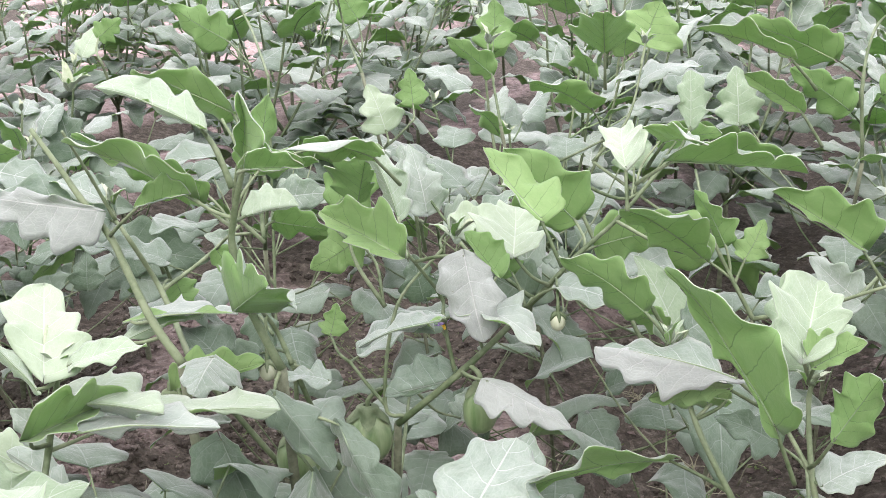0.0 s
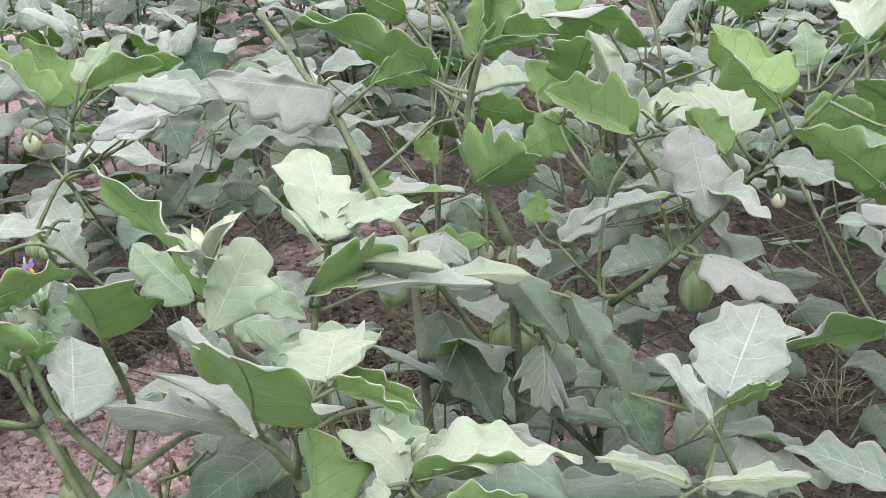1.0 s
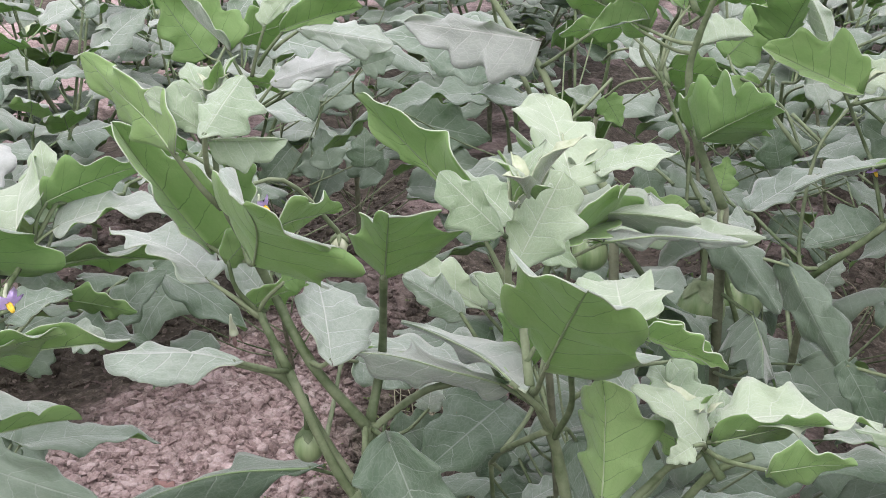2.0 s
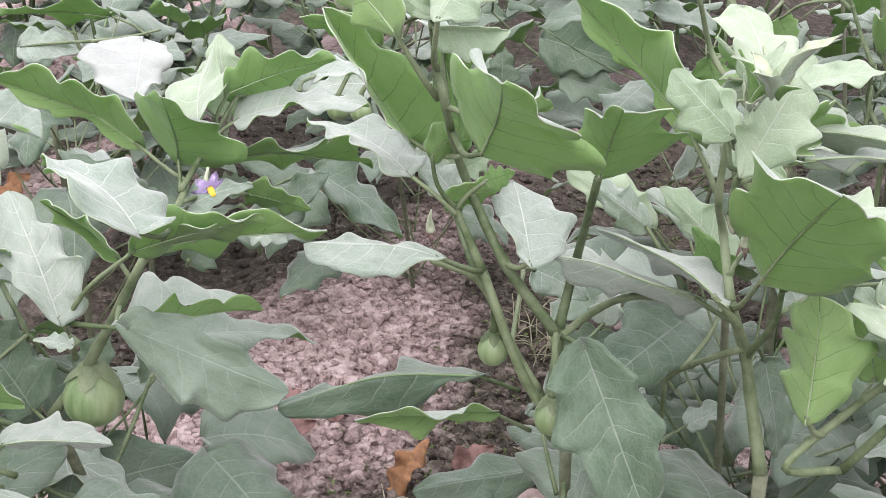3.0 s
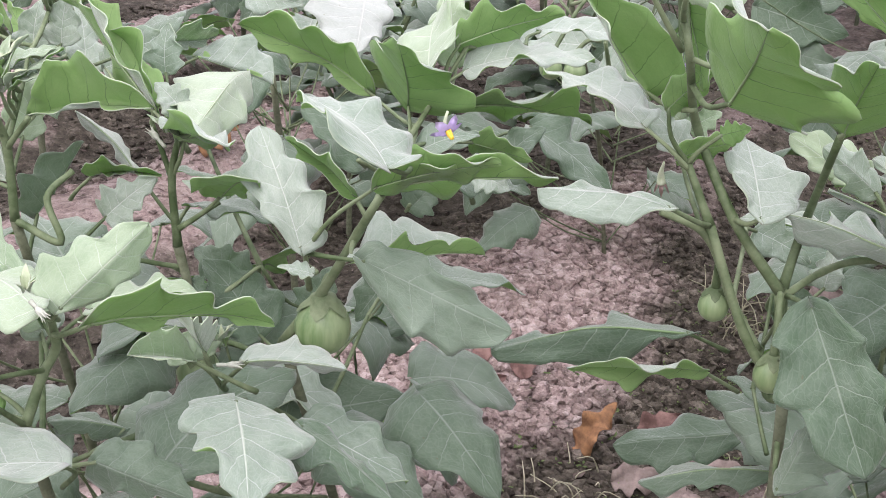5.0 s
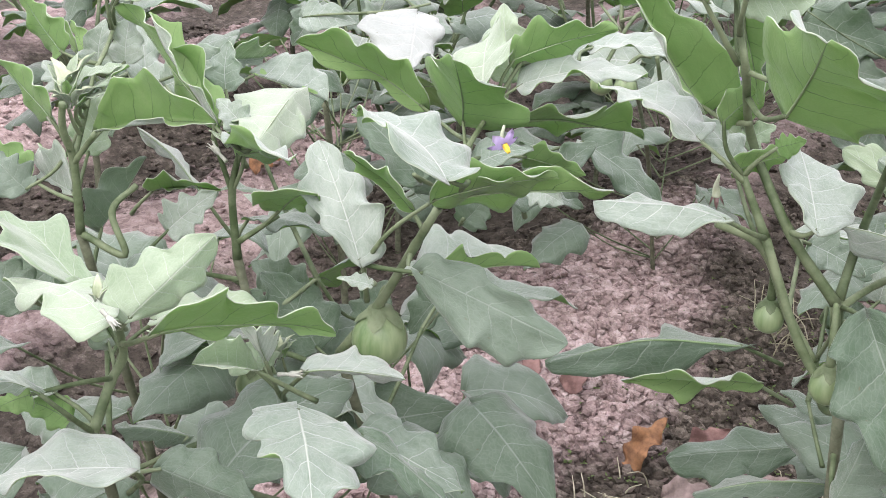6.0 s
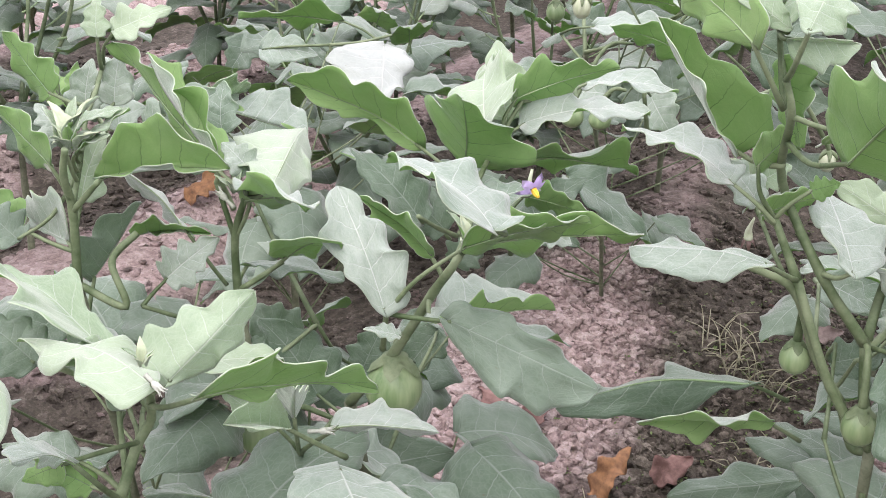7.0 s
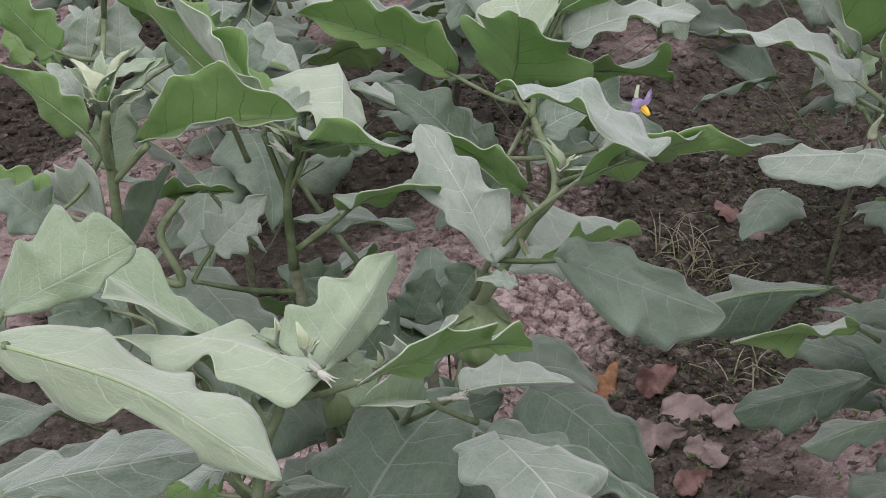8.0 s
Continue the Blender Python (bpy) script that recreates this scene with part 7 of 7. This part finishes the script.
stem(edge_plant, [(-0.859, 0.886, 0.925), (-0.874, 0.919, 0.937), (-0.889, 0.951, 0.954)], 0.0027, 0.0021, name="branch")
leaf(edge_plant, (-0.889, 0.951, 0.954), (-0.901, 0.932, 0.911), (-0.905, 0.954, 0.957), (0.475, -0.778, 0.411), 0.040, 0.07, 0.18)
leaf(edge_plant, (-0.889, 0.951, 0.954), (-0.857, 0.935, 0.996), (-0.812, 0.967, 1.016), (0.215, -0.729, 0.650), 0.038, 0.07, 0.18, mats=YOUNG)
leaf(edge_plant, (-0.886, 0.945, 0.951), (-0.871, 0.926, 0.991), (-0.878, 0.941, 1.025), (0.457, -0.783, 0.421), 0.028, 0.07, 0.18, mats=YOUNG)
leaf(edge_plant, (-0.865, 0.899, 0.930), (-0.902, 0.886, 0.941), (-0.955, 0.889, 0.994), (0.077, 0.997, 0.028), 0.050, 0.03, 0.12)
leaf(edge_plant, (-0.837, 0.850, 0.902), (-0.851, 0.838, 0.919), (-0.876, 0.840, 0.947), (0.609, -0.528, 0.592), 0.032, 0.07, 0.18)
leaf(edge_plant, (-0.837, 0.850, 0.902), (-0.828, 0.832, 0.933), (-0.790, 0.858, 0.950), (-0.197, -0.309, 0.930), 0.032, 0.07, 0.18, mats=YOUNG)
leaf(edge_plant, (-0.827, 0.832, 0.891), (-0.866, 0.787, 0.834), (-0.906, 0.785, 0.867), (0.492, -0.664, 0.564), 0.046, 0.07, 0.18, mats=OLD_SHADED)
leaf(edge_plant, (-0.807, 0.796, 0.837), (-0.841, 0.848, 0.857), (-0.836, 0.883, 0.914), (0.338, -0.818, 0.464), 0.045, 0.07, 0.18, mats=YOUNG)
leaf(edge_plant, (-0.832, 0.841, 0.896), (-0.821, 0.828, 0.915), (-0.783, 0.860, 0.950), (-0.461, -0.357, 0.813), 0.035, 0.07, 0.18, mats=YOUNG)
leaf(edge_plant, (-0.827, 0.832, 0.891), (-0.816, 0.818, 0.916), (-0.788, 0.836, 0.932), (-0.357, -0.229, 0.906), 0.030, 0.07, 0.18, mats=YOUNG)
leaf(edge_plant, (-0.821, 0.823, 0.887), (-0.815, 0.808, 0.919), (-0.822, 0.816, 0.936), (0.926, 0.295, 0.236), 0.015, 0.07, 0.18, mats=YOUNG)
rosette(edge_plant, (-0.815, 0.809, 0.920), .07, 7)
blade(edge_plant, (-0.801, 0.796, 0.875), (-0.780, 0.810, 0.902), (-0.660, 0.834, 0.923), (-0.703, 0.799, 0.979), (-0.715, 0.815, 0.921))
blade(edge_plant, (-0.814, 0.807, 0.748), (-0.835, 0.845, 0.777), (-0.812, 0.895, 0.842), (-0.831, 0.882, 0.812), (-0.833, 0.827, 0.828), OLD_SHADED)
blade(edge_plant, (-0.808, 0.796, 0.825), (-0.831, 0.813, 0.829), (-0.904, 0.832, 0.840), (-0.821, 0.803, 0.880), (-0.861, 0.813, 0.831))
blade(edge_plant, (-0.925, 0.974, 0.723), (-0.887, 0.974, 0.760), (-0.812, 1.002, 0.765), (-0.841, 0.947, 0.799), (-0.833, 0.977, 0.772))
blade(edge_plant, (-0.934, 0.981, 0.853), (-0.965, 0.963, 0.913), (-1.012, 0.957, 0.952), (-0.994, 0.960, 0.938), (-0.963, 0.949, 0.949))

far_plant = thing("eggplant_plant", (-1.22, 1.8, ground_height(-1.22, 1.8)), "eggplant plant with a pale pinkish-grey leaf", "plant", "eggplant plants in the field")
trunk(far_plant, (-1.195, 1.725, 0.620), .008, .0055)
undergrowth(far_plant, 24, 0.26, 0.3, 0.75, seed=77)
stem(far_plant, [(-1.118, 1.214, 0.743), (-1.118, 1.184, 0.803)], 0.0034, 0.0024, name="branch")
leaf(far_plant, (-1.118, 1.184, 0.803), (-1.028, 1.122, 0.812), (-1.063, 1.155, 0.888), (0.864, -0.173, 0.472), 0.060, 0.07, 0.18)
stem(far_plant, [(-1.118, 1.184, 0.803), (-1.081, 1.129, 0.818), (-1.044, 1.075, 0.842)], 0.0030, 0.0021, name="branch")
leaf(far_plant, (-1.044, 1.075, 0.842), (-1.015, 1.038, 0.866), (-1.024, 1.061, 0.911), (-0.897, 0.292, -0.330), 0.034, 0.03, 0.12)
leaf(far_plant, (-1.044, 1.075, 0.842), (-1.065, 1.075, 0.855), (-1.105, 1.089, 0.899), (-0.021, 0.954, -0.300), 0.040, 0.03, 0.12)
stem(far_plant, [(-1.033, 1.661, 0.733), (-1.033, 1.631, 0.793)], 0.0034, 0.0024, name="branch")
leaf(far_plant, (-1.033, 1.631, 0.793), (-1.136, 1.595, 0.781), (-1.055, 1.632, 0.773), (0.369, -0.656, 0.659), 0.059, 0.07, 0.18)
stem(far_plant, [(-1.700, 2.509, 0.465), (-1.700, 2.479, 0.525)], 0.0034, 0.0024, name="branch")
leaf(far_plant, (-1.700, 2.479, 0.525), (-1.783, 2.504, 0.508), (-1.816, 2.446, 0.425), (0.570, -0.762, 0.307), 0.097, 0.07, 0.18)
stem(far_plant, [(-1.505, 2.402, 0.554), (-1.505, 2.372, 0.614)], 0.0034, 0.0024, name="branch")
leaf(far_plant, (-1.505, 2.372, 0.614), (-1.599, 2.374, 0.562), (-1.492, 2.395, 0.504), (0.418, -0.752, 0.510), 0.094, 0.07, 0.18)
stem(far_plant, [(-1.033, 1.631, 0.793), (-1.007, 1.685, 0.788), (-0.981, 1.740, 0.790)], 0.0029, 0.0021, name="branch")
leaf(far_plant, (-1.015, 1.756, 0.773), (-1.089, 1.760, 0.798), (-1.242, 1.689, 0.800), (-0.209, 0.475, 0.855), 0.112, 0.03, 0.12)

shade_plant = thing("eggplant_plant", (-0.84, 2.98, ground_height(-0.84, 2.98)), "shaded eggplant plant with a thick dark stem", "plant", "eggplant plants in the field")
trunk(shade_plant, (-0.785, 2.812, 0.620), .008, .0055)
undergrowth(shade_plant, 18, 0.26, 0.3, 0.8, seed=78)
stem(shade_plant, [(-0.790, 2.829, 0.576), (-0.801, 2.738, 0.587), (-0.811, 2.647, 0.610)], 0.0033, 0.0021, name="branch")
leaf(shade_plant, (-0.811, 2.647, 0.610), (-0.851, 2.710, 0.625), (-0.707, 2.736, 0.606), (0.219, -0.854, 0.471), 0.109, 0.07, 0.18, mats=OLD_SHADED)
stem(shade_plant, [(-0.809, 2.665, 0.605), (-0.826, 2.649, 0.513), (-0.842, 2.634, 0.432)], 0.0033, 0.0021, name="branch")
leaf(shade_plant, (-0.842, 2.634, 0.432), (-0.884, 2.650, 0.496), (-0.946, 2.601, 0.412), (0.382, -0.893, 0.237), 0.104, 0.07, 0.18, mats=OLD_SHADED)
leaf(shade_plant, (-0.842, 2.634, 0.432), (-0.816, 2.639, 0.431), (-0.827, 2.675, 0.525), (0.402, -0.840, 0.363), 0.090, 0.07, 0.18, mats=OLD_SHADED)
leaf(shade_plant, (-0.828, 2.732, 0.632), (-0.855, 2.746, 0.718), (-0.899, 2.782, 0.832), (0.356, -0.844, 0.402), 0.114, 0.07, 0.18, mats=OLD_SHADED)
stem(shade_plant, [(-0.805, 2.701, 0.596), (-0.827, 2.713, 0.626), (-0.849, 2.724, 0.660)], 0.0027, 0.0021, name="branch")
leaf(shade_plant, (-0.849, 2.724, 0.660), (-0.791, 2.771, 0.740), (-0.709, 2.758, 0.662), (0.235, -0.892, 0.386), 0.102, 0.07, 0.18, mats=OLD_SHADED)
leaf(shade_plant, (-0.740, 2.684, 0.451), (-0.673, 2.676, 0.437), (-0.780, 2.673, 0.492), (0.272, -0.832, 0.483), 0.108, 0.07, 0.18, mats=OLD_SHADED)
stem(shade_plant, [(-0.433, 2.372, 0.604), (-0.433, 2.342, 0.664)], 0.0034, 0.0024, name="branch")
leaf(shade_plant, (-0.433, 2.342, 0.664), (-0.494, 2.258, 0.700), (-0.336, 2.314, 0.654), (0.408, -0.824, 0.392), 0.116, 0.07, 0.18, mats=OLD_SHADED)
leaf(shade_plant, (-0.433, 2.342, 0.664), (-0.452, 2.244, 0.635), (-0.345, 2.284, 0.607), (0.412, -0.809, 0.420), 0.084, 0.07, 0.18, mats=OLD_SHADED)
leaf(shade_plant, (-0.858, 2.248, 0.677), (-0.788, 2.227, 0.721), (-0.855, 2.215, 0.759), (0.375, -0.835, 0.402), 0.066, 0.07, 0.18)
stem(shade_plant, [(-0.535, 2.441, 0.602), (-0.583, 2.408, 0.651), (-0.631, 2.374, 0.710)], 0.0032, 0.0021, name="branch")
leaf(shade_plant, (-0.631, 2.374, 0.710), (-0.593, 2.326, 0.779), (-0.534, 2.353, 0.799), (0.334, -0.912, 0.237), 0.061, 0.07, 0.18, mats=OLD_SHADED)
leaf(shade_plant, (-0.585, 2.327, 0.615), (-0.570, 2.252, 0.601), (-0.579, 2.281, 0.670), (0.275, -0.875, 0.399), 0.068, 0.07, 0.18, mats=OLD_SHADED)
leaf(shade_plant, (-0.624, 2.308, 0.616), (-0.632, 2.233, 0.600), (-0.661, 2.256, 0.670), (0.272, -0.874, 0.401), 0.071, 0.07, 0.18, mats=OLD_SHADED)
stem(shade_plant, [(-0.185, 1.820, 0.824), (-0.185, 1.790, 0.884)], 0.0034, 0.0024, name="branch")
leaf(shade_plant, (-0.185, 1.790, 0.884), (-0.126, 1.717, 0.884), (-0.223, 1.698, 0.907), (0.266, -0.179, 0.947), 0.067, 0.07, 0.18, mats=OLD_SHADED)
fruit(shade_plant, (-0.869, 2.200, 0.744), .018, .020, to=(-0.891, 2.243, 0.685))
fruit(shade_plant, (0.147, 1.739, 0.627), .036, .042)


NEAR = [tuple(ob.location[:2]) for ob in bpy.data.objects if ob.type == "EMPTY" and ob not in KINDS]


def field():
    rnd = random.Random(77)
    first = [True] * 6
    spots = []
    for row in range(-5, 7):
        for i in range(10):
            y = 2.2 + 0.46 * i + rnd.uniform(-0.1, 0.1)
            x = 0.98 * row - 0.9 + 0.98 / 2 * 0 + 0.10 * (y - 2.0) + rnd.uniform(-0.10, 0.10) + 0.0
            if abs(x) > 0.7 + 0.42 * y:
                continue
            if any((x - a) ** 2 + (y - b) ** 2 < 0.09 for a, b in NEAR):
                continue
            spots.append((x, y))
    # the beds go on beside and behind the camera
    # unseen plants, added to keep low side light off the lower leaves
    spots += [(1.15, 0.75), (1.2, 1.3), (1.7, 1.9), (1.9, 0.4), (-1.55, 0.5), (-1.75, 1.0), (-2.3, 1.4), (-1.5, -0.1), (-0.75, -0.75), (0.2, -0.7), (1.1, -0.5), (-1.6, -1.0), (0.6, -1.3), (-0.3, -1.4)]
    spots += [(-1.42, 2.3), (-1.62, 2.95), (-1.12, 2.8), (-2.25, 3.0), (-2.1, 2.0), (0.66, 4.0), (0.82, 4.6), (0.5, 4.5), (1.25, 3.0), (-2.75, 2.75), (-3.3, 3.25), (-2.6, 3.7), (-3.7, 2.7)]
    for k, (x, y) in enumerate(spots):
        n = rnd.randrange(6)
        s = rnd.uniform(0.88, 1.08)
        m = Matrix.LocRotScale((x, y, ground_height(x, y)), Euler((rnd.uniform(-0.06, 0.06), rnd.uniform(-0.06, 0.06), rnd.uniform(0, 6.28))), (s, s, s))
        if first[n]:
            first[n] = False
            KINDS[n].matrix_basis = m
        else:
            ob = copy_thing(KINDS[n], m)
            ob.matrix_basis = m
    for n, unused in enumerate(first):
        if unused:
            KINDS[n].location = (-3 + n, 9, 0)


field()
clods()


# ---- litter on the soil ----
def dry_leaf(x, y, size, turn, mat, label, tilt=0.2, lift=0.0, curl=0.16, wave=0.10, wide=0.66):
    d = Vector((math.cos(turn), math.sin(turn), tilt))
    at = Vector((x, y, ground_height(x, y) + 0.008 + lift))
    bm = leaf_bmesh(size, size * wide, curl, 0.5, wave, next(SEEDS), 20, 8, 0.34, 0.8, 0.2)
    ob = part("dry_leaf", bm, (mat, mat, mat, mat))
    ob.matrix_basis = leaf_pose(at, at + d, (0.25 * math.sin(3 * turn), -0.35, 1))
    return tagged(ob, label, "leaf", "dry leaves on the soil")


RED = "curled reddish-brown dry leaf lying on the soil"
GREY = "flat grey-pink dry leaf lying on the soil"
dry_leaf(-0.575, 1.72, 0.11, 1.2, DRY_ORANGE, "curled orange-brown dry leaf lying on the soil", 0.8, 0.0, 0.16, 0.15, 0.5)
dry_leaf(-0.50, 1.84, 0.085, 0.9, DRY_RED, RED, 0.5, 0.0, 0.2, 0.13)
dry_leaf(-0.46, 1.81, 0.103, 0.1, DRY_GREY, GREY, 0.1, 0.0, 0.06, 0.05)
dry_leaf(-0.37, 1.79, 0.081, 0.5, DRY_GREY, GREY, 0.1, 0.0, 0.06, 0.05)
dry_leaf(-0.50, 1.69, 0.098, 0.4, DRY_GREY, GREY, 0.15, 0.0, 0.06, 0.05)
dry_leaf(-0.41, 1.72, 0.069, -0.3, DRY_GREY, GREY, 0.05, 0.0, 0.05, 0.05)
dry_leaf(-0.41, 1.60, 0.07, 0.8, DRY_RED, RED, 0.2, 0.0, 0.12, 0.10)
dry_leaf(-0.36, 2.50, 0.092, 0.4, DRY_GREY, GREY, 0.35, 0.0, 0.12, 0.08)
dry_leaf(-0.40, 2.56, 0.08, 2.4, DRY_RED, RED, 0.2, 0.0, 0.12, 0.08)
dry_leaf(-0.80, 1.70, 0.085, 0.5, DRY_RED, RED, 0.3, 0.0, 0.16, 0.12)
dry_leaf(-0.72, 1.80, 0.075, 1.8, DRY_RED, RED, 0.5, 0.0, 0.14, 0.10)
dry_leaf(-0.80, 1.80, 0.06, 2.6, DRY_RED, RED, 0.2, 0.0, 0.10, 0.08)
dry_leaf(-1.86, 2.32, 0.12, 1.3, DRY_ORANGE, "curled orange-brown dry leaf lying on the soil", 0.5, 0.0, 0.14, 0.12)
dry_leaf(-0.35, 1.66, 0.069, 2.0, DRY_GREY, GREY, 0.1, 0.0, 0.06, 0.06)
dry_leaf(-0.05, 1.75, 0.09, 0.6, DRY_RED, RED, 0.2, 0.0, 0.12, 0.10)
dry_leaf(0.30, 1.55, 0.115, 2.2, DRY_GREY, GREY, 0.2, 0.0, 0.12, 0.08)


def dry_grass(x, y, count, reach, seed):
    """A tuft of bleached, bent grass stalks."""
    rnd = random.Random(seed)
    bm = bmesh.new()
    for k in range(count):
        a = rnd.uniform(0, 6.28)
        p = Vector((x + rnd.gauss(0, 0.035), y + rnd.gauss(0, 0.035), 0))
        p.z = ground_height(p.x, p.y) - 0.004
        n = reach * rnd.uniform(0.5, 1.1)
        s = rnd.uniform(0.35, 1.25)
        mid = p + Vector((math.cos(a) * n * 0.3, math.sin(a) * n * 0.3, n * 0.6 * s))
        end = p + Vector((math.cos(a) * n * 0.8, math.sin(a) * n * 0.8, n * 0.7 * s + 0.006))
        tube(bm, [p, mid, end], 0.0017, 0.0008, 5, 3)
    ob = part("dry_grass", bm, STRAW)
    return tagged(ob, "tuft of bleached dry grass stalks in the furrow", "grass", "dry grass tufts", "stuff")


dry_grass(-0.43, 2.29, 26, 0.10, 3)
dry_grass(-0.50, 2.36, 20, 0.09, 4)
dry_grass(-0.55, 1.62, 22, 0.08, 5)
dry_grass(-0.33, 1.95, 18, 0.08, 6)
dry_grass(-0.20, 1.80, 24, 0.10, 7)
dry_grass(0.62, 2.75, 30, 0.10, 8)
dry_grass(0.50, 3.05, 30, 0.11, 9)
dry_grass(0.30, 2.55, 26, 0.10, 10)


def weeds():
    """Scattered seedlings and chaff along the furrows."""
    rnd = random.Random(21)
    bm = bmesh.new()
    for k in range(1100):
        row = rnd.choice((-0.41, -0.41, 0.57))
        y = rnd.uniform(1.45, 3.6)
        x = row + 0.10 * (y - 2.0) + rnd.gauss(0, 0.13)
        z = ground_height(x, y)
        turn = rnd.uniform(0, 6.28)
        for n in range(rnd.choice((2, 3, 4))):
            a = turn + n * 1.9
            s = rnd.uniform(0.005, 0.012)
            c = Vector((x, y, z + rnd.uniform(0.003, 0.012)))
            d = Vector((math.cos(a), math.sin(a), rnd.uniform(0.1, 0.6))) * s
            e = Vector((-math.sin(a), math.cos(a), 0)) * s * 0.32
            bm.faces.new([bm.verts.new(q) for q in (c, c + d * 0.5 + e, c + d, c + d * 0.5 - e)])
    bmesh.ops.solidify(bm, geom=bm.faces[:], thickness=0.0005)
    ob = part("seedlings", bm, WEED, None)
    return tagged(ob, "tiny green seedlings scattered on damp soil", "weeds", kind="stuff")


weeds()


def litter():
    """Small brown flakes of leaf and stalk strewn over the beds."""
    rnd = random.Random(44)
    bm = bmesh.new()
    for k in range(1900):
        x, y = rnd.uniform(-3.0, 1.2), rnd.uniform(1.3, 3.6)
        if -0.95 < x < -0.5 and rnd.random() < 0.7:
            continue
        c = Vector((x, y, ground_height(x, y) + rnd.uniform(0.003, 0.009)))
        a, s = rnd.uniform(0, 6.28), rnd.uniform(0.006, 0.03)
        d = Vector((math.cos(a), math.sin(a), rnd.uniform(-0.2, 0.3))) * s
        e = Vector((-math.sin(a), math.cos(a), rnd.uniform(-0.2, 0.2))) * s * rnd.uniform(0.15, 0.5)
        bm.faces.new([bm.verts.new(q) for q in (c - d * 0.5, c + e * 0.8, c + d * 0.6 + e * 0.3, c + d * 0.2 - e)])
    bmesh.ops.solidify(bm, geom=bm.faces[:], thickness=0.0006)
    ob = part("leaf_litter", bm, DRY_GREY, None, "", False)
    return tagged(ob, "small brown flakes of dry leaf on soil", "litter", kind="stuff")


litter()


# ---- shoot tips ----
def felt_bud(plant, root, tip, size):
    """A woolly flower bud on its stalk, with five pointed sepals."""
    root, tip = Vector(root), Vector(tip)
    ax = (tip - root).normalized()
    side = ax.orthogonal().normalized()
    other = ax.cross(side)
    bm = bmesh.new()
    rings = []
    for h, r in ((-0.25, 0.10), (0.0, 0.24), (0.25, 0.31), (0.55, 0.25), (0.8, 0.13)):
        rings.append([bm.verts.new(ax * h * size + (side * math.cos(a) + other * math.sin(a)) * r * size) for a in (2 * math.pi * k / 10 for k in range(10))])
    for a, b in zip(rings, rings[1:]):
        for k in range(10):
            bm.faces.new((a[k], a[(k + 1) % 10], b[(k + 1) % 10], b[k]))
    bm.faces.new(rings[-1])
    for k in range(5):
        a = 2 * math.pi * k / 5
        d = side * math.cos(a) + other * math.sin(a)
        tube(bm, [ax * 0.45 * size + d * 0.2 * size, ax * 0.8 * size + d * 0.24 * size, ax * 1.15 * size + d * 0.4 * size], 0.11 * size, 0.02 * size, 5, 3)
    tube(bm, [root - tip, (root - tip) * 0.5, ax * -0.2 * size], 0.0020, 0.0016, 6, 3)
    ob = part("flower_bud", bm, FELT, plant, "white-felted flower bud")
    ob.matrix_basis = Matrix.Translation(tip - plant.location)
    return ob


felt_bud(front_plant, (-0.553, 0.579, 0.885), (-0.546, 0.578, 0.881), 0.009)
felt_bud(bent_plant, (-0.526, 0.730, 0.760), (-0.516, 0.734, 0.761), 0.010)
felt_bud(mid_plant, (-0.686, 0.873, 0.868), (-0.696, 0.874, 0.875), 0.011)
felt_bud(edge_plant, (-0.814, 0.793, 0.902), (-0.821, 0.794, 0.908), 0.011)
felt_bud(edge_plant, (-0.810, 0.805, 0.920), (-0.811, 0.809, 0.928), 0.011)
rosette(front_plant, (-0.552, 0.576, 0.889), 0.026, 4, seed=501)
rosette(edge_plant, (-0.804, 0.803, 0.924), 0.065, 6, seed=502)
rosette(tall_plant, (-0.006, 0.931, 1.032), 0.06, 6, seed=503)
blade(bright_plant, (-0.090, 1.362, 0.707), (-0.125, 1.343, 0.761), (-0.220, 1.333, 0.814), (-0.161, 1.355, 0.812), (-0.192, 1.327, 0.781), YOUNG)
blade(tall_plant, (-0.046, 1.102, 0.732), (-0.023, 1.185, 0.806), (-0.097, 1.188, 0.868), (-0.044, 1.213, 0.849), (-0.070, 1.180, 0.832), YOUNG)
blade(bright_plant, (-0.016, 1.255, 0.526), (-0.083, 1.369, 0.555), (-0.141, 1.405, 0.586), (-0.085, 1.390, 0.596), (-0.131, 1.356, 0.566))
blade(tall_plant, (0.087, 1.231, 0.666), (0.061, 1.221, 0.732), (0.016, 1.231, 0.785), (0.050, 1.240, 0.775), (0.023, 1.216, 0.751))
